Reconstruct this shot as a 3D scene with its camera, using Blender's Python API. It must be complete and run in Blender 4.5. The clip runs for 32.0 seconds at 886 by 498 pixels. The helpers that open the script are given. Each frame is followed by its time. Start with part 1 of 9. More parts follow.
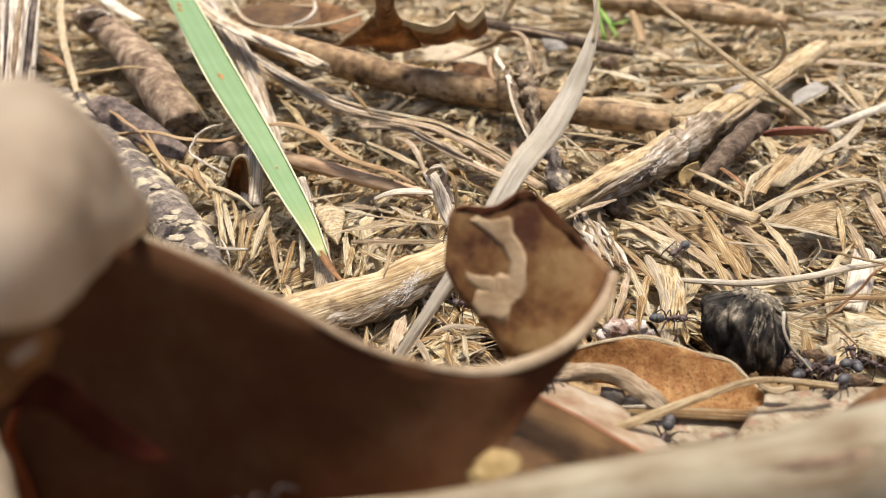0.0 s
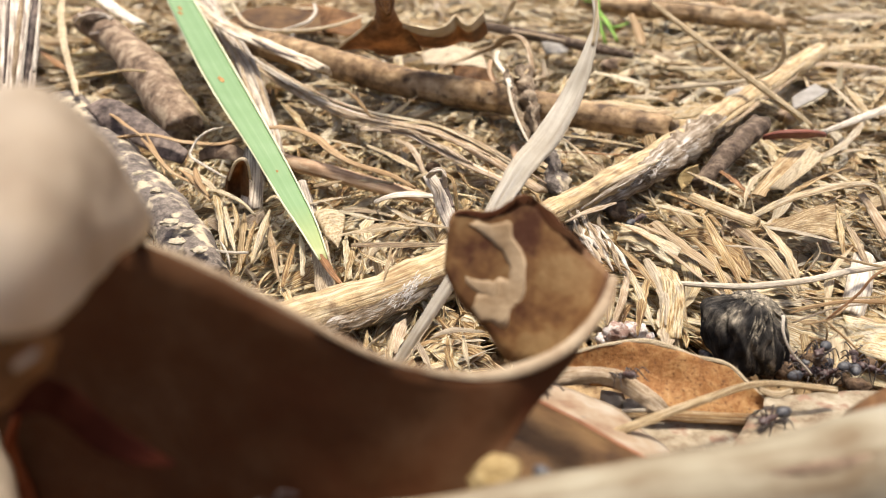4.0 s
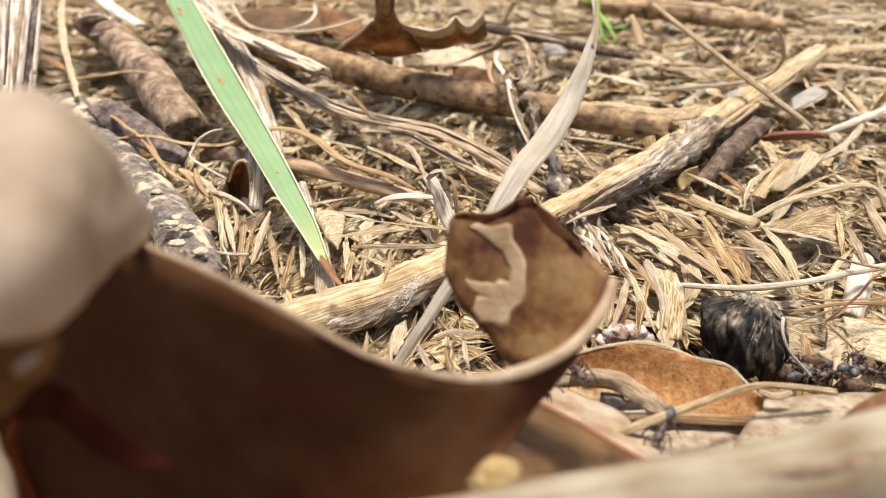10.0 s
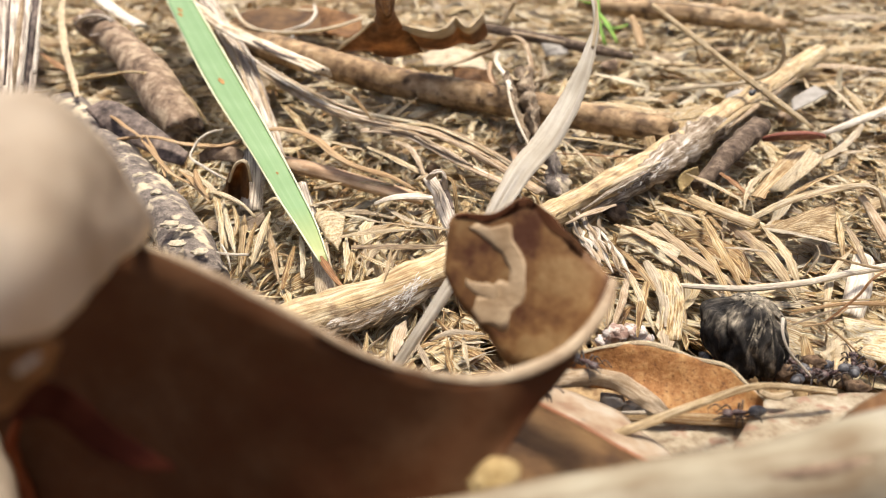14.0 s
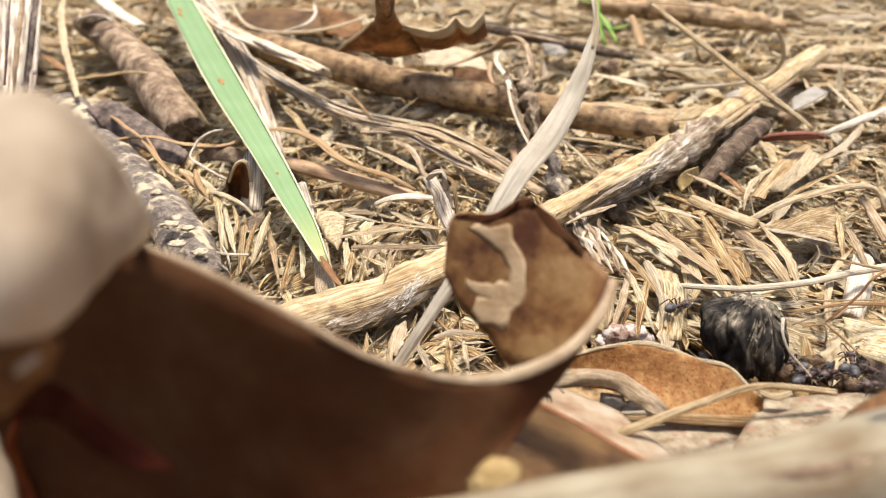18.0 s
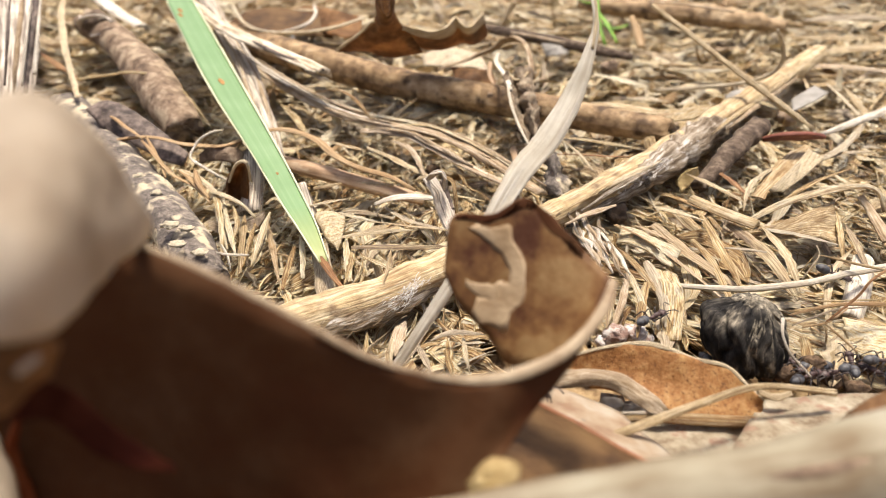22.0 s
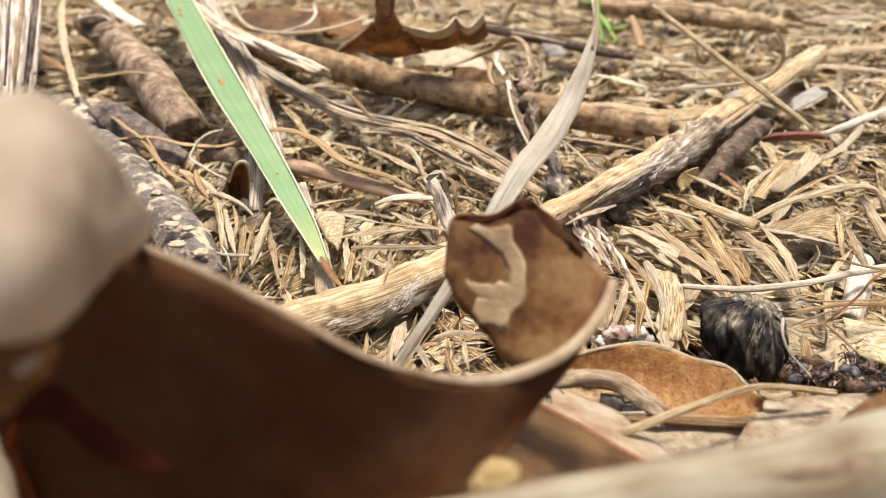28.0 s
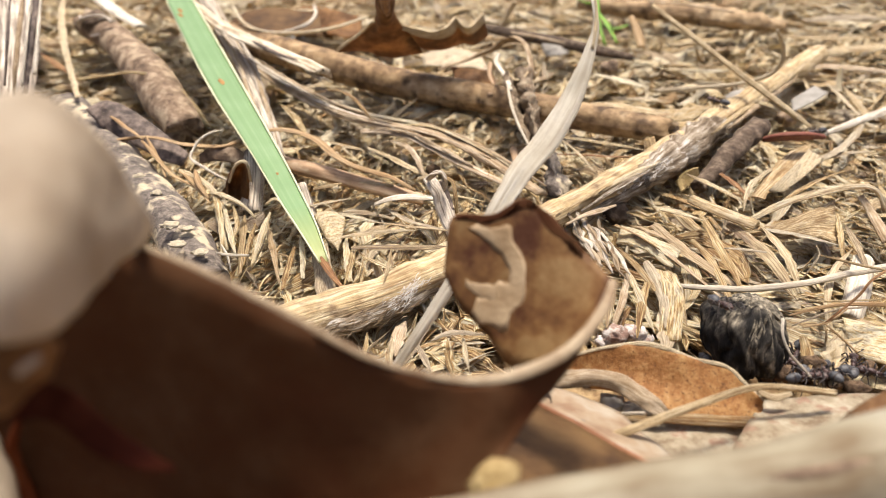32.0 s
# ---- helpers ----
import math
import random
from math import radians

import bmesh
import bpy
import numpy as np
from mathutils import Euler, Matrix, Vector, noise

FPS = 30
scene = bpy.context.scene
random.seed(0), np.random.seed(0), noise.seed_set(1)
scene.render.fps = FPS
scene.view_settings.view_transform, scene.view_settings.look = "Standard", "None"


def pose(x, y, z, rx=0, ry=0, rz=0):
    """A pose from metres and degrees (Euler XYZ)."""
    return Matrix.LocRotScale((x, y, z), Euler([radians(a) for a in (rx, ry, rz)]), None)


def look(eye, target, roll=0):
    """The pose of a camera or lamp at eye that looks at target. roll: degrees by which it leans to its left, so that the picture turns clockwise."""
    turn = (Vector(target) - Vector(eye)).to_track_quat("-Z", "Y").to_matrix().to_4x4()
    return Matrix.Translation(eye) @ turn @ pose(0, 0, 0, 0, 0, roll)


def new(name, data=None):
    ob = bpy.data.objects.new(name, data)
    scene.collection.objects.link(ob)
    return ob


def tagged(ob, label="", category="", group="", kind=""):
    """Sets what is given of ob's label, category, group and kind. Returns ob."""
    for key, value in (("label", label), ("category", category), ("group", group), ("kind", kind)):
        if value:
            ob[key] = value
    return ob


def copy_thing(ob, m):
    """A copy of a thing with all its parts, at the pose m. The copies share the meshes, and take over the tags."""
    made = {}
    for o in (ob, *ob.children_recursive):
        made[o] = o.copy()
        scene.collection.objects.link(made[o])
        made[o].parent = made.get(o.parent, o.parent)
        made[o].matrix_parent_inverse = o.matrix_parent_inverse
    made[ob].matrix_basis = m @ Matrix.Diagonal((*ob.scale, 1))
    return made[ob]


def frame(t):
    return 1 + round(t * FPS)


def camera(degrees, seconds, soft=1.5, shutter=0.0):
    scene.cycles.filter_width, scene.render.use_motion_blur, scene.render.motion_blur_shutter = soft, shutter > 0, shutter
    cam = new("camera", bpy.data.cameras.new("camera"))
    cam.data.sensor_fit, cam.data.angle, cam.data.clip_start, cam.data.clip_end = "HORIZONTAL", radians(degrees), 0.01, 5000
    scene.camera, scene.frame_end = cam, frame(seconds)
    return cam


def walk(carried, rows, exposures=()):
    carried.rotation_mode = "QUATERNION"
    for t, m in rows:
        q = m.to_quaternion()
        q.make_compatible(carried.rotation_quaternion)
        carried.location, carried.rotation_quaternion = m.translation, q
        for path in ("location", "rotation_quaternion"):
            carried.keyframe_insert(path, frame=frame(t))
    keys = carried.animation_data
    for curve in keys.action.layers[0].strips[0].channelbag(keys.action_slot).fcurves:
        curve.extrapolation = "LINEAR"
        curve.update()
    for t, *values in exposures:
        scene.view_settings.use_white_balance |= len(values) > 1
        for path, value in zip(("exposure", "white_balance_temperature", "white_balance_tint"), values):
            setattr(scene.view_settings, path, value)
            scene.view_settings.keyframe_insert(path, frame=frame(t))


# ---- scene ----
cam = camera(62, 32.0, soft=0.75, shutter=0.5)
cam.data.dof.use_dof = True
cam.data.dof.focus_distance = 0.104
cam.data.dof.aperture_fstop = 27


def eye(dz, px):
    # a low phone-high viewpoint over the litter; it settles by fractions of a millimetre
    return pose(0, 0, 0.062 + dz * 0.001, 58 + math.degrees(math.atan(px / 1304.8)))


walk(cam, [(0, eye(-0.30, -3.5)), (0.5, eye(-0.25, -2.9)), (1, eye(-0.20, -2.3)), (2, eye(-0.14, -1.7)),
           (3, eye(-0.08, -0.9)), (3.5, eye(-0.05, -0.6)), (6, eye(0, 0)), (8.5, eye(0.1, 0.4)),
           (16.5, eye(0.2, 0.8)), (24, eye(0.25, 1.0)), (32, eye(0.27, 1.0))],
     exposures=[(0, -0.01, 6800, 12), (1, 0.09, 6800, 12), (2, 0.15, 6800, 12), (6, 0.17, 6800, 12), (12, 0.17, 6800, 12), (17, 0.21, 6800, 12), (20, 0.21, 6800, 12), (22, 0.17, 6800, 12), (25, 0.13, 6800, 12), (32, 0.12, 6800, 12)])

# ---- light: bright hazy daylight from above and a little behind the subject ----
SUN_EL, SUN_AZ = 77, 15
world = bpy.data.worlds.new("world")
scene.world = world
world.use_nodes = True
wn, wl = world.node_tree.nodes, world.node_tree.links
sky = wn.new("ShaderNodeTexSky")
sky.sky_type, sky.sun_disc = "NISHITA", False
sky.sun_elevation, sky.sun_rotation = radians(SUN_EL), radians(SUN_AZ)
sky.dust_density, sky.air_density = 6.0, 0.75
wl.new(sky.outputs[0], wn["Background"].inputs[0])
wn["Background"].inputs[1].default_value = 0.165
sun = new("sun", bpy.data.lights.new("sun", "SUN"))
sun.data.energy, sun.data.angle, sun.data.color = 4.7, radians(11), (1.0, 0.93, 0.83)
sun_from = Vector((math.sin(radians(SUN_AZ)) * math.cos(radians(SUN_EL)),
                   math.cos(radians(SUN_AZ)) * math.cos(radians(SUN_EL)), math.sin(radians(SUN_EL))))
sun.matrix_world = look(sun_from * 2, (0, 0, 0))


# ---- materials ----
def ramp_node(nt, stops):
    r = nt.nodes.new("ShaderNodeValToRGB")
    e = r.color_ramp.elements
    while len(e) < len(stops):
        e.new(0.5)
    for el, (p, c) in zip(e, stops):
        el.position, el.color = p, (*c, 1)
    return r


def material(name, stops, stretch=(1, 1, 1), scale=400.0, detail=6.0, rough=0.7, bump=0.0004, vary=0.25,
             coord="Object", spots=None, spot_scale=900.0, spot_edge=(0.6, 0.66), translucent=0.0, island=False,
             spec=0.3, contrast=1.7, mottle=160.0, blotch=0.5, hues=False, grooves=0.0, groove_colour=(0.1, 0.055, 0.025), flecks=0.0, grain=0.0):
    """A natural surface: two scales of noise over a colour ramp, per-piece variation, optional spots and thin-leaf translucency."""
    m = bpy.data.materials.new(name)
    m.use_nodes = True
    nt = m.node_tree
    N, L = nt.nodes, nt.links
    bsdf = N["Principled BSDF"]
    tc = N.new("ShaderNodeTexCoord")
    mp = N.new("ShaderNodeMapping")
    mp.inputs["Scale"].default_value = stretch
    L.new(tc.outputs[coord], mp.inputs[0])
    fine = N.new("ShaderNodeTexNoise")
    fine.inputs["Scale"].default_value, fine.inputs["Detail"].default_value = scale, detail
    fine.inputs["Roughness"].default_value = 0.65
    L.new(mp.outputs[0], fine.inputs[0])
    broad = N.new("ShaderNodeTexNoise")
    broad.inputs["Scale"].default_value, broad.inputs["Detail"].default_value = mottle, 5.0
    L.new(tc.outputs["Object"], broad.inputs[0])
    if island:
        rnd = N.new("ShaderNodeNewGeometry").outputs["Random Per Island"]
    else:
        rnd = N.new("ShaderNodeObjectInfo").outputs["Random"]
    mix = N.new("ShaderNodeMath")
    mix.operation = "MULTIPLY_ADD"
    mix.inputs[1].default_value = vary
    L.new(rnd, mix.inputs[0])
    add = N.new("ShaderNodeMath")
    add.operation = "MULTIPLY_ADD"
    add.inputs[1].default_value = blotch
    L.new(broad.outputs[0], add.inputs[0])
    half = N.new("ShaderNodeMath")
    half.operation = "MULTIPLY_ADD"
    half.inputs[1].default_value = contrast
    half.inputs[2].default_value = 0.5 - 0.5 * contrast - blotch / 2 - vary / 2
    L.new(fine.outputs[0], half.inputs[0])
    L.new(half.outputs[0], add.inputs[2])
    L.new(add.outputs[0], mix.inputs[2])
    ramp = ramp_node(nt, stops)
    L.new(mix.outputs[0], ramp.inputs[0])
    colour = ramp.outputs[0]
    if hues:
        # some pieces greyed by weather, some stained rusty
        hn = N.new("ShaderNodeTexWhiteNoise")
        hn.noise_dimensions = "1D"
        L.new(rnd, hn.inputs["W"])
        hf = ramp_node(nt, [(0.0, (0.5,) * 3), (0.2, (0.1,) * 3), (0.6, (0.0,) * 3), (1.0, (0.55,) * 3)])
        hc = ramp_node(nt, [(0.0, (0.27, 0.13, 0.05)), (0.3, (0.42, 0.25, 0.11)), (0.5, (0.55, 0.49, 0.4)), (1.0, (0.6, 0.56, 0.5))])
        L.new(hn.outputs[0], hf.inputs[0])
        L.new(hn.outputs[0], hc.inputs[0])
        hm = N.new("ShaderNodeMix")
        hm.data_type = "RGBA"
        L.new(hf.outputs[0], hm.inputs[0])
        L.new(colour, hm.inputs[6])
        L.new(hc.outputs[0], hm.inputs[7])
        colour = hm.outputs[2]
    if spots:
        vn = N.new("ShaderNodeTexNoise")
        vn.inputs["Scale"].default_value, vn.inputs["Detail"].default_value = spot_scale, 4.0
        L.new(tc.outputs["Object"], vn.inputs[0])
        sr = ramp_node(nt, [(spot_edge[0], (0, 0, 0)), (spot_edge[1], (1, 1, 1))])
        L.new(vn.outputs[0], sr.inputs[0])
        mc = N.new("ShaderNodeMix")
        mc.data_type = "RGBA"
        L.new(sr.outputs[0], mc.inputs[0])
        L.new(colour, mc.inputs[6])
        mc.inputs[7].default_value = (*spots, 1)
        colour = mc.outputs[2]
    if grooves:
        gm = N.new("ShaderNodeMapping")
        gm.inputs["Scale"].default_value = (stretch[0] * 0.9, stretch[1] * 1.6, 1)
        L.new(tc.outputs[coord], gm.inputs[0])
        gn = N.new("ShaderNodeTexNoise")
        gn.inputs["Scale"].default_value, gn.inputs["Detail"].default_value = scale, 3.0
        L.new(gm.outputs[0], gn.inputs[0])
        gr = ramp_node(nt, [(0.36, (grooves,) * 3), (0.47, (0, 0, 0))])
        L.new(gn.outputs[0], gr.inputs[0])
        gx = N.new("ShaderNodeMix")
        gx.data_type = "RGBA"
        L.new(gr.outputs[0], gx.inputs[0])
        L.new(colour, gx.inputs[6])
        gx.inputs[7].default_value = (*groove_colour, 1)
        colour = gx.outputs[2]
    if flecks:
        # worn and stained flecks, longer than wide
        fm = N.new("ShaderNodeMapping")
        fm.inputs["Scale"].default_value = (2.2, 3.2, 1)
        L.new(tc.outputs["UV"], fm.inputs[0])
        fn = N.new("ShaderNodeTexNoise")
        fn.inputs["Scale"].default_value, fn.inputs["Detail"].default_value, fn.inputs["Roughness"].default_value = 1.0, 6.0, 0.72
        L.new(fm.outputs[0], fn.inputs[0])
        fr = ramp_node(nt, [(0.46, (0,) * 3), (0.66, (flecks,) * 3)])
        L.new(fn.outputs[0], fr.inputs[0])
        fx = N.new("ShaderNodeMix")
        fx.data_type = "RGBA"
        L.new(fr.outputs[0], fx.inputs[0])
        L.new(colour, fx.inputs[6])
        fx.inputs[7].default_value = (0.17, 0.09, 0.036, 1)
        colour = fx.outputs[2]
    if grain:
        # fine lengthwise fibres: dark weathered lines, bleached lines and specks of dirt
        am = N.new("ShaderNodeMapping")
        am.inputs["Scale"].default_value = (stretch[0] * 0.8, stretch[1] * 1.8, 1)
        L.new(tc.outputs[coord], am.inputs[0])
        an = N.new("ShaderNodeTexNoise")
        an.inputs["Scale"].default_value, an.inputs["Detail"].default_value, an.inputs["Roughness"].default_value = scale, 7.0, 0.75
        L.new(am.outputs[0], an.inputs[0])
        for ends, tone in ((((0.33, (grain,) * 3), (0.48, (0,) * 3)), (0.21, 0.12, 0.055)), (((0.54, (0,) * 3), (0.74, (grain,) * 3)), (0.94, 0.87, 0.68))):
            ar = ramp_node(nt, ends)
            L.new(an.outputs[0], ar.inputs[0])
            ax = N.new("ShaderNodeMix")
            ax.data_type = "RGBA"
            L.new(ar.outputs[0], ax.inputs[0])
            L.new(colour, ax.inputs[6])
            ax.inputs[7].default_value = (*tone, 1)
            colour = ax.outputs[2]
    L.new(colour, bsdf.inputs["Base Color"])
    bsdf.inputs["Roughness"].default_value = rough
    bsdf.inputs["Specular IOR Level"].default_value = spec
    bn = N.new("ShaderNodeBump")
    bn.inputs["Distance"].default_value = bump
    bn.inputs["Strength"].default_value = 0.8
    L.new(fine.outputs[0], bn.inputs["Height"])
    L.new(bn.outputs[0], bsdf.inputs["Normal"])
    if translucent:
        tr = N.new("ShaderNodeBsdfTranslucent")
        L.new(colour, tr.inputs[0])
        ms = N.new("ShaderNodeMixShader")
        ms.inputs[0].default_value = translucent
        L.new(bsdf.outputs[0], ms.inputs[1])
        L.new(tr.outputs[0], ms.inputs[2])
        L.new(ms.outputs[0], N["Material Output"].inputs[0])
    return m


STRAW_STOPS = [(0.06, (0.25, 0.135, 0.052)), (0.24, (0.55, 0.355, 0.145)), (0.42, (0.77, 0.59, 0.3)), (0.6, (0.91, 0.78, 0.46)), (0.82, (0.96, 0.905, 0.7))]
M_litter = material("litter_straw", STRAW_STOPS, (4.5, 0.8, 1), 1.0, 5, 0.42, 0.0007, 0.7, "UV", island=True, translucent=0.3, spec=0.5, contrast=3.0, grooves=0.28, mottle=420.0, blotch=0.6, hues=True, flecks=0.2, grain=0.9)
M_slab = material("split_straw", STRAW_STOPS, (4.5, 0.7, 1), 1.0, 5, 0.42, 0.0007, 0.7, "UV", island=True, translucent=0.3, spec=0.5, contrast=3.0, grooves=0.5, mottle=420.0, blotch=0.6, hues=True, flecks=0.26, grain=0.90)
M_straw = material("straw", STRAW_STOPS, (8, 0.7, 1), 1.0, 5, 0.42, 0.0007, 0.7, "UV", translucent=0.3, spec=0.5, contrast=3.0, grooves=0.28, mottle=420.0, blotch=0.6, hues=True, flecks=0.2, grain=0.9)
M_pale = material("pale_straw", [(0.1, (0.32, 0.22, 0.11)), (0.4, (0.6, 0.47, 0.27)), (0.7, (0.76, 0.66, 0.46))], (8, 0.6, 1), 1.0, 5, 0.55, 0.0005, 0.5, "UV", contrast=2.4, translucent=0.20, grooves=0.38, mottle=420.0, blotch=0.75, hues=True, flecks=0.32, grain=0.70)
M_white = material("bleached_straw", [(0.15, (0.42, 0.37, 0.3)), (0.45, (0.74, 0.68, 0.56)), (0.75, (0.87, 0.83, 0.73))], (8, 0.6, 1), 1.0, 5, 0.6, 0.0003, 0.2, "UV", translucent=0.1, grooves=0.38, mottle=420.0, blotch=0.75, flecks=0.30, grain=0.45)
M_grey = material("weathered_straw", [(0.08, (0.13, 0.088, 0.052)), (0.4, (0.38, 0.28, 0.17)), (0.8, (0.6, 0.51, 0.39))], (9, 0.6, 1), 1.0, 6, 0.75, 0.0004, 0.25, "UV", grooves=0.38, mottle=420.0, blotch=0.75, flecks=0.40, grain=0.60)
M_rust = material("rusty_straw", [(0.15, (0.12, 0.05, 0.02)), (0.45, (0.32, 0.16, 0.07)), (0.75, (0.5, 0.3, 0.15))], (8, 0.5, 1), 1.0, 5, 0.5, 0.0003, 0.3, "UV", translucent=0.1, grooves=0.38, mottle=420.0, blotch=0.75, flecks=0.40, grain=0.35)
M_ribbon = material("dry_ribbon_leaf", [(0.1, (0.06, 0.043, 0.03)), (0.4, (0.21, 0.16, 0.11)), (0.8, (0.47, 0.39, 0.28))], (5, 1.2, 1), 1.0, 7, 0.75, 0.0005, 0.1, "UV", mottle=350.0, blotch=0.9, flecks=0.5, translucent=0.15)
M_soil = material("soil", [(0.15, (0.08, 0.05, 0.026)), (0.5, (0.24, 0.155, 0.08)), (0.8, (0.48, 0.35, 0.19))], (1, 1, 1), 350, 8, 0.95, 0.002, 0.0)
M_stalk = material("yellow_stalk", [(0.02, (0.11, 0.066, 0.032)), (0.25, (0.35, 0.235, 0.115)), (0.5, (0.58, 0.45, 0.25)), (0.85, (0.76, 0.66, 0.46))], (10, 0.5, 1), 1.0, 8, 0.6, 0.0009, 0.1, "UV", (0.2, 0.14, 0.085), 330, (0.57, 0.72), mottle=260.0, blotch=0.8, flecks=0.35, grooves=0.55, groove_colour=(0.2, 0.12, 0.055), grain=0.75)
M_brownstick = material("brown_stick", [(0.05, (0.06, 0.034, 0.018)), (0.3, (0.19, 0.118, 0.06)), (0.55, (0.36, 0.245, 0.13)), (0.85, (0.56, 0.43, 0.27))], (2.2, 1.5, 1), 1.0, 8, 0.65, 0.0006, 0.1, "UV", (0.07, 0.04, 0.02), 260, (0.52, 0.68), mottle=120.0, blotch=0.9)
M_redstem = material("reddish_stem", [(0.1, (0.2, 0.12, 0.07)), (0.45, (0.41, 0.275, 0.17)), (0.8, (0.57, 0.43, 0.29))], (3, 0.5, 1), 1.0, 6, 0.6, 0.0003, 0.1, "UV", mottle=200.0, blotch=0.6, flecks=0.25, grain=0.40)
M_splitwood = material("split_wood", [(0.1, (0.07, 0.045, 0.035)), (0.3, (0.42, 0.33, 0.22)), (0.58, (0.76, 0.67, 0.52)), (0.85, (0.86, 0.81, 0.7))], (9, 0.5, 1), 1.0, 7, 0.7, 0.0008, 0.1, "UV", grooves=0.6, grain=0.60)
M_darkbark = material("dark_bark", [(0.15, (0.08, 0.052, 0.035)), (0.5, (0.24, 0.17, 0.115)), (0.8, (0.45, 0.36, 0.26))], (1, 1, 1), 420, 9, 0.85, 0.0010, 0.1, spots=(0.42, 0.33, 0.23), spot_scale=300, spot_edge=(0.52, 0.66))
M_mould = material("grey_mould", [(0.1, (0.07, 0.048, 0.03)), (0.38, (0.2, 0.15, 0.1)), (0.62, (0.42, 0.36, 0.28)), (0.86, (0.78, 0.76, 0.72))], (9, 0.8, 1), 1.0, 9, 0.85, 0.0012, 0.1, "UV", contrast=2.1, mottle=330.0, blotch=0.9)
M_twig = material("dark_twig_bark", [(0.15, (0.035, 0.024, 0.018)), (0.5, (0.11, 0.078, 0.055)), (0.85, (0.26, 0.2, 0.145))], (1, 1, 1), 600, 9, 0.85, 0.001, 0.1)
M_lichen = material("lichen_bark", [(0.2, (0.07, 0.06, 0.054)), (0.5, (0.17, 0.145, 0.125)), (0.8, (0.34, 0.29, 0.24))], (1, 1, 1), 700, 9, 0.9, 0.0012, 0.1, spots=(0.56, 0.485, 0.345), spot_scale=320, spot_edge=(0.53, 0.62))
M_greybark = material("grey_fibrous_bark", [(0.1, (0.074, 0.058, 0.048)), (0.3, (0.378, 0.315, 0.252)), (0.52, (0.735, 0.651, 0.536)), (0.85, (0.913, 0.851, 0.745))], (9, 0.35, 1), 1.0, 8, 0.8, 0.001, 0.15, "UV", flecks=0.2, contrast=2.2, grooves=0.6, groove_colour=(0.1, 0.08, 0.068))
M_palebark = material("pale_smooth_bark", [(0.05, (0.077, 0.047, 0.027)), (0.35, (0.162, 0.122, 0.077)), (0.6, (0.275, 0.248, 0.180)), (0.9, (0.351, 0.333, 0.270))], (1.6, 0.22, 1), 1.0, 4, 0.85, 0.0004, 0.1, "UV", contrast=1.4, spec=0.12, mottle=110.0, blotch=0.9)
M_green = material("green_blade", [(0.1, (0.17, 0.31, 0.13)), (0.5, (0.235, 0.385, 0.185)), (0.9, (0.36, 0.5, 0.29))], (7, 0.02, 1), 1.0, 4, 0.42, 0.0001, 0.1, "UV", translucent=0.25, spec=0.5, contrast=1.0)
def fade_to_yellow(m, start, end):
    nt = m.node_tree
    N, L = nt.nodes, nt.links
    ramp = [n for n in N if n.type == "VALTORGB"][0]
    tc = [n for n in N if n.type == "TEX_COORD"][0]
    sp, mr, mx = N.new("ShaderNodeSeparateXYZ"), N.new("ShaderNodeMapRange"), N.new("ShaderNodeMix")
    L.new(tc.outputs["UV"], sp.inputs[0])
    L.new(sp.outputs[1], mr.inputs[0])
    mr.inputs[1].default_value, mr.inputs[2].default_value = start, end
    mx.data_type = "RGBA"
    L.new(mr.outputs[0], mx.inputs[0])
    L.new(ramp.outputs[0], mx.inputs[6])
    mx.inputs[7].default_value = (0.55, 0.53, 0.22, 1)
    for n in N:
        if n.type == "BSDF_PRINCIPLED":
            L.new(mx.outputs[2], n.inputs["Base Color"])
        if n.type == "BSDF_TRANSLUCENT":
            L.new(mx.outputs[2], n.inputs[0])


M_bladeedge = material("pale_blade_edge", [(0.2, (0.6, 0.62, 0.38)), (0.8, (0.82, 0.82, 0.62))], (3, 0.05, 1), 1.0, 3, 0.5, 0.0001, 0.1, "UV")
M_rustspot = material("rust_spot", [(0.2, (0.24, 0.11, 0.035)), (0.8, (0.45, 0.26, 0.1))], (1, 1, 1), 2500, 4, 0.8, 0.0002, 0.1)
M_sprig = material("fresh_green", [(0.2, (0.12, 0.3, 0.03)), (0.8, (0.34, 0.58, 0.12))], (4, 0.05, 1), 1.0, 3, 0.5, 0.0001, 0.2, "UV", translucent=0.3)
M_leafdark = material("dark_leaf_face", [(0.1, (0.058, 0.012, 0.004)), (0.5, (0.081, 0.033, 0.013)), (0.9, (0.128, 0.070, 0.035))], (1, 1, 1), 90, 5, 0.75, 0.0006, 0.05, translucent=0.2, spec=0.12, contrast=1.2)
M_leaftip = material("brown_leaf_tip", [(0.25, (0.090, 0.032, 0.013)), (0.5, (0.230, 0.117, 0.043)), (0.75, (0.351, 0.221, 0.095))], (1, 1, 1), 160, 5, 0.6, 0.0005, 0.05, translucent=0.3)
M_leafpale = material("pale_leaf_underside", [(0.2, (0.381, 0.302, 0.219)), (0.5, (0.521, 0.442, 0.339)), (0.8, (0.614, 0.544, 0.442))], (1, 1, 1), 90, 4, 0.75, 0.0006, 0.05, translucent=0.45)
M_redmargin = material("red_leaf_margin", [(0.2, (0.16, 0.035, 0.011)), (0.8, (0.3, 0.09, 0.03))], (1, 1, 1), 150, 5, 0.75, 0.0004, 0.05, spec=0.12, translucent=0.3)
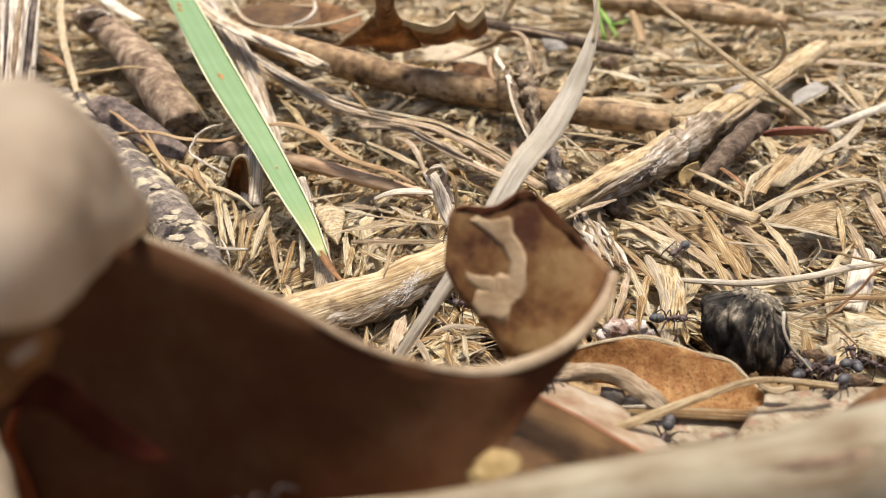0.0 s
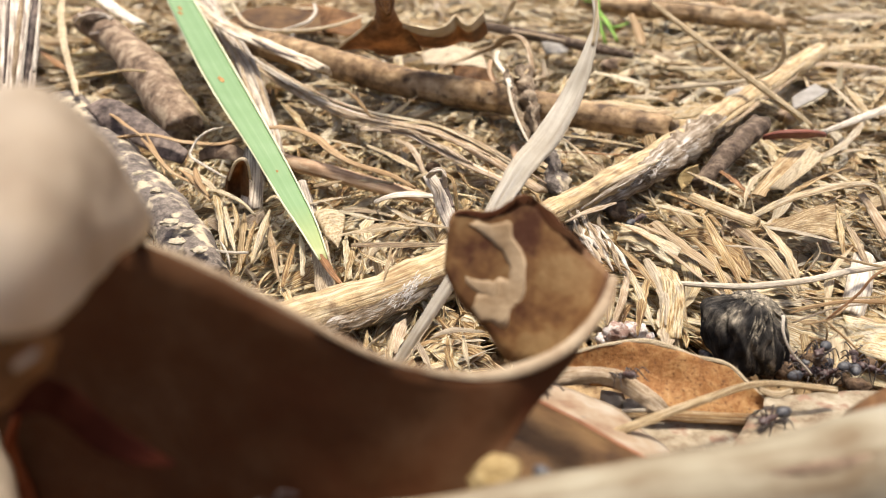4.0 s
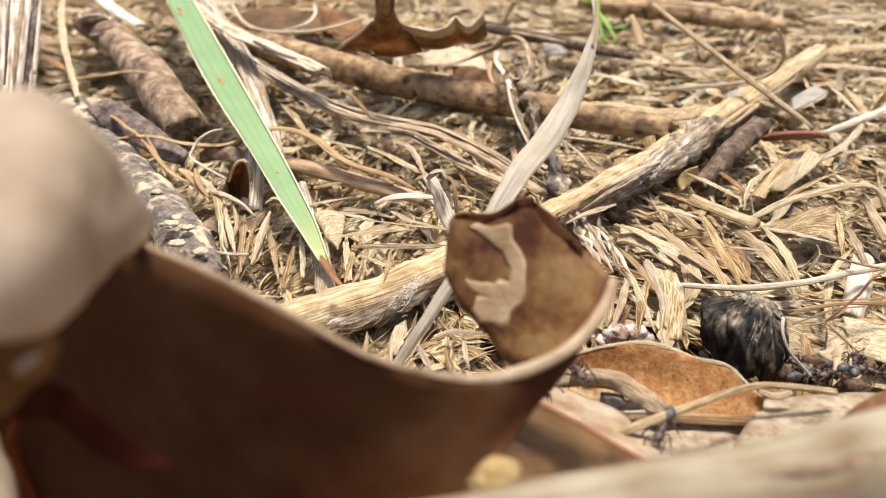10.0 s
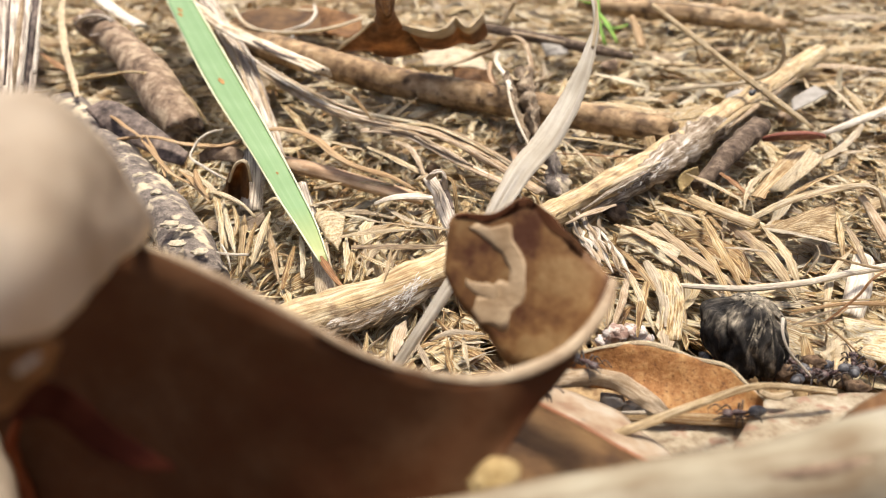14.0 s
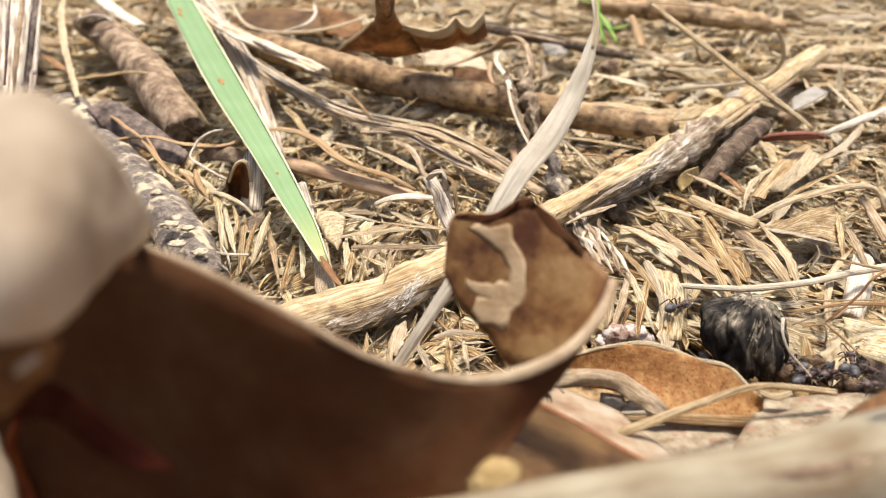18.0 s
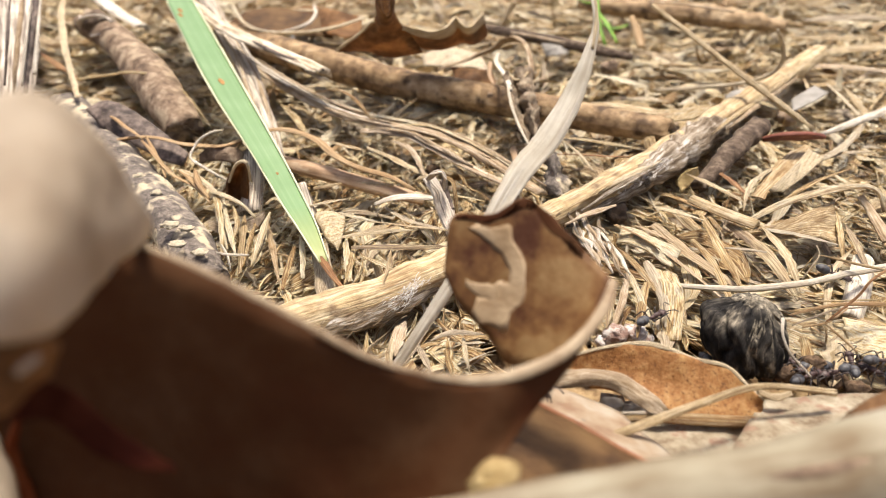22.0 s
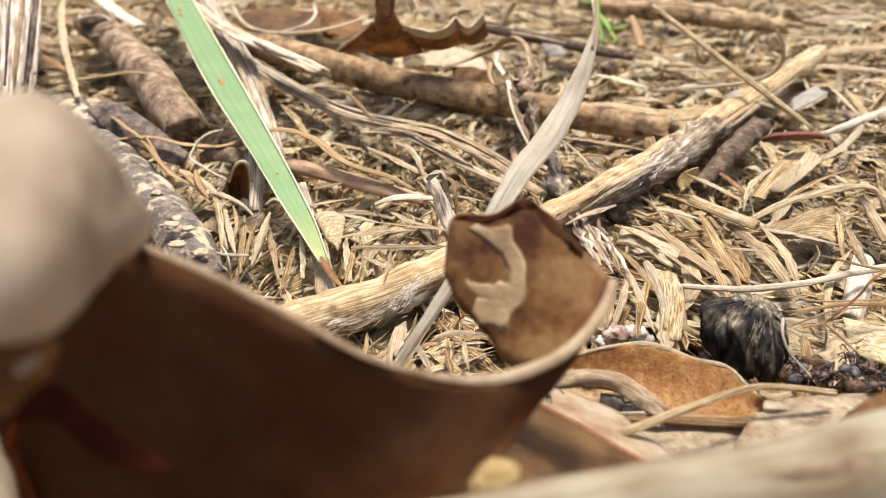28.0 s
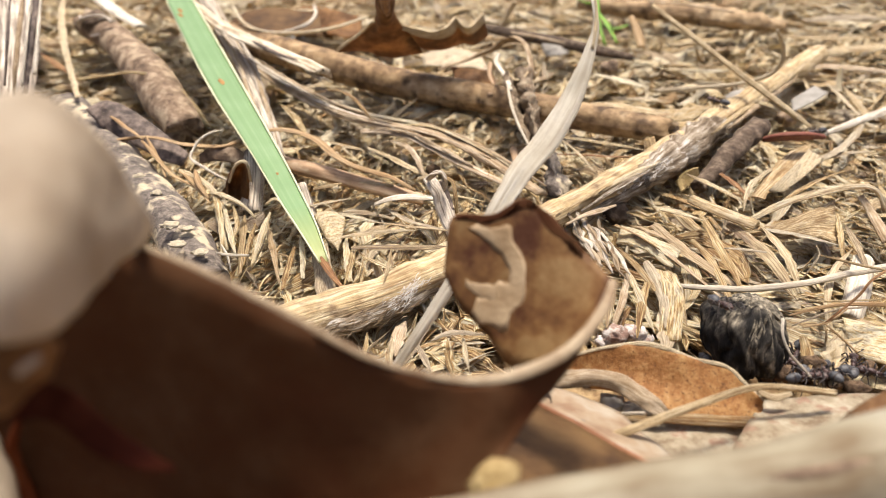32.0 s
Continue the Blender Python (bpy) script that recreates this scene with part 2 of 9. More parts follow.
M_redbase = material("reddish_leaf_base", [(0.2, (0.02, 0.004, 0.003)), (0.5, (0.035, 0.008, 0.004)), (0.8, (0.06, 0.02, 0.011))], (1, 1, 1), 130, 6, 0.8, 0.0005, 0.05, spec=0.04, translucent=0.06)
M_leafrim = material("leaf_edge", [(0.2, (0.2, 0.13, 0.075)), (0.8, (0.38, 0.305, 0.205))], (1, 1, 1), 300, 4, 0.6, 0.0003, 0.05)
M_leafrust = material("rust_flecked_leaf", [(0.15, (0.2, 0.09, 0.035)), (0.4, (0.4, 0.19, 0.065)), (0.62, (0.53, 0.31, 0.125)), (0.85, (0.6, 0.43, 0.22))], (1, 1, 1), 900, 9, 0.6, 0.0004, 0.05, spots=(0.19, 0.085, 0.035), spot_scale=2600, spot_edge=(0.55, 0.72), translucent=0.4, contrast=1.3, mottle=60.0, blotch=0.7)
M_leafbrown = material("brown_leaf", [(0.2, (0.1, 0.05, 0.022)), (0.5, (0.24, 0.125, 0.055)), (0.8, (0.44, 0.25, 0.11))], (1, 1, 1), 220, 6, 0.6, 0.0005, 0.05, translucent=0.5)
M_worn = material("worn_leaf_patch", [(0.2, (0.27, 0.18, 0.095)), (0.8, (0.46, 0.35, 0.22))], (1, 1, 1), 260, 6, 0.7, 0.0004, 0.05)
M_crust = material("lichen_crust", [(0.2, (0.36, 0.31, 0.22)), (0.8, (0.6, 0.54, 0.41))], (1, 1, 1), 900, 8, 0.9, 0.0006, 0.1)
M_orange = material("orange_dry_blade", [(0.1, (0.21, 0.11, 0.05)), (0.4, (0.41, 0.26, 0.125)), (0.8, (0.6, 0.45, 0.27))], (7, 0.4, 1), 1.0, 6, 0.55, 0.0003, 0.1, "UV", translucent=0.2, grooves=0.4, grain=0.35)
M_redbark = material("dark_red_bark", [(0.15, (0.06, 0.015, 0.01)), (0.5, (0.17, 0.055, 0.035)), (0.85, (0.3, 0.12, 0.075))], (6, 0.6, 1), 1.0, 6, 0.6, 0.0004, 0.1, "UV")
M_cream = material("cream_blade", [(0.05, (0.36, 0.3, 0.21)), (0.45, (0.58, 0.52, 0.41)), (0.8, (0.72, 0.67, 0.57))], (8, 0.5, 1), 1.0, 5, 0.6, 0.0003, 0.2, "UV", grooves=0.15, contrast=1.1, mottle=300.0, blotch=0.7, groove_colour=(0.3, 0.22, 0.14), flecks=0.22)
M_blade = material("bleached_papery_blade", [(0.05, (0.5, 0.435, 0.32)), (0.4, (0.7, 0.66, 0.55)), (0.75, (0.85, 0.82, 0.73))], (5, 0.3, 1), 1.0, 6, 0.65, 0.0003, 0.2, "UV", contrast=1.5, mottle=180.0, blotch=0.9, translucent=0.35, grooves=0.2, groove_colour=(0.45, 0.36, 0.26), flecks=0.15, grain=0.25)
M_leaftan = material("tan_leaf", [(0.15, (0.166, 0.115, 0.072)), (0.4, (0.276, 0.225, 0.152)), (0.65, (0.359, 0.308, 0.221)), (0.9, (0.423, 0.377, 0.285))], (1, 1, 1), 420, 9, 0.65, 0.0006, 0.15, spots=(0.29, 0.19, 0.13), spot_scale=520, spot_edge=(0.56, 0.68), translucent=0.1, contrast=2.1, mottle=300.0, blotch=0.7)
M_leafpink = material("pinkish_grey_leaf", [(0.2, (0.255, 0.162, 0.102)), (0.5, (0.348, 0.264, 0.178)), (0.8, (0.408, 0.357, 0.281))], (1, 1, 1), 260, 6, 0.6, 0.0004, 0.05, spots=(0.16, 0.16, 0.15), spot_scale=700, spot_edge=(0.68, 0.74), translucent=0.1)
M_leafedge = material("orange_leaf_edge", [(0.2, (0.165, 0.064, 0.026)), (0.8, (0.270, 0.128, 0.068))], (1, 1, 1), 300, 4, 0.5, 0.0002, 0.05)
# olive brown, darkened to carry the shade on the pinkish leaf's turned-down side
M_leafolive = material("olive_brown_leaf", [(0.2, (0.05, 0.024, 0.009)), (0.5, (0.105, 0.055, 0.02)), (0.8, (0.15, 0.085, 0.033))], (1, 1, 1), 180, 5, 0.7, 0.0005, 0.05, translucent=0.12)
M_purple = material("slate_brown_leaf", [(0.25, (0.035, 0.026, 0.022)), (0.5, (0.105, 0.08, 0.068)), (0.8, (0.23, 0.18, 0.15))], (1, 1, 1), 500, 6, 0.7, 0.0004, 0.05)
M_nut = material("charred_pod", [(0.2, (0.006, 0.006, 0.006)), (0.5, (0.024, 0.022, 0.02)), (0.68, (0.085, 0.076, 0.062)), (0.9, (0.34, 0.3, 0.23))], (1.6, 1.1, 1), 1.0, 9, 0.85, 0.0005, 0.05, "UV", contrast=1.9, mottle=300.0, blotch=0.8, spec=0.2)
M_nutpale = material("pod_ash", [(0.15, (0.03, 0.026, 0.022)), (0.4, (0.13, 0.115, 0.088)), (0.65, (0.33, 0.29, 0.22)), (0.9, (0.56, 0.5, 0.39))], (1, 1, 1), 900, 9, 0.85, 0.0008, 0.05, contrast=2.2, mottle=400.0, blotch=0.7)
M_fibre = material("white_fibre", [(0.2, (0.55, 0.52, 0.47)), (0.7, (0.85, 0.83, 0.8))], (4, 0.2, 1), 1.0, 4, 0.8, 0.0002, 0.2, "UV", island=True)
M_paper = material("papery_flake", [(0.25, (0.42, 0.4, 0.36)), (0.7, (0.58, 0.56, 0.52))], (1, 1, 1), 300, 5, 0.6, 0.0002, 0.2, translucent=0.5)
M_grit = material("red_white_grit", [(0.3, (0.28, 0.18, 0.14)), (0.5, (0.55, 0.5, 0.45)), (0.7, (0.74, 0.72, 0.7))], (1, 1, 1), 700, 5, 0.4, 0.0006, 0.3)
M_brownlump = material("brown_lump", [(0.25, (0.05, 0.03, 0.018)), (0.7, (0.19, 0.125, 0.075))], (1, 1, 1), 600, 7, 0.8, 0.0009, 0.2)
M_yellowlump = material("yellow_lump", [(0.25, (0.26, 0.18, 0.07)), (0.7, (0.46, 0.35, 0.17))], (1, 1, 1), 700, 7, 0.7, 0.0008, 0.1)
M_gaster = material("ant_gaster", [(0.2, (0.035, 0.037, 0.042)), (0.8, (0.095, 0.1, 0.11))], (1, 1, 1), 2500, 3, 0.5, 0.0001, 0.1, spec=0.5)
M_thorax = material("ant_thorax", [(0.2, (0.03, 0.017, 0.017)), (0.8, (0.11, 0.065, 0.058))], (1, 1, 1), 3000, 3, 0.45, 0.0001, 0.1, spec=0.5)
M_antleg = material("ant_leg", [(0.2, (0.015, 0.012, 0.012)), (0.8, (0.06, 0.045, 0.04))], (1, 1, 1), 3000, 2, 0.45, 0.00005, 0.1, spec=0.5)


# ---- mesh helpers ----
def mesh_of(verts, faces, mats, uv=None, face_mats=None, smooth=True):
    me = bpy.data.meshes.new("mesh")
    verts = np.asarray(verts, float)
    me.from_pydata(verts.tolist(), [], [list(map(int, f)) for f in faces])
    if uv is not None:
        layer = me.uv_layers.new(name="UVMap")
        idx = np.empty(len(me.loops), np.int32)
        me.loops.foreach_get("vertex_index", idx)
        layer.data.foreach_set("uv", np.asarray(uv, float)[idx].ravel())
    for m in (mats if isinstance(mats, (list, tuple)) else [mats]):
        me.materials.append(m)
    me.polygons.foreach_set("use_smooth", np.full(len(me.polygons), smooth))
    if face_mats is not None:
        me.polygons.foreach_set("material_index", np.asarray(face_mats, np.int32))
    me.update()
    return me


def base_of(verts):
    v = np.asarray(verts, float)
    return np.array([v[:, 0].mean(), v[:, 1].mean(), v[:, 2].min()])


def thing(name, geo, mat, label, category, group="", kind="", smooth=True):
    """A top-level mesh whose origin is at its foot."""
    v, f, uv = geo
    o = base_of(v)
    ob = new(name, mesh_of(np.asarray(v) - o, f, mat, uv, smooth=smooth))
    ob.location = o
    return tagged(ob, label, category, group, kind)


def part(name, geo, mat, parent, label=""):
    """One mesh under a thing, or under a part; geo is in world metres."""
    v, f, uv = geo
    o = base_of(v)
    ob = new(name, mesh_of(np.asarray(v) - o, f, mat, uv))
    ob.parent = parent
    top, off = parent, Vector((0, 0, 0))
    while top:
        off += Vector(top.location)
        top = top.parent
    ob.location = Vector(o) - off
    return tagged(ob, label)


def spline(points, n, closed=False):
    """Catmull-Rom through points, n samples at even steps of the parameter by chord length."""
    p = np.asarray(points, float)
    if len(p) == 2:
        return p[0] + (p[1] - p[0]) * np.linspace(0, 1, n)[:, None]
    q = np.vstack([2 * p[0] - p[1], p, 2 * p[-1] - p[-2]])
    d = np.r_[0, np.cumsum(np.linalg.norm(np.diff(p, axis=0), axis=1) + 1e-9)]
    out = []
    for s in np.linspace(0, d[-1], n):
        i = min(max(int(np.searchsorted(d, s, "right")) - 1, 0), len(p) - 2)
        t = (s - d[i]) / (d[i + 1] - d[i])
        a, b, c, e = q[i], q[i + 1], q[i + 2], q[i + 3]
        out.append(0.5 * (2 * b + (c - a) * t + (2 * a - 5 * b + 4 * c - e) * t * t + (3 * b - a - 3 * c + e) * t ** 3))
    return np.array(out)


def unit(v):
    return v / (np.linalg.norm(v, axis=-1, keepdims=True) + 1e-12)


def axes_along(c):
    """Tangent, side and up vectors along a path, kept near the world's up."""
    t = unit(np.gradient(c, axis=0))
    side = np.cross(t, (0, 0, 1.0))
    weak = np.linalg.norm(side, axis=1) < 0.25
    side[weak] = np.cross(t[weak], (0, 1.0, 0.0))
    for i in range(1, len(side)):
        if np.dot(side[i], side[i - 1]) < 0:
            side[i] = -side[i]
    side = unit(side)
    return t, side, unit(np.cross(side, t))


def rod(points, radii, rings=24, n=12, flat=1.0, lumps=0.06, fray=0.0, seed=0, freq=300.0):
    """A stick: a tube along points, with an uneven skin and broken ends."""
    rng = np.random.default_rng(seed)
    c = spline(points, rings)
    r = np.interp(np.linspace(0, 1, rings), np.linspace(0, 1, len(radii)), radii)
    t, s, u = axes_along(c)
    seg = np.r_[0, np.cumsum(np.linalg.norm(np.diff(c, axis=0), axis=1))]
    verts, uv = [], []
    for i in range(rings):
        for k in range(n + 1):
            a = 2 * math.pi * (k % n) / n
            dirv = s[i] * math.cos(a) + u[i] * math.sin(a) * flat
            p = c[i] + dirv * r[i]
            w = noise.noise(Vector(p * freq)) + 0.5 * noise.noise(Vector(p * freq * 2.7 + seed))
            p = c[i] + dirv * r[i] * (1 + lumps * w)
            if fray and i in (0, rings - 1):
                p = p + t[i] * (1 if i else -1) * fray * r[i] * rng.uniform(-0.7, 1.0) * (1 if k < n else 0)
            verts.append(p)
            uv.append((k / n * 3, seg[i] * 1000 / 6.0 + seed * 3.7))
    if fray:
        for i in (0, rings - 1):
            verts[i * (n + 1) + n] = verts[i * (n + 1)]
    faces = [(i * (n + 1) + k, i * (n + 1) + k + 1, (i + 1) * (n + 1) + k + 1, (i + 1) * (n + 1) + k)
             for i in range(rings - 1) for k in range(n)]
    for i, sgn in ((0, 1), (rings - 1, -1)):
        verts.append(c[i] + t[i] * sgn * r[i] * 0.35)
        uv.append((0.5, 0))
        j = len(verts) - 1
        for k in range(n):
            q = i * (n + 1) + k
            faces.append((q + 1, q, j) if i == 0 else (q, q + 1, j))
    return np.array(verts), faces, np.array(uv)


def strip(points, widths, rings=16, camber=0.25, thick=0.00022, roll=0.0, twist=0.0, fold=0.0, seed=0, ruffle=0.0, across=5, vscale=6.0, rag=0.0):
    """A flat blade along points: cambered, folded along the middle, closed, with a real thickness."""
    c = spline(points, rings)
    w = np.interp(np.linspace(0, 1, rings), np.linspace(0, 1, len(widths)), widths)
    t, s, u = axes_along(c)
    ang = radians(roll) + radians(twist) * np.linspace(0, 1, rings)
    s2 = s * np.cos(ang)[:, None] + u * np.sin(ang)[:, None]
    u2 = u * np.cos(ang)[:, None] - s * np.sin(ang)[:, None]
    seg = np.r_[0, np.cumsum(np.linalg.norm(np.diff(c, axis=0), axis=1))] * 1000 / vscale + seed * 2.3
    xs = np.linspace(-0.5, 0.5, across)
    lift = camber * (0.25 - xs ** 2) * 2 + fold * np.abs(xs)
    top, bot, uv = [], [], []
    for i in range(rings):
        for k, x in enumerate(xs):
            edge = 1 - (2 * abs(x)) ** 2
            ruf = ruffle * w[i] * noise.noise(Vector((seg[i] * 1.3, x * 2.2, seed)))
            torn = 1 + rag * (noise.noise(Vector((seg[i] * 7.0, 3.0 * np.sign(x), seed * 1.7))) + (noise.noise(Vector((seg[i] * 19.0, 5.0 * np.sign(x), seed)))))
            p = c[i] + s2[i] * x * w[i] * torn + u2[i] * (lift[k] * w[i] + ruf)
            top.append(p + u2[i] * thick * (0.25 + 0.75 * edge))
            bot.append(p - u2[i] * thick * (0.25 + 0.75 * edge))
            uv.append(((x + 0.5) * 1.0, seg[i]))
    return closed_grid(top, bot, uv, rings, across)


def closed_grid(top, bot, uv, nu, nv):
    n = nu * nv
    f = []
    for i in range(nu - 1):
        for k in range(nv - 1):
            a, b, c, d = i * nv + k, i * nv + k + 1, (i + 1) * nv + k + 1, (i + 1) * nv + k
            f.append((a, b, c, d))
            f.append((n + d, n + c, n + b, n + a))
    for i in range(nu - 1):
        a, d = i * nv, (i + 1) * nv
        f.append((a, d, n + d, n + a))
        a, d = i * nv + nv - 1, (i + 1) * nv + nv - 1
        f.append((d, a, n + a, n + d))
    for k in range(nv - 1):
        f.append((k + 1, k, n + k, n + k + 1))
        a = (nu - 1) * nv + k
        f.append((a, a + 1, n + a + 1, n + a))
    return np.array(list(top) + list(bot)), f, np.array(list(uv) + list(uv))


def leaf(rails, nu=28, nv=10, thick=0.00035, wrinkle=0.0004, freq=120.0, seed=0):
    """A leaf stretched between edge curves (rails), wrinkled, with a real thickness."""
    cols = [spline(r, nu) for r in rails]
    g = np.array([spline([c[i] for c in cols], nv) for i in range(nu)])
    du, dv = np.gradient(g, axis=0), np.gradient(g, axis=1)
    nrm = unit(np.cross(du, dv))
    for i in range(nu):
        for k in range(nv):
            g[i, k] += nrm[i, k] * wrinkle * (noise.noise(Vector(g[i, k] * freq) + Vector((seed, 0, 0))) + 0.5 * noise.noise(Vector(g[i, k] * freq * 3)))
    top = (g + nrm * thick / 2).reshape(-1, 3)
    bot = (g - nrm * thick / 2).reshape(-1, 3)
    uv = [(k / (nv - 1) * 3, i / (nu - 1) * 6) for i in range(nu) for k in range(nv)]
    return closed_grid(top, bot, uv, nu, nv)


def trail_on(rails, way, widths, lift, n=26, nv=6, seed=0):
    """A thin ragged trail that lies on a leaf, along shares (u, v) of its length and width."""
    cols = [spline(r, 101) for r in rails]
    c = spline([(u, v, 0) for u, v in way], n)
    t = unit(np.gradient(c, axis=0))
    w = np.interp(np.linspace(0, 1, n), np.linspace(0, 1, len(widths)), widths)
    top, bot, uv = [], [], []
    for i in range(n):
        for k in range(nv):
            x = (k / (nv - 1) - 0.5) * w[i] * (1 + 0.7 * noise.noise(Vector((i * 0.33, 4.0 * (k > 2), seed))))
            u = min(max(c[i, 0] - t[i, 1] * x, 0), 1) * 100
            v = min(max(c[i, 1] + t[i, 0] * x * 1.3, 0), 1)
            j = min(int(u), 99)
            pts = [q[j] + (q[j + 1] - q[j]) * (u - j) for q in cols]
            edge = 1 - abs(2 * k / (nv - 1) - 1) ** 2
            p = pts[0] + (pts[-1] - pts[0]) * v + np.array(lift) * (0.85 + 0.15 * edge)
            top.append(p)
            bot.append(p - np.array(lift) * 0.3)
            uv.append((i / n * 6, k / nv))
    return closed_grid(top, bot, uv, n, nv)


def patch_on(rails, u0, u1, v0, v1, lift, nu=14, nv=6, seed=0):
    """A thin uneven patch that lies on a leaf, between shares of its length and width."""
    cols = [spline(r, 101) for r in rails]
    top, bot, uv = [], [], []
    for i in range(nu):
        for k in range(nv):
            a = i / (nu - 1)
            wob = 0.012 * noise.noise(Vector((a * 5, k * 0.9, seed)))
            u = min(max(u0 + (u1 - u0) * a + wob, 0), 1) * 100
            v = v0 + (v1 - v0) * k / (nv - 1) + 0.05 * noise.noise(Vector((a * 6, k * 3.0, seed + 5)))
            j = min(int(u), 99)
            pts = [c[j] + (c[j + 1] - c[j]) * (u - j) for c in cols]
            p = pts[0] + (pts[-1] - pts[0]) * v + np.array(lift)
            top.append(p)
            bot.append(p - np.array(lift) * 0.3)
            uv.append((a, k / nv))
    return closed_grid(top, bot, uv, nu, nv)


def lump(centre, size, seed=0, rough=0.25, freq=1.6, seg=14, ring=10, squash=1.0):
    """A rounded uneven lump."""
    v, f = [], []
    for i in range(ring + 1):
        th = math.pi * i / ring
        for k in range(seg):
            a = 2 * math.pi * k / seg
            d = Vector((math.sin(th) * math.cos(a), math.sin(th) * math.sin(a), math.cos(th)))
            q = 1 + rough * (noise.noise(d * freq + Vector((seed * 3.1, 0, 0))) + 0.5 * noise.noise(d * freq * 2.6 + Vector((0, seed, 0))))
            v.append((centre[0] + d.x * size[0] * q, centre[1] + d.y * size[1] * q, centre[2] + d.z * size[2] * q))
    for i in range(ring):
        for k in range(seg):
            f.append((i * seg + k, (i + 1) * seg + k, (i + 1) * seg + (k + 1) % seg, i * seg + (k + 1) % seg))
    uv = [(p[0] * 500, p[1] * 500) for p in v]
    return np.array(v), f, np.array(uv)


def joined(*geos):
    v, f, uv, n = [], [], [], 0
    for a, b, c in geos:
        v.append(a)
        uv.append(c)
        f += [tuple(int(i) + n for i in q) for q in b]
        n += len(a)
    return np.vstack(v), f, np.vstack(uv)


def tuft(p, q, count, spread, width, seed):
    """Frayed fibres that run from p towards q."""
    rng = np.random.default_rng(seed)
    p, q = np.asarray(p, float), np.asarray(q, float)
    geos = []
    for i in range(count):
        a = p + rng.normal(0, spread * 0.5, 3)
        b = q + rng.normal(0, spread, 3)
        m = (a + b) / 2 + rng.normal(0, spread * 0.5, 3)
        geos.append(strip([a, m, b], [width, width, width * 0.3], 5, 0.1, 0.00006, rng.uniform(0, 180), across=3, seed=seed + i))
    return joined(*geos)


def fuzz(points, count, length, off, width, seed):
    """Short frayed fibres scattered along a line."""
    rng = np.random.default_rng(seed)
    c = spline(points, 60)
    t = unit(np.gradient(c, axis=0))
    geos = []
    for i in range(count):
        k = rng.integers(0, 60)
        a = c[k] + rng.normal(0, off, 3)
        dirv = t[k] * rng.choice([-1, 1]) + rng.normal(0, 0.3, 3)
        n = length * rng.uniform(0.4, 1.2)
        b = a + dirv / np.linalg.norm(dirv) * n
        m = (a + b) / 2 + rng.normal(0, n * 0.12, 3)
        geos.append(strip([a, m, b], [width, width * 1.2, width * 0.3], 4, 0.1, 0.00005, rng.uniform(0, 180), across=3, seed=seed + i))
    return joined(*geos)


# ---- ground ----
def ground_z(x, y):
    near = min(max((0.052 - y) / 0.022, 0.0), 1.0)
    near = near * near * (3 - 2 * near)
    w = noise.noise(Vector((x * 45, y * 45, 0.3))) * 0.0016 + noise.noise(Vector((x * 160, y * 160, 2.0))) * 0.0009
    return -0.0042 + near * 0.0255 + w


def make_ground():
    fine = list(np.linspace(-0.32, 0.32, 161))
    xs = [-60, -8, -2, -0.8] + fine + [0.8, 2, 8, 60]
    ys = [-60, -8, -2, -0.5] + list(np.linspace(-0.1, 0.5, 151)) + [0.9, 2, 8, 60]
    v = [(x, y, ground_z(x, y)) for y in ys for x in xs]
    nx = len(xs)
    f = [(j * nx + i, j * nx + i + 1, (j + 1) * nx + i + 1, (j + 1) * nx + i) for j in range(len(ys) - 1) for i in range(nx - 1)]
    ob = new("ground", mesh_of(v, f, M_soil))
    return tagged(ob, "dark soil under a litter of straw", "ground", kind="structure")


make_ground()


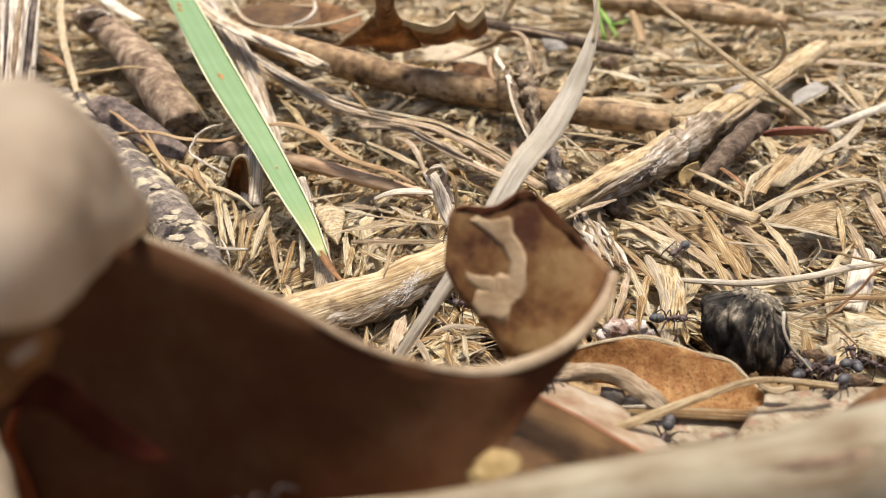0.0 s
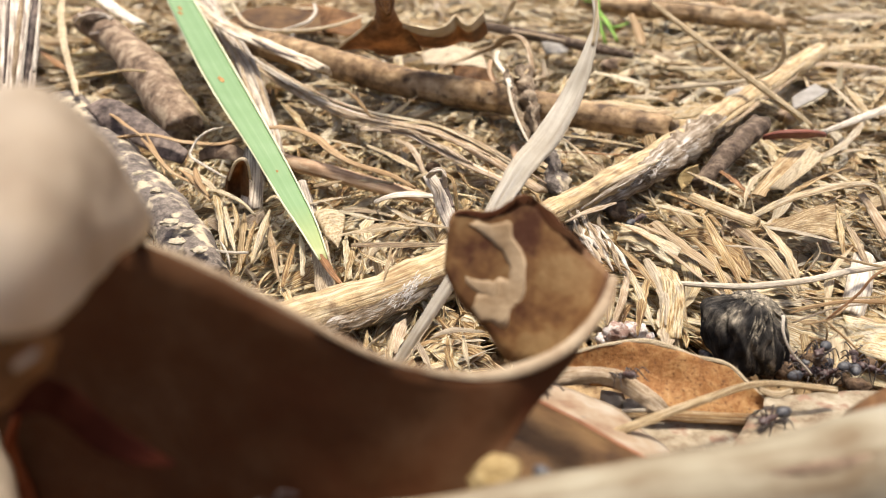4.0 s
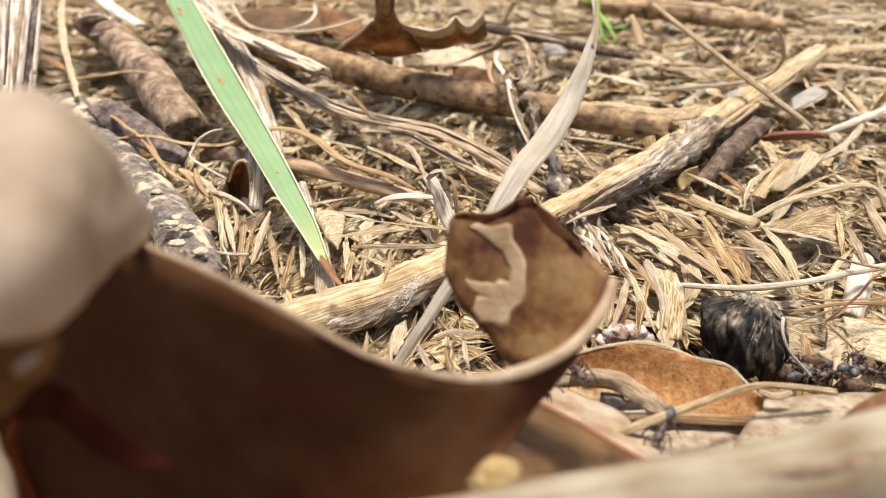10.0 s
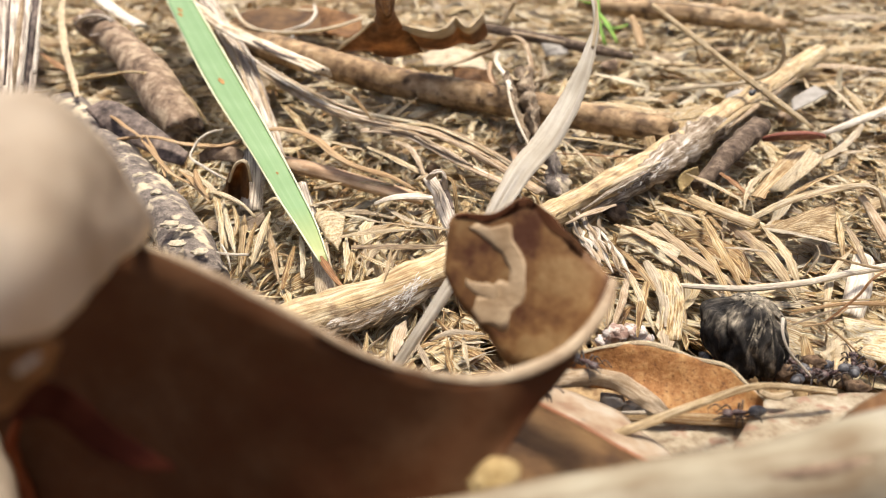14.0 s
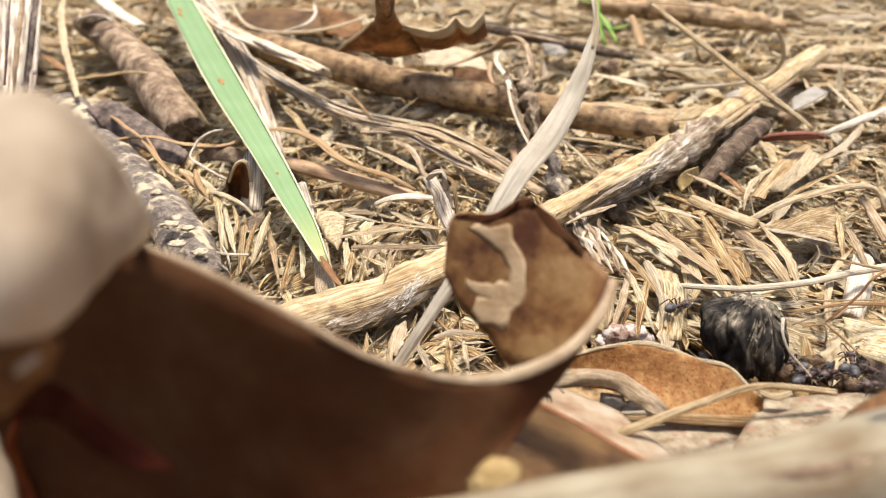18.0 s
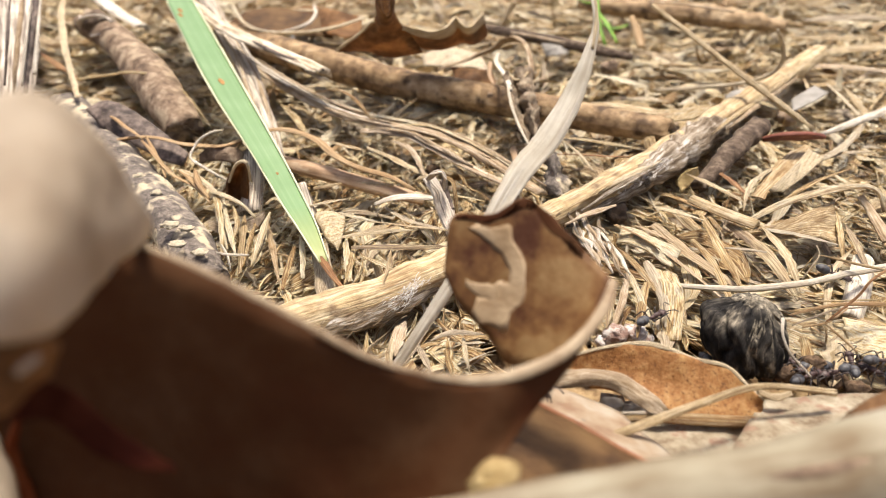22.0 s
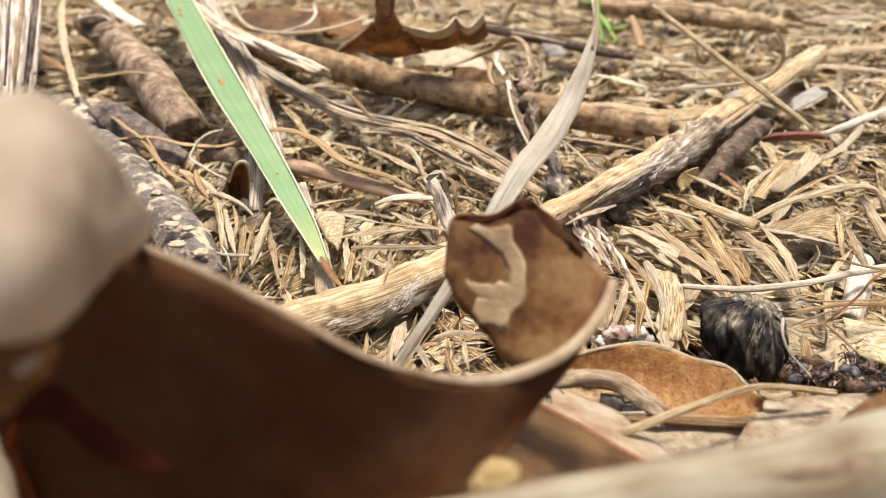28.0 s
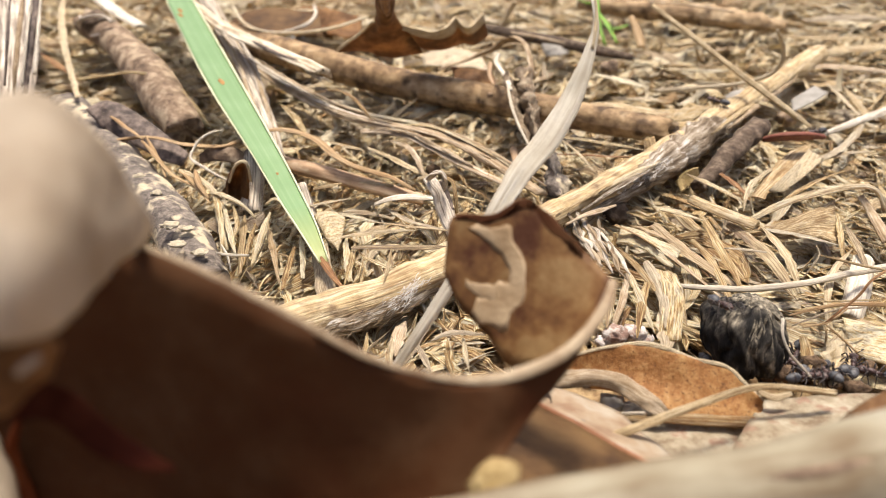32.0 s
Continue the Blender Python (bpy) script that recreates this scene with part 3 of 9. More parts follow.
def straw_pieces(seed, x, y, z, th, length, width, flatness=0.12, arch=0.05, bend=0.06, rings=7, camber=(-0.12, 0.3), roll=0.42, crumple=0.5):
    """Loose cut straws: flat, cambered, split or bent; one closed strip for each place given."""
    rng = np.random.default_rng(seed)
    n = len(x)
    L = rng.uniform(*length, n) * rng.choice([0.5, 0.8, 1.0, 1.5], n)
    W = rng.uniform(*width, n) * rng.choice([0.3, 0.6, 1.0, 1.0, 1.5], n)
    tilt = rng.normal(0, flatness, n)
    roll = rng.normal(0, roll, n)
    ar = rng.normal(0.01, arch, n) * rng.choice([0.4, 1, 2.2], n)
    bd = rng.normal(0, bend, n) * rng.choice([0.3, 1, 2.5], n)
    s = np.linspace(-0.5, 0.5, rings)
    along = s[None] * L[:, None]
    ph, turns = rng.uniform(0, 6.28, (n, 3)), rng.uniform(2.5, 8.0, (n, 3))
    wave = [np.sin(turns[:, k:k + 1] * (s[None] + 0.5) * 2 + ph[:, k:k + 1]) for k in range(3)]
    wig = rng.normal(0, 0.008, (n, rings))
    lat = (bd * L)[:, None] * (s[None] ** 2 * 4 - 0.33) + (wig + crumple * 0.035 * wave[0]) * L[:, None]
    up = (ar * L)[:, None] * (0.33 - 4 * s[None] ** 2) + along * np.tan(tilt)[:, None] + (rng.normal(0, 0.008, (n, rings)) + crumple * 0.03 * wave[1]) * L[:, None]
    T = np.stack([np.cos(th), np.sin(th), 0 * th], 1)
    Sd = np.stack([-np.sin(th), np.cos(th), 0 * th], 1)
    U = np.array([0, 0, 1.0])
    c = np.stack([x, y, z], 1)[:, None] + along[..., None] * T[:, None] + lat[..., None] * Sd[:, None] + up[..., None] * U
    cut = np.where(rng.random(n) < 0.75, 1.0, 0.3)[:, None]
    prof = np.clip(1 - np.abs(s * 2) ** rng.choice([1.6, 3, 8], n)[:, None] * cut, 0.06, 1)
    jag = 1 + rng.normal(0, 0.11, (n, rings))
    w = W[:, None] * prof * jag
    ra = roll[:, None] + rng.normal(0, 0.6, n)[:, None] * s[None] + crumple * 0.5 * wave[2]
    sv = np.cos(ra)[..., None] * Sd[:, None] + np.sin(ra)[..., None] * U
    uvv = -np.sin(ra)[..., None] * Sd[:, None] + np.cos(ra)[..., None] * U
    camb = rng.uniform(*camber, n)[:, None] * w
    tk = np.maximum(0.00004, W * 0.03)[:, None] * np.ones_like(w)
    ring = np.stack([c - sv * w[..., None] / 2, c + uvv * (camb + tk)[..., None], c + sv * w[..., None] / 2, c + uvv * (camb - tk)[..., None]], 2)
    uvx = np.broadcast_to(np.array([0, 0.5, 1.0, 1.5]), (n, rings, 4)) * (W * 900)[:, None, None] + rng.uniform(0, 40, n)[:, None, None]
    uvy = np.broadcast_to((along * 1000 / 6.0)[..., None], (n, rings, 4)) + rng.uniform(0, 90, n)[:, None, None]
    i, k = np.meshgrid(np.arange(rings - 1), np.arange(4), indexing="ij")
    q = np.stack([i * 4 + k, i * 4 + (k + 1) % 4, (i + 1) * 4 + (k + 1) % 4, (i + 1) * 4 + k], -1).reshape(-1, 4)
    q = np.vstack([q, [[3, 2, 1, 0]], [[rings * 4 - 4, rings * 4 - 3, rings * 4 - 2, rings * 4 - 1]]])
    faces = (q[None] + (np.arange(n) * rings * 4)[:, None, None]).reshape(-1, 4)
    return ring.reshape(-1, 3), faces, np.stack([uvx, uvy], -1).reshape(-1, 2)


def straw_field(count, seed, length, width, z_low, z_high, box, scatter=0.45, bunch=3, spread=0.0020, stray=0.16, **more):
    """A mat of straws in one mesh, in small bunches that lie alike."""
    rng = np.random.default_rng(seed + 100)
    x = rng.uniform(box[0], box[1], count)
    y = rng.uniform(box[2], box[3], count)
    th = lie(x, y) + rng.normal(0, scatter, count)
    z = rng.uniform(z_low, z_high, count)
    x, y, th, z = (np.repeat(a, bunch) for a in (x, y, th, z))
    x, y = x + rng.normal(0, spread, len(x)), y + rng.normal(0, spread, len(x))
    th, z = th + rng.normal(0, stray, len(x)), z + rng.normal(0, 0.0007, len(x))
    ok = (np.abs(x) < 0.035 + 0.66 * np.maximum(y, 0)) & ((y > 0.079) | (x < 0.002) | ((x > 0.046) & (y > 0.0725))) & (y > 0.056)
    x, y, th, z = x[ok], y[ok], th[ok], z[ok]
    z = z + np.array([ground_z(a, b) for a, b in zip(x, y)])
    return straw_pieces(seed, x, y, z, th, length, width, **more)


def lie(x, y):
    """Main lie of the straw: towards the viewer before the stalk, slanting beside the pod, level farther off."""
    swirl = np.array([noise.noise(Vector((a * 26, b * 26, 4.0))) for a, b in zip(x, y)])
    return np.where(y > 0.135, 0.1, np.where(x < 0.0, 1.25, -0.85)) + swirl * 1.5


def make_litter():
    for seed, cnt, ln, wd, zz, box, lab in (
            (5, 3200, (0.006, 0.017), (0.0005, 0.0017), (-0.0005, 0.0035), (-0.12, 0.13, 0.055, 0.15), "dense mat of chopped pale golden straw"),
            (6, 4600, (0.008, 0.022), (0.0006, 0.0021), (-0.0005, 0.0045), (-0.25, 0.25, 0.14, 0.38), "thick mat of chopped pale golden straw farther back")):
        v, f, uv = straw_field(cnt, seed, ln, wd, *zz, box)
        me = mesh_of(v, f, M_litter, uv)
        me.polygons.foreach_set("use_smooth", np.zeros(len(me.polygons), bool))
        tagged(new("straw_litter", me), lab, "straw", kind="stuff")
    v, f, uv = straw_field(420, 21, (0.007, 0.016), (0.0018, 0.0036), 0.001, 0.0042, (-0.12, 0.13, 0.056, 0.15), 0.4, 2, flatness=0.13, arch=0.05, bend=0.03, rings=11, camber=(-0.06, 0.12), roll=0.28)
    tagged(new("straw_slabs", mesh_of(v, f, M_slab, uv, smooth=False)), "broad flat fibrous pieces of split straw", "straw", kind="stuff")
    v, f, uv = straw_field(650, 22, (0.009, 0.020), (0.0020, 0.0042), 0.001, 0.005, (-0.24, 0.24, 0.14, 0.36), 0.4, 2, flatness=0.13, arch=0.05, bend=0.03, rings=11, camber=(-0.06, 0.12), roll=0.28)
    tagged(new("straw_slabs", mesh_of(v, f, M_slab, uv, smooth=False)), "broad flat fibrous pieces of split straw farther back", "straw", kind="stuff")
    v, f, uv = straw_field(700, 9, (0.005, 0.012), (0.0016, 0.0030), 0.0, 0.0045, (-0.2, 0.2, 0.056, 0.32), 0.7, 2, flatness=0.25, arch=0.16, bend=0.09)
    tagged(new("straw_husks", mesh_of(v, f, M_litter, uv, smooth=False)), "broad torn straw husks in the litter", "straw", kind="stuff")
    v, f, uv = straw_field(5600, 11, (0.0025, 0.006), (0.0004, 0.0012), -0.0022, 0.0028, (-0.16, 0.16, 0.055, 0.26), 1.2, 4, flatness=0.3, rings=4)
    tagged(new("straw_chaff", mesh_of(v, f, M_litter, uv, smooth=False)), "short broken straw chaff filling the gaps", "straw", kind="stuff")
    v, f, uv = straw_field(1900, 31, (0.006, 0.013), (0.0003, 0.0008), 0.0015, 0.0046, (-0.1, 0.11, 0.056, 0.16), 0.45, 6, spread=0.0008, stray=0.09, flatness=0.1, arch=0.07, bend=0.05, rings=6)
    tagged(new("shredded_straw", mesh_of(v, f, M_litter, uv, smooth=False)), "straw shredded into bundles of parallel fibres", "straw", kind="stuff")
    v, f, uv = straw_field(1000, 32, (0.008, 0.017), (0.0006, 0.0013), 0.0015, 0.005, (-0.22, 0.22, 0.15, 0.33), 0.45, 6, spread=0.0011, stray=0.09, flatness=0.1, arch=0.07, bend=0.05, rings=5)
    tagged(new("shredded_straw", mesh_of(v, f, M_litter, uv, smooth=False)), "straw shredded into bundles of fibres farther back", "straw", kind="stuff")
    for k, (low, high, cnt, lab) in enumerate((((-0.0106, 0.0946, 0.0030), (0.0015, 0.1109, 0.0030), 70, "split golden straw piled by the yellow stalk"), ((-0.0064, 0.0676, 0.0030), (0.0019, 0.0765, 0.0030), 60, "split golden straw heaped under the stalk"),
                                               ((0.0182, 0.0687, 0.0030), (0.0355, 0.0828, 0.0030), 80, "split golden straw heaped beside the pod"), ((0.0444, 0.0777, 0.0030), (0.0670, 0.0946, 0.0030), 80, "split golden straw heaped behind the pod"))):
        v, f, uv = straw_field(cnt, 41 + k, (0.006, 0.012), (0.0007, 0.0016), 0.002, 0.0048, (low[0], high[0], low[1], high[1]), 0.5, 4, spread=0.001, stray=0.12, flatness=0.1, arch=0.05, bend=0.04, rings=7)
        tagged(new("straw_heap", mesh_of(v, f, M_litter, uv, smooth=False)), lab, "straw", kind="stuff")
    for seed, cnt, ln, wd, box, lab in ((51, 900, (0.005, 0.012), (0.0005, 0.0014), (-0.1, 0.12, 0.06, 0.15), "crumpled curling shreds of straw on the litter"),
                                        (52, 450, (0.008, 0.018), (0.0008, 0.0022), (-0.2, 0.22, 0.14, 0.32), "crumpled curling shreds of straw farther back")):
        v, f, uv = straw_field(cnt, seed, ln, wd, 0.002, 0.0055, box, 1.1, 2, flatness=0.2, arch=0.1, bend=0.22, rings=12, camber=(-0.1, 0.4), roll=0.45, crumple=2.2)
        tagged(new("straw_shreds", mesh_of(v, f, M_litter, uv, smooth=False)), lab, "straw", kind="stuff")
    v, f, uv = straw_field(2200, 7, (0.005, 0.016), (0.00016, 0.00045), 0.0005, 0.0052, (-0.2, 0.2, 0.056, 0.3), 0.7, 3, flatness=0.2, arch=0.12, bend=0.16)
    tagged(new("straw_fibres", mesh_of(v, f, M_litter, uv, smooth=False)), "fine broken straw fibres scattered on the litter", "straw", kind="stuff")


def make_loose_straws():
    # larger straws that can be told apart, each a thing of its own on one of twenty shared meshes
    rng = np.random.default_rng(77)
    shapes = []
    for i in range(20):
        one = np.zeros(1)
        v, f, uv = straw_pieces(300 + i, one, one, one, one, (0.007, 0.015), (0.0009, 0.0026), flatness=0.06, arch=0.04, bend=0.035, rings=9, camber=(-0.05, 0.12))
        v = v - np.array((0, 0, v[:, 2].min()))
        me = mesh_of(v, f, M_straw, uv)
        me.polygons.foreach_set("use_smooth", np.zeros(len(me.polygons), bool))
        shapes.append(me)
    spots = [(rng.uniform(-0.05, 0.085), rng.uniform(0.082, 0.15)) for _ in range(150)] + [(rng.uniform(-0.11, 0.14), rng.uniform(0.15, 0.26)) for _ in range(120)]
    turn = lie(np.array([p[0] for p in spots]), np.array([p[1] for p in spots]))
    for i, (x, y) in enumerate(spots):
        ob = new("loose_straw", shapes[i % 20])
        ob.matrix_world = pose(x, y, ground_z(x, y) + 0.0036 + rng.uniform(-0.001, 0.0012), rng.normal(0, 5), rng.normal(0, 5), math.degrees(turn[i]) + rng.normal(0, 30) - 57)
        tagged(ob, "loose piece of dry golden straw on the litter", "straw", "loose straws")


make_litter()
make_loose_straws()


# ---- sticks and stalks ----
def split_fibres(ob, pts, count, off, width, mats, seed):
    """Loose fibres that run along a flat straw and lift from it here and there."""
    rng = np.random.default_rng(seed)
    c = spline(pts, 40)
    t, sd, up = axes_along(c)
    for i in range(count):
        a = rng.integers(0, 22)
        b = min(39, a + rng.integers(10, 26))
        o = rng.uniform(-off, off)
        way = [tuple(c[k] + sd[k] * (o + rng.normal(0, off * 0.12)) + up[k] * (0.0009 + rng.uniform(0, 0.0007))) for k in np.linspace(a, b, 5).astype(int)]
        part("split_fibre", strip(way, [width * 0.3, width, width * rng.uniform(0.6, 1.2), width * 0.3], 14, 0.3, 0.00012, rng.uniform(-30, 30), seed=seed + i, rag=0.15), mats[i % len(mats)], ob)


def make_sticks():
    # long yellow stalk across the middle
    pts = [(-0.0253, 0.0730, 0.0030), (-0.0165, 0.0769, 0.0040), (-0.0034, 0.0845, 0.0045), (0.0175, 0.1018, 0.0050), (0.0373, 0.1212, 0.0050), (0.0595, 0.1454, 0.0050), (0.0926, 0.1796, 0.0070)]
    ob = thing("straw_stalk", rod(pts, [0.0029, 0.0028, 0.0026, 0.0025, 0.0028, 0.0026, 0.0023], 120, 20, 0.9, 0.2, 0.5, 3, 220), M_stalk,
               "long yellow dry stalk with a grey mouldy underside lying on straw", "stalk")
    tagged(part("mould_patch", fuzz([(0.0295, 0.1088, 0.0060), (0.0366, 0.1153, 0.0066), (0.0467, 0.1264, 0.0066)], 220, 0.0013, 0.0006, 0.00008, 21), M_fibre, ob, "white frayed mould fibres"), kind="stuff")
    tagged(part("mould_patch", fuzz([(-0.0069, 0.0775, 0.0050), (-0.0044, 0.0795, 0.0058), (-0.0027, 0.0817, 0.0066)], 120, 0.0012, 0.0005, 0.00008, 22), M_fibre, ob, "white frayed mould fibres"), kind="stuff")
    tagged(part("mould_patch", fuzz([(-0.0172, 0.0722, 0.0045), (-0.0104, 0.0751, 0.0048), (-0.0040, 0.0787, 0.0050)], 100, 0.0016, 0.0006, 0.00012, 23), M_grey, ob, "grey frayed fibres"), kind="stuff")
    split_fibres(ob, [(0.0214, 0.1029, 0.0050), (0.0225, 0.0944, 0.0046), (0.0234, 0.0888, 0.0042), (0.0239, 0.0837, 0.0038)], 18, 0.0022, 0.0007, (M_greybark, M_grey, M_ribbon, M_white), 64)
    part("mould_sleeve", rod([(0.0209, 0.1030, 0.0036), (0.0317, 0.1132, 0.0040), (0.0408, 0.1222, 0.0042), (0.0517, 0.1346, 0.0042), (0.0669, 0.1525, 0.0044)], [0.0012, 0.0022, 0.0026, 0.0024, 0.0012], 40, 14, 0.8, 0.35, 0, 51, 500), M_mould, ob, "grey and white mouldy underside")
    part("mould_sleeve", rod([(-0.0205, 0.0739, 0.0026), (-0.0135, 0.0764, 0.0034), (-0.0064, 0.0804, 0.0036), (0.0005, 0.0861, 0.0036)], [0.0012, 0.0022, 0.0022, 0.0010], 36, 14, 0.8, 0.3, 0, 52, 500), M_mould, ob, "grey mouldy underside")
    part("node", rod([(0.0338, 0.1144, 0.0048), (0.0384, 0.1194, 0.0052), (0.0433, 0.1247, 0.0054), (0.0500, 0.1330, 0.0052), (0.0572, 0.1415, 0.0048)], [0.0020, 0.0030, 0.0031, 0.0029, 0.0018], 30, 18, 0.9, 0.45, 0, 9, 420), M_mould, ob, "swollen dark mouldy node")
    for k, (x, y, u, w, m) in enumerate(((0.0172, 0.0977, 0.0166, 0.0165, M_stalk), (0.0213, 0.0992, 0.0151, 0.0156, M_mould), (0.0182, 0.0950, 0.0088, 0.0063, M_grey), (0.0505, 0.1289, 0.0168, 0.0198, M_stalk), (0.0546, 0.1316, 0.0248, 0.0293, M_grey), (0.0629, 0.1428, 0.0263, 0.0320, M_stalk), (0.0250, 0.1051, 0.0131, 0.0123, M_pale))):
        part("bark_peel", strip([(x + u * q, y + w * q, 0.0076 - 0.001 * abs(q - 0.4)) for q in (0, 0.3, 0.6, 1)], [0.0003, 0.0011, 0.0012, 0.0003], 20, 0.3, 0.0002, 20 - k * 9, 15, ruffle=0.2, rag=0.25, seed=k), m, ob, "lifting strip of skin")
    # brown stick behind
    ob = thing("brown_stick", rod([(-0.0594, 0.2025, 0.0050), (-0.0340, 0.1792, 0.0060), (-0.0109, 0.1643, 0.0050), (0.0094, 0.1537, 0.0050), (0.0297, 0.1429, 0.0050), (0.0446, 0.1355, 0.0050)],
               [0.0036, 0.0037, 0.0036, 0.0034, 0.0031, 0.0026], 50, 14, 1, 0.05, 0.4, 5), M_brownstick,
               "smooth brown fallen stick lying across the straw", "stick")
    part("knot", lump((0.0098, 0.1465, 0.0084), (0.0007, 0.0005, 0.0006), 3, 0.2), M_darkbark, ob, "dark bud scar")
    # hollow broken stick
    ob = thing("broken_stick", rod([(-0.0903, 0.1926, 0.0105), (-0.0832, 0.1848, 0.0095), (-0.0742, 0.1733, 0.0085), (-0.0666, 0.1623, 0.0075), (-0.0610, 0.1535, 0.0062), (-0.0562, 0.1460, 0.0050), (-0.0517, 0.1387, 0.0035)], [0.0044, 0.0040, 0.0041, 0.0046, 0.0047, 0.0044, 0.0036], 70, 22, 0.95, 0.12, 0.5, 7, 110), M_darkbark,
               "thick dark brown broken stick with a hollow end", "stick")
    # no cavity: a dark lump imitates the shade inside the broken end
    part("hollow", lump((-0.0863, 0.1861, 0.0128), (0.0042, 0.0022, 0.0026), 5, 0.25, 1.5), M_twig, ob, "dark lump for the shade inside the hollow end")
    part("torn_lip", strip([(-0.0906, 0.1841, 0.0125), (-0.0876, 0.1816, 0.0148), (-0.0847, 0.1812, 0.0156), (-0.0818, 0.1806, 0.0156), (-0.0800, 0.1797, 0.0145)], [0.00140, 0.00110, 0.00096, 0.00082, 0.00068], 22, 0.3, 0.0003, 40, rag=0.3), M_greybark, ob, "pale torn lip")
    part("splinter", strip([(-0.0913, 0.1881, 0.0140), (-0.0891, 0.1851, 0.0120), (-0.0890, 0.1893, 0.0090)], [0.0004, 0.0012, 0.0016], 8, 0.3, 0.0003, 40), M_greybark, ob, "pale splintered end")
    part("splinter", strip([(-0.0888, 0.1850, 0.0130), (-0.0832, 0.1854, 0.0140), (-0.0815, 0.1872, 0.0110)], [0.0009, 0.0015, 0.0010], 8, 0.3, 0.0003, 20), M_greybark, ob, "pale splintered end")
    part("splinter", strip([(-0.0860, 0.1802, 0.0110), (-0.0797, 0.1805, 0.0120)], [0.0012, 0.0008], 6, 0.3, 0.0003, 20), M_greybark, ob, "pale splintered end")
    # lichen branch
    ob = thing("lichen_branch", rod([(-0.0819, 0.1528, 0.0030), (-0.0582, 0.1203, 0.0040), (-0.0448, 0.1033, 0.0040), (-0.0381, 0.0939, 0.0034), (-0.0331, 0.0863, 0.0020)], [0.0042, 0.0045, 0.0046, 0.0042, 0.0034], 80, 22, 0.9, 0.14, 0.3, 8, 200), M_lichen,
               "dead branch crusted with cream and grey lichen", "branch")
    for i, (p, s) in enumerate([((-0.0399, 0.0934, 0.0084), 0.0014), ((-0.0374, 0.0931, 0.0080), 0.0011), ((-0.0344, 0.0882, 0.0070), 0.0012), ((-0.0454, 0.1038, 0.0083), 0.0010), ((-0.0377, 0.0892, 0.0078), 0.0014), ((-0.0502, 0.1099, 0.0083), 0.0010)]):
        part("lichen_crust", lump((p[0], p[1], p[2] - 0.0003), (s * 0.9, s * 0.7, 0.0003), i + 11, 0.7, 2.8), M_crust, ob, "cream lichen crust")
    # grey fibrous stalk, upright at the edge
    ob = thing("bark_strip", strip([(-0.1146, 0.2059, 0.0220), (-0.1017, 0.1789, 0.0170), (-0.0977, 0.1674, 0.0110), (-0.0923, 0.1502, 0.0040)], [0.0105, 0.0100, 0.0090, 0.0075], 24, 0.3, 0.0006, 8, ruffle=0.12, across=11), M_greybark,
               "weathered white and grey strip of fibrous bark", "bark")
    part("fibre", strip([(-0.1060, 0.1978, 0.0180), (-0.0956, 0.1718, 0.0110), (-0.0921, 0.1579, 0.0050)], [0.0012, 0.0018, 0.0010], 14, 0.3, 0.0003, 20, rag=0.2), M_purple, ob)
    part("fibre", strip([(-0.1043, 0.1888, 0.0200), (-0.0972, 0.1723, 0.0135), (-0.0911, 0.1534, 0.0060)], [0.0008, 0.0010, 0.0008], 14, 0.3, 0.0003, 0), M_white, ob)
    for way, w, m in (([(-0.0897, 0.1681, 0.0235), (-0.0870, 0.1573, 0.0190), (-0.0859, 0.1507, 0.0150), (-0.0851, 0.1441, 0.0095)], [0.00100, 0.00192, 0.00164, 0.00092], M_purple), ([(-0.0929, 0.1681, 0.0235), (-0.0890, 0.1549, 0.0185), (-0.0873, 0.1471, 0.0138), (-0.0874, 0.1438, 0.0090)], [0.00062, 0.00107, 0.00104, 0.00058], M_grey), ([(-0.0880, 0.1660, 0.0235), (-0.0850, 0.1549, 0.0185), (-0.0831, 0.1460, 0.0130)], [0.00049, 0.00071, 0.00069], M_white), ([(-0.0890, 0.1639, 0.0240), (-0.0860, 0.1518, 0.0182), (-0.0854, 0.1443, 0.0112)], [0.00037, 0.00058, 0.00046], M_white), ([(-0.0947, 0.1660, 0.0235), (-0.0899, 0.1518, 0.0182), (-0.0892, 0.1449, 0.0110)], [0.00037, 0.00070, 0.00046], M_purple)):
        part("fibre", strip(way, w, 20, 0.3, 0.0003, 10, ruffle=0.2, rag=0.3), m, ob, "dark or pale weathered streak")
    # bleached split piece
    thing("wood_splinter", strip([(-0.1049, 0.2239, 0.0130), (-0.0861, 0.1980, 0.0125), (-0.0746, 0.1846, 0.0120)], [0.0045, 0.0048, 0.0036], 12, 0.25, 0.0005, 12), M_white,
          "bleached white splinter of wood", "splinter")
    # split stick with frayed end
    ob = thing("split_stick", strip([(-0.0691, 0.2003, 0.0160), (-0.0499, 0.1706, 0.0150), (-0.0340, 0.1544, 0.0140), (-0.0240, 0.1442, 0.0135)], [0.0026, 0.0044, 0.0050, 0.0046], 30, 0.45, 0.0007, 25, ruffle=0.08), M_splitwood,
               "split weathered stick with a frayed broken end", "stick")
    tagged(part("broken_fibres", tuft((-0.0271, 0.1448, 0.0140), (-0.0228, 0.1437, 0.0132), 9, 0.0007, 0.0006, 31), M_splitwood, ob, "pale broken fibres"), kind="stuff")
    part("dark_edge", strip([(-0.0503, 0.1703, 0.0160), (-0.0362, 0.1541, 0.0153), (-0.0239, 0.1439, 0.0145)], [0.0008, 0.0011, 0.0006], 12, 0.3, 0.0003, 10), M_purple, ob, "blackened edge")
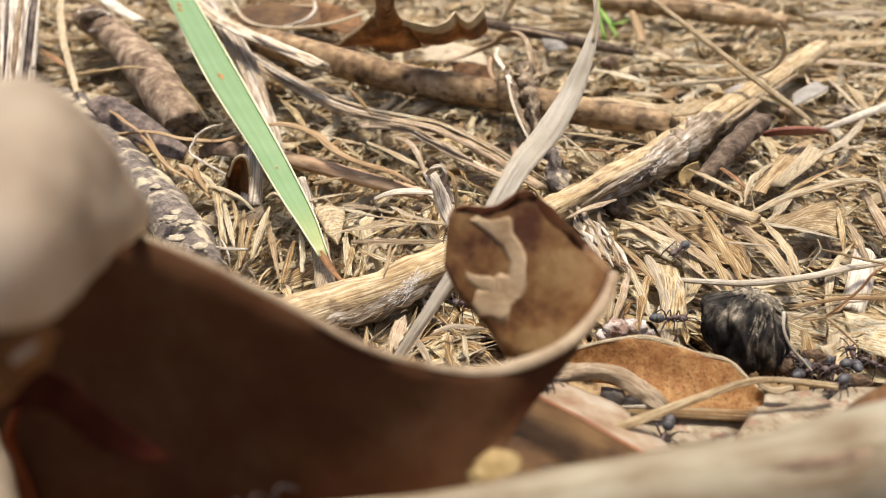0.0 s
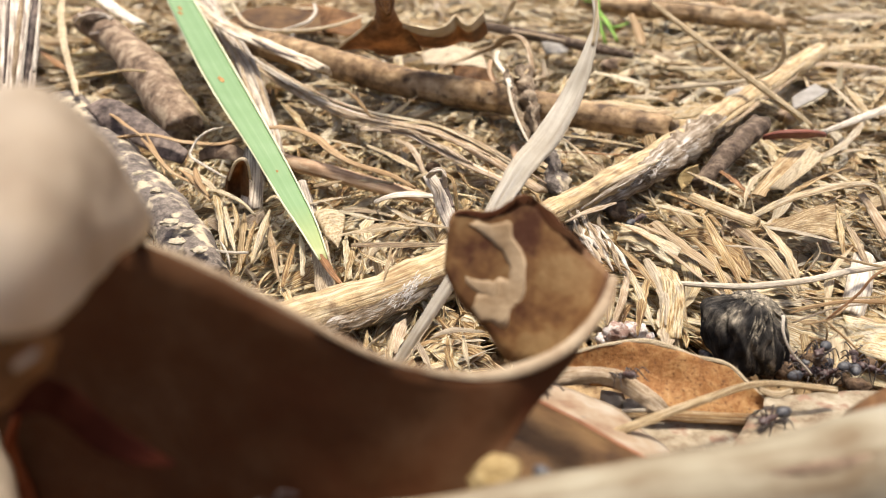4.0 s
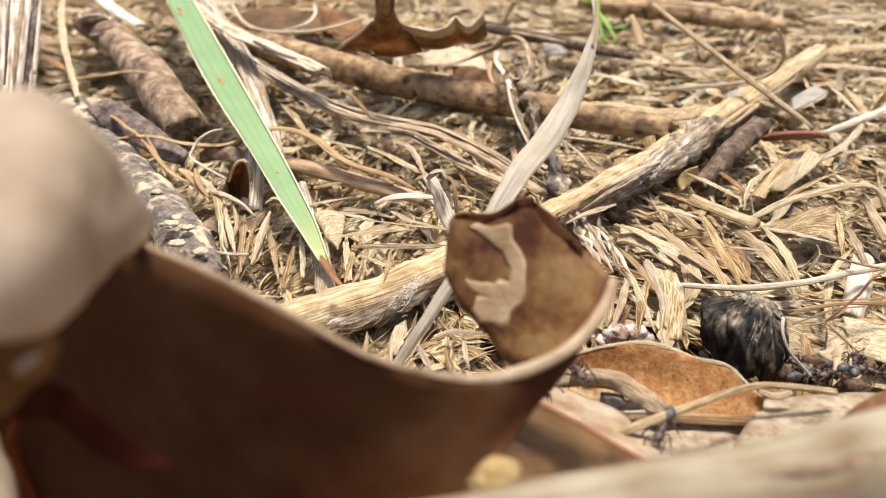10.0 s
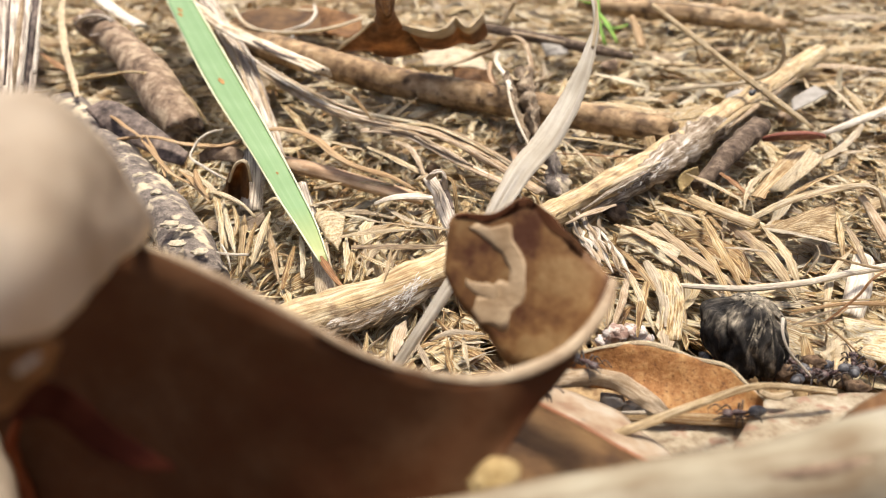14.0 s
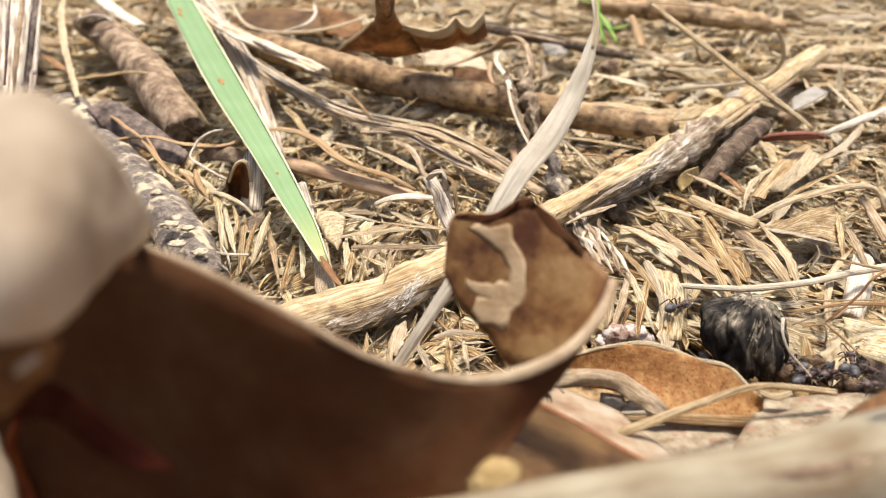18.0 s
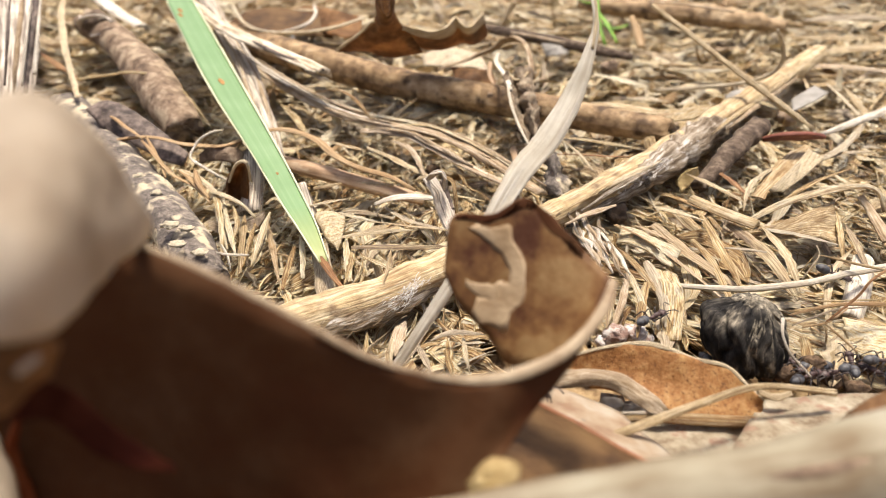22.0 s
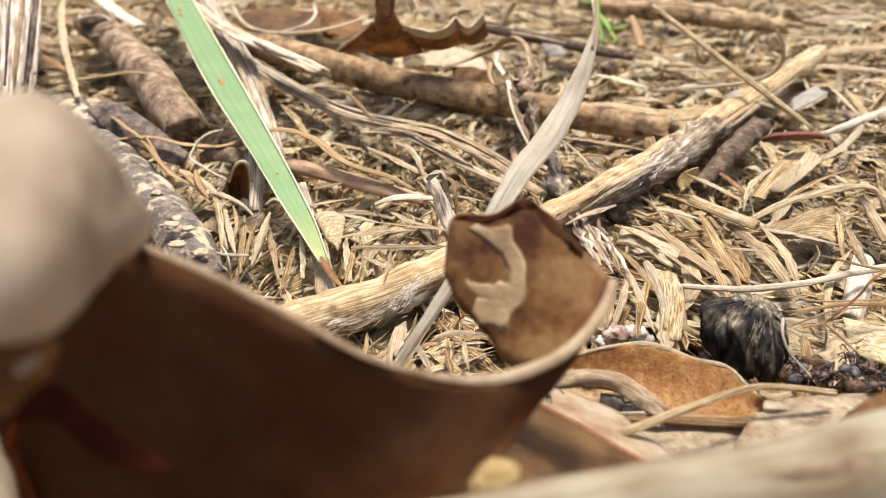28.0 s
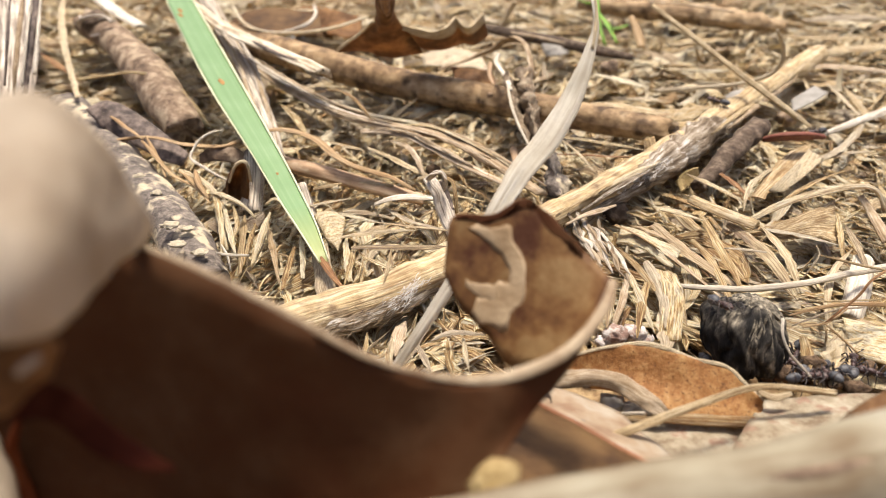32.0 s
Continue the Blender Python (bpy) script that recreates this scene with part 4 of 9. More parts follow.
    # grey stalk behind the blade
    ob = thing("grey_stalk", strip([(-0.0713, 0.2229, 0.0140), (-0.0551, 0.1862, 0.0110), (-0.0434, 0.1605, 0.0080), (-0.0349, 0.1384, 0.0050), (-0.0296, 0.1219, 0.0030)], [0.0046, 0.0044, 0.0042, 0.0036, 0.0026], 26, 0.4, 0.0006, 10, ruffle=0.12, rag=0.14), M_greybark,
               "grey weathered flattened stalk leaning in the litter", "stalk")
    split_fibres(ob, [(-0.0713, 0.2229, 0.0140), (-0.0551, 0.1862, 0.0110), (-0.0434, 0.1605, 0.0080), (-0.0349, 0.1384, 0.0050), (-0.0296, 0.1219, 0.0030)], 9, 0.0018, 0.0008, (M_greybark, M_grey), 63)
    thing("grey_stub", rod([(-0.0346, 0.1227, 0.0060), (-0.0333, 0.1151, 0.0030), (-0.0328, 0.1096, 0.0010)], [0.0016, 0.0019, 0.0020], 12, 10, 0.8, 0.1, 0.5, 4), M_greybark,
          "short grey broken stalk stub standing in straw", "stalk")
    thing("grey_stub", strip([(-0.0234, 0.1089, 0.0070), (-0.0223, 0.1061, 0.0045), (-0.0211, 0.1010, 0.0030)], [0.0016, 0.0024, 0.0024], 10, 0.5, 0.0004, 0, rag=0.2), M_greybark,
          "short grey torn stalk stub", "stalk")
    # long flat straws in the middle distance
    ob = thing("flat_straw", strip([(-0.0474, 0.1770, 0.0060), (-0.0326, 0.1552, 0.0060), (-0.0199, 0.1410, 0.0060), (-0.0092, 0.1333, 0.0065), (0.0006, 0.1284, 0.0065), (0.0086, 0.1191, 0.0060), (0.0165, 0.1087, 0.0050)], [0.0036, 0.0042, 0.0040, 0.0040, 0.0040, 0.0036, 0.0026], 40, 0.35, 0.0005, 15, ruffle=0.12, rag=0.14), M_grey,
          "long flat greyish straw with split fibres", "straw")
    split_fibres(ob, [(-0.0474, 0.1770, 0.0060), (-0.0326, 0.1552, 0.0060), (-0.0199, 0.1410, 0.0060), (-0.0092, 0.1333, 0.0065), (0.0006, 0.1284, 0.0065), (0.0086, 0.1191, 0.0060), (0.0165, 0.1087, 0.0050)], 11, 0.0017, 0.0009, (M_grey, M_straw, M_grey, M_white), 61)
    ob = thing("flat_straw", strip([(-0.0154, 0.1302, 0.0070), (-0.0068, 0.1281, 0.0070), (0.0035, 0.1169, 0.0065), (0.0115, 0.1112, 0.0050)], [0.0018, 0.0026, 0.0026, 0.0018], 24, 0.35, 0.0004, 20, ruffle=0.12, rag=0.14), M_grey,
          "long flat greyish straw with split fibres", "straw")
    split_fibres(ob, [(-0.0154, 0.1302, 0.0070), (-0.0068, 0.1281, 0.0070), (0.0035, 0.1169, 0.0065), (0.0115, 0.1112, 0.0050)], 7, 0.0011, 0.0007, (M_grey, M_straw), 62)
    thing("reddish_stem", rod([(-0.0335, 0.1272, 0.0030), (-0.0227, 0.1198, 0.0040), (-0.0121, 0.1136, 0.0040), (-0.0033, 0.1109, 0.0030)], [0.0014, 0.0016, 0.0015, 0.0012], 26, 12, 0.85, 0.05, 0.3, 6), M_redstem,
          "smooth reddish brown dry stem", "stem")
    thing("rusty_blade", strip([(-0.0605, 0.1248, 0.0075), (-0.0538, 0.1250, 0.0082), (-0.0464, 0.1230, 0.0075), (-0.0396, 0.1225, 0.0075), (-0.0352, 0.1240, 0.0085), (-0.0312, 0.1250, 0.0095), (-0.0270, 0.1245, 0.0095), (-0.0226, 0.1221, 0.0088), (-0.0183, 0.1171, 0.0078), (-0.0139, 0.1143, 0.0070), (-0.0090, 0.1124, 0.0064), (-0.0046, 0.1102, 0.0050)], [0.00083, 0.00124, 0.00143, 0.00153, 0.00154, 0.00164, 0.00184, 0.00182, 0.00157, 0.00145, 0.00134, 0.00057], 60, 0.4, 0.00025, 35, -30, ruffle=0.12), M_orange,
          "long curved orange-brown dry grass blade", "grass blade")
    thing("dark_twig", rod([(0.0447, 0.1155, 0.0030), (0.0517, 0.1222, 0.0060), (0.0614, 0.1341, 0.0070)], [0.0015, 0.0021, 0.0022], 50, 14, 0.8, 0.3, 0.5, 12, 330), M_twig,
          "short dark brown rough twig under the yellow stalk", "twig")
    ob = thing("far_stick", rod([(0.0430, 0.2340, 0.0060), (0.0555, 0.2270, 0.0060), (0.0698, 0.2231, 0.0060), (0.0840, 0.2154, 0.0060), (0.0971, 0.2108, 0.0050)], [0.0020, 0.0030, 0.0036, 0.0034, 0.0020], 50, 14, 0.85, 0.25, 0.5, 13), M_brownstick,
          "brown dead stick lying far back on the straw", "stick")
    part("bark_strip", strip([(0.0597, 0.2186, 0.0100), (0.0694, 0.2126, 0.0105), (0.0804, 0.2072, 0.0100)], [0.00098, 0.00255, 0.00093], 16, 0.2, 0.0003, 20, rag=0.2), M_grey, ob, "loose grey bark")
    ob = thing("far_stick", rod([(0.0119, 0.2059, 0.0060), (0.0207, 0.1993, 0.0060), (0.0298, 0.1930, 0.0060), (0.0386, 0.1877, 0.0055), (0.0485, 0.1859, 0.0040)], [0.0013, 0.0016, 0.0017, 0.0015, 0.0010], 34, 12, 0.9, 0.12, 0.3, 14), M_twig,
          "thin dark grey dead stick far back", "stick")
    part("bark_strip", strip([(0.0180, 0.1950, 0.0078), (0.0242, 0.1901, 0.0080), (0.0308, 0.1858, 0.0078)], [0.00045, 0.00116, 0.00043], 14, 0.2, 0.0003, 10, rag=0.2), M_grey, ob, "loose grey bark")
    thing("white_straw", strip([(0.0751, 0.1359, 0.0040), (0.0810, 0.1384, 0.0050), (0.0969, 0.1476, 0.0060)], [0.0009, 0.0019, 0.0020], 14, 0.5, 0.0005, 0), M_white,
          "bleached white straw piece", "straw")
    thing("rust_sliver", strip([(0.0600, 0.1279, 0.0065), (0.0619, 0.1259, 0.0078), (0.0654, 0.1257, 0.0080), (0.0720, 0.1292, 0.0065)], [0.00106, 0.00270, 0.00249, 0.00064], 18, 0.4, 0.0006, 45, rag=0.12), M_redbark,
          "dark rust red sliver of bark", "bark")
    thing("straw_chip", strip([(0.0416, 0.1086, 0.0040), (0.0448, 0.1018, 0.0050), (0.0484, 0.0983, 0.0050)], [0.0022, 0.0025, 0.0025], 14, 0.5, 0.0005, 5), M_pale,
          "pale cut straw chip with ribbed face", "straw")
    thing("curved_blade", strip([(0.0478, 0.1011, 0.0040), (0.0534, 0.1030, 0.0060), (0.0594, 0.1034, 0.0080), (0.0666, 0.1056, 0.0080), (0.0699, 0.1057, 0.0070), (0.0715, 0.1048, 0.0040)], [0.0008, 0.0016, 0.0018, 0.0015, 0.0012, 0.0009], 30, 0.5, 0.00035, 15), M_straw,
          "long arched dry straw blade", "straw")
    thing("thin_twig", rod([(0.0300, 0.0841, 0.0040), (0.0356, 0.0819, 0.0050), (0.0409, 0.0802, 0.0060), (0.0485, 0.0809, 0.0065), (0.0548, 0.0830, 0.0065), (0.0637, 0.0854, 0.0065)], [0.0003, 0.00042, 0.00047, 0.00044, 0.0005, 0.0005], 44, 8, 1, 0.12, 0, 16, 900), M_cream,
          "long thin pale twig lying over the litter", "twig")
    thing("thin_straw", rod([(0.0460, 0.1658, 0.0220), (0.0556, 0.1549, 0.0160), (0.0635, 0.1470, 0.0110), (0.0702, 0.1409, 0.0070), (0.0745, 0.1385, 0.0040)], [0.00055, 0.0007, 0.0007, 0.0008, 0.0006], 30, 8, 0.8, 0.06, 0, 17), M_pale,
          "thin pale straw leaning over the stalk", "straw")
    thing("thin_straw", strip([(0.0644, 0.1430, 0.0080), (0.0708, 0.1419, 0.0060), (0.0731, 0.1373, 0.0040)], [0.0010, 0.0016, 0.0008], 12, 0.5, 0.0003, 10), M_straw,
          "thin folded straw beside the stalk", "straw")
    thing("curling_straw", rod([(0.0483, 0.1614, 0.0040), (0.0582, 0.1609, 0.0050), (0.0657, 0.1578, 0.0070), (0.0703, 0.1546, 0.0100), (0.0712, 0.1521, 0.0140), (0.0695, 0.1502, 0.0180), (0.0659, 0.1460, 0.0220)], [0.0006, 0.0006, 0.0005, 0.00045, 0.00045, 0.00045, 0.0003], 40, 8, 0.9, 0.08, 0, 18), M_pale,
          "thin dry stem curling upwards at its end", "stem")
    ob = thing("grass_sprig", rod([(0.0439, 0.0750, 0.0055), (0.0468, 0.0750, 0.0065), (0.0503, 0.0753, 0.0070), (0.0540, 0.0754, 0.0070), (0.0581, 0.0751, 0.0070)], [0.00014, 0.00024, 0.00026, 0.0003, 0.0003], 24, 6, 1, 0.1, 0, 19), M_orange,
               "fine branched dry grass sprig", "grass")
    for way, w, m in (([(0.0439, 0.0736, 0.0050), (0.0464, 0.0739, 0.0060), (0.0491, 0.0742, 0.0070), (0.0528, 0.0745, 0.0072)], 0.00015, M_straw), ([(0.0469, 0.0721, 0.0065), (0.0484, 0.0724, 0.0080), (0.0506, 0.0731, 0.0100), (0.0519, 0.0736, 0.0120), (0.0550, 0.0747, 0.0135)], 0.00019, M_rust),
                      ([(0.0446, 0.0725, 0.0055), (0.0469, 0.0721, 0.0065), (0.0480, 0.0723, 0.0070), (0.0502, 0.0737, 0.0076)], 0.00014, M_orange), ([(0.0469, 0.0721, 0.0065), (0.0470, 0.0711, 0.0055), (0.0471, 0.0708, 0.0040)], 0.00013, M_straw),
                      ([(0.0470, 0.0719, 0.0065), (0.0490, 0.0711, 0.0050), (0.0509, 0.0701, 0.0035)], 0.00013, M_orange), ([(0.0481, 0.0817, 0.0065), (0.0493, 0.0824, 0.0080), (0.0505, 0.0835, 0.0092), (0.0504, 0.0847, 0.0100)], 0.00014, M_pale),
                      ([(0.0505, 0.0835, 0.0092), (0.0536, 0.0833, 0.0085), (0.0573, 0.0827, 0.0078), (0.0614, 0.0829, 0.0070)], 0.00017, M_pale), ([(0.0457, 0.0788, 0.0060), (0.0475, 0.0767, 0.0066), (0.0507, 0.0761, 0.0070), (0.0559, 0.0764, 0.0070)], 0.00014, M_straw),
                      ([(0.0499, 0.0837, 0.0088), (0.0491, 0.0833, 0.0078), (0.0483, 0.0829, 0.0066)], 0.00010, M_straw)):
        part("branch", rod(way, [w * 0.6, w, w, w * 0.8], 18, 6, 1, 0.15), m, ob)
    thing("hooked_stem", rod([(0.0403, 0.0698, 0.0090), (0.0398, 0.0679, 0.0080), (0.0405, 0.0667, 0.0064), (0.0422, 0.0663, 0.0046), (0.0437, 0.0662, 0.0030)], [0.0002, 0.00015, 0.00015, 0.00016, 0.00014], 24, 8, 1, 0.1, 0, 27), M_white,
          "thin pale bent stem beside the black pod", "stem")
    thing("hair_stem", rod([(-0.0822, 0.1567, 0.0080), (-0.0731, 0.1538, 0.0100), (-0.0661, 0.1534, 0.0110), (-0.0597, 0.1546, 0.0090), (-0.0533, 0.1483, 0.0070), (-0.0467, 0.1393, 0.0040)], [0.0003, 0.0003, 0.0003, 0.0003, 0.0003, 0.0003], 36, 6, 1, 0.1, 0, 28), M_straw,
          "hair-thin arched dry stem", "stem")
    thing("white_twiglet", rod([(-0.0405, 0.1268, 0.0090), (-0.0413, 0.1219, 0.0105), (-0.0428, 0.1198, 0.0100), (-0.0435, 0.1182, 0.0090), (-0.0435, 0.1162, 0.0082), (-0.0408, 0.1141, 0.0075), (-0.0384, 0.1131, 0.0065), (-0.0368, 0.1130, 0.0055)], [0.00013, 0.00022, 0.00021, 0.00022, 0.00023, 0.00023, 0.00022, 0.00013], 40, 8, 1, 0.25, 0, 29), M_white,
          "small bent white twiglet", "twig")
    # long bleached blade that leans towards the viewer
    ob = thing("leaning_blade", strip([(0.0181, 0.0917, 0.0409), (0.0183, 0.0890, 0.0384), (0.0175, 0.0865, 0.0364), (0.0163, 0.0843, 0.0337), (0.0146, 0.0819, 0.0308), (0.0120, 0.0789, 0.0279), (0.0089, 0.0760, 0.0253), (0.0062, 0.0729, 0.0222), (0.0029, 0.0697, 0.0179), (-0.0006, 0.0672, 0.0130), (-0.0045, 0.0653, 0.0072), (-0.0062, 0.0648, 0.0045)], [0.00048, 0.00088, 0.00180, 0.00265, 0.00303, 0.00287, 0.00232, 0.00178, 0.00158, 0.00153, 0.00130, 0.00105], 60, -0.06, 0.0003, 20, 8, rag=0.08, ruffle=0.1, across=9), M_blade,
          "long bleached papery grass blade leaning over the litter", "grass blade")
    part("torn_tip", strip([(0.0176, 0.0862, 0.0362), (0.0181, 0.0882, 0.0379), (0.0184, 0.0902, 0.0397), (0.0182, 0.0923, 0.0416)], [0.00040, 0.00060, 0.00047, 0.00027], 16, 0.3, 0.0002, 20, rag=0.3), M_pale, ob, "brownish withered tip")
    # near pale stick, out of focus
    ob = thing("pale_stick", rod([(-0.0072, 0.0269, 0.0258), (0.0005, 0.0278, 0.0253), (0.0073, 0.0289, 0.0252), (0.0143, 0.0300, 0.0251), (0.0217, 0.0311, 0.0250), (0.0315, 0.0336, 0.0253)], [0.0016, 0.0020, 0.0025, 0.0029, 0.0033, 0.0036], 50, 18, 1, 0.06, 0.2, 33, 160), M_palebark,
               "smooth pale brown stick with darker patches, close by", "stick")
    part("bark_flake", strip([(0.0172, 0.0296, 0.0274), (0.0223, 0.0302, 0.0279), (0.0279, 0.0313, 0.0280)], [0.0004, 0.0010, 0.0006], 14, 0.2, 0.0002, 0), M_darkbark, ob, "dark strip of bark")


make_sticks()


# ---- green blade ----
def arc_share(p):
    d = np.r_[0, np.cumsum(np.linalg.norm(np.diff(np.array(p), axis=0), axis=1))]
    return d / d[-1]


def make_blade():
    c = [(-0.0820, 0.2271, 0.0210), (-0.0647, 0.1858, 0.0180), (-0.0448, 0.1439, 0.0130), (-0.0305, 0.1161, 0.0090), (-0.0240, 0.1030, 0.0070), (-0.0201, 0.0947, 0.0064), (-0.0167, 0.0865, 0.0060)]
    w = [0.0056, 0.0060, 0.0063, 0.0046, 0.0038, 0.0028, 0.0014]
    geo = strip(c, [float(q) for q in np.interp(np.linspace(0, 1, 12), arc_share(c), w)], 44, 0.0, 0.00022, 6, 0, 0.24, across=9)
    fade_to_yellow(M_green, float(geo[2][:, 1].max()) * 0.9, float(geo[2][:, 1].max()) * 1.06)
    ob = thing("green_grass", geo, M_green, "green grass blade with rust spots, yellowing towards a brown tip", "grass blade")
    part("brown_tip", strip([(-0.0172, 0.0877, 0.0060), (-0.0147, 0.0826, 0.0060), (-0.0120, 0.0789, 0.0056)], [0.0014, 0.0010, 0.0003], 10, 0.2, 0.0002, 12), M_rust, ob, "withered brown tip")
    part("midrib", rod([(-0.0821, 0.2293, 0.0206), (-0.0646, 0.1875, 0.0176), (-0.0444, 0.1451, 0.0126), (-0.0300, 0.1168, 0.0087), (-0.0236, 0.1032, 0.0069), (-0.0175, 0.0883, 0.0060)], [0.0002, 0.0002, 0.0002, 0.00018, 0.00015, 0.0001], 40, 6), M_bladeedge, ob, "pale midrib")
    for side in (-1, 1):
        way = [(p[0] + side * q * 0.45, p[1] + side * q * 0.2, p[2] + 0.00035 + 0.055 * q) for p, q in zip(c[1:], w[1:])]
        part("edge", strip(way, [0.0004, 0.0004, 0.0004, 0.0003, 0.0002], 40, 0.1, 0.0002, 12), M_bladeedge, ob, "pale yellow edge")
    face = np.array(geo[0][:44 * 9]).reshape(44, 9, 3)

    def on_blade(u, v):
        x, y = min(max(u, 0), 0.9999) * 43, min(max(v, 0), 0.9999) * 8
        i, k = int(x), int(y)
        e, g = x - i, y - k
        return (face[i, k] * (1 - e) + face[i + 1, k] * e) * (1 - g) + (face[i, k + 1] * (1 - e) + face[i + 1, k + 1] * e) * g
    for p, s in (((-0.0622, 0.1779, 0.0183), 0.0014), ((-0.0611, 0.1745, 0.0176), 0.0012), ((-0.0439, 0.1414, 0.0135), 0.0014), ((-0.0274, 0.1099, 0.0083), 0.0004)):
        u0, v0 = min(((a / 400, b / 40) for a in range(401) for b in range(41)), key=lambda q: float(np.sum((on_blade(*q)[:2] - np.array(p[:2])) ** 2)))
        top = [on_blade(u0 + 0.0085 * s / 0.0014 * (a / 5 - 1), v0 + (0.09 if s > 0.001 else 0.05) * (b / 2 - 1) * (1 - 0.85 * (a / 5 - 1) ** 2) * (1 + 0.4 * noise.noise(Vector((a * 0.9, b, s * 900))))) + (0, 0, 0.00010) for a in range(11) for b in range(5)]
        part("rust_spot", closed_grid(top, [q - np.array((0, 0, 0.00006)) for q in top], [(0, 0)] * 55, 11, 5), M_rustspot, ob, "rust brown spot")
    ob = thing("green_sprig", strip([(0.0453, 0.2248, 0.0120), (0.0424, 0.2047, 0.0090), (0.0435, 0.1964, 0.0040)], [0.0012, 0.0016, 0.0010], 10, 0.3, 0.0002, 10), M_sprig,
               "fresh green sprig growing among the straw", "grass")
    part("leaf", strip([(0.0427, 0.2027, 0.0080), (0.0456, 0.1990, 0.0075), (0.0502, 0.2016, 0.0080)], [0.0010, 0.0026, 0.0006], 10, 0.2, 0.0002, 25), M_sprig, ob)
    part("leaf", strip([(0.0429, 0.2068, 0.0100), (0.0446, 0.1999, 0.0080), (0.0462, 0.1950, 0.0050)], [0.0010, 0.0028, 0.0008], 10, 0.2, 0.0002, 25), M_sprig, ob)
    part("leaf", strip([(0.0373, 0.2221, 0.0110), (0.0409, 0.2182, 0.0100), (0.0451, 0.2204, 0.0090)], [0.0006, 0.0018, 0.0010], 10, 0.2, 0.0002, 25), M_sprig, ob)


make_blade()


# ---- dead leaves ----
def make_curled_leaf():
    top = [(-0.0291, 0.0389, 0.0394), (-0.0236, 0.0388, 0.0392), (-0.0185, 0.0384, 0.0385), (-0.0143, 0.0376, 0.0369), (-0.0099, 0.0367, 0.0347), (-0.0051, 0.0358, 0.0321), (-0.0016, 0.0361, 0.0303), (0.0025, 0.0378, 0.0281), (0.0062, 0.0397, 0.0274), (0.0096, 0.0425, 0.0272), (0.0124, 0.0463, 0.0275), (0.0140, 0.0500, 0.0278)]
    low = [(-0.0356, 0.0342, 0.0129), (-0.0288, 0.0342, 0.0129), (-0.0227, 0.0339, 0.0125), (-0.0171, 0.0333, 0.0134), (-0.0113, 0.0321, 0.0152), (-0.0063, 0.0313, 0.0177), (-0.0024, 0.0311, 0.0197), (0.0006, 0.0323, 0.0213), (0.0030, 0.0340, 0.0229), (0.0052, 0.0369, 0.0239), (0.0075, 0.0403, 0.0246), (0.0096, 0.0433, 0.0248)]
    mid = [(-0.0330, 0.0371, 0.0251), (-0.0267, 0.0371, 0.0251), (-0.0211, 0.0372, 0.0252), (-0.0160, 0.0364, 0.0250), (-0.0108, 0.0351, 0.0247), (-0.0058, 0.0341, 0.0245), (-0.0018, 0.0340, 0.0244), (0.0017, 0.0349, 0.0247), (0.0047, 0.0371, 0.0248), (0.0076, 0.0401, 0.0251), (0.0101, 0.0436, 0.0254), (0.0120, 0.0468, 0.0259)]
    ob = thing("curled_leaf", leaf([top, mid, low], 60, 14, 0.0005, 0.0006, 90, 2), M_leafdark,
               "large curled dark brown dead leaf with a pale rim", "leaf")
    part("rim", rod(top[2:], [0.00022, 0.00026, 0.00026, 0.00026, 0.0002, 0.0003, 0.0004, 0.0005, 0.0005, 0.0005, 0.0004], 50, 8, 1, 0.15), M_leafrim, ob, "pale worn rim")
    ttop = [(0.0140, 0.0501, 0.0279), (0.0130, 0.0521, 0.0283), (0.0103, 0.0550, 0.0301), (0.0074, 0.0576, 0.0316), (0.0044, 0.0569, 0.0304), (0.0014, 0.0565, 0.0307), (0.0006, 0.0555, 0.0301)]
    tlow = [(0.0100, 0.0445, 0.0238), (0.0099, 0.0460, 0.0224), (0.0084, 0.0474, 0.0209), (0.0057, 0.0491, 0.0198), (0.0039, 0.0512, 0.0213), (0.0015, 0.0522, 0.0239), (0.0001, 0.0533, 0.0265)]
    part("curled_tip", leaf([ttop, tlow], 36, 12, 0.0004, 0.0001, 140, 4), M_leaftip, ob, "brown turned-up tip with gnawed edge")
    part("worn_patch", trail_on([ttop, tlow], [(0.84, 0.13), (0.74, 0.2), (0.63, 0.34), (0.54, 0.45), (0.51, 0.57), (0.56, 0.69), (0.64, 0.83), (0.72, 0.96)], [0.06, 0.11, 0.12, 0.12, 0.12, 0.16, 0.18, 0.06], (0, -0.00029, 0.0001), seed=1), M_worn, ob, "pale worn patch where the skin has gone")
    part("worn_patch", trail_on([ttop, tlow], [(0.82, 0.74), (0.71, 0.72), (0.6, 0.68)], [0.05, 0.1, 0.12], (0, -0.00029, 0.0001), 14, seed=2), M_worn, ob, "pale worn patch where the skin has gone")
    part("dark_margin", patch_on([ttop, tlow], 0.22, 0.97, 0.0, 0.07, (0, -0.00022, 0.00008), 30, 6, 3), M_leafdark, ob, "dark red-brown upper margin")
    part("red_margin", rod([(-0.0281, 0.0360, 0.0271), (-0.0296, 0.0357, 0.0238), (-0.0296, 0.0352, 0.0203), (-0.0292, 0.0349, 0.0159)], [0.0002, 0.0005, 0.0006, 0.0005], 24, 8, 0.8, 0.2), M_redmargin, ob, "reddish brown margin")
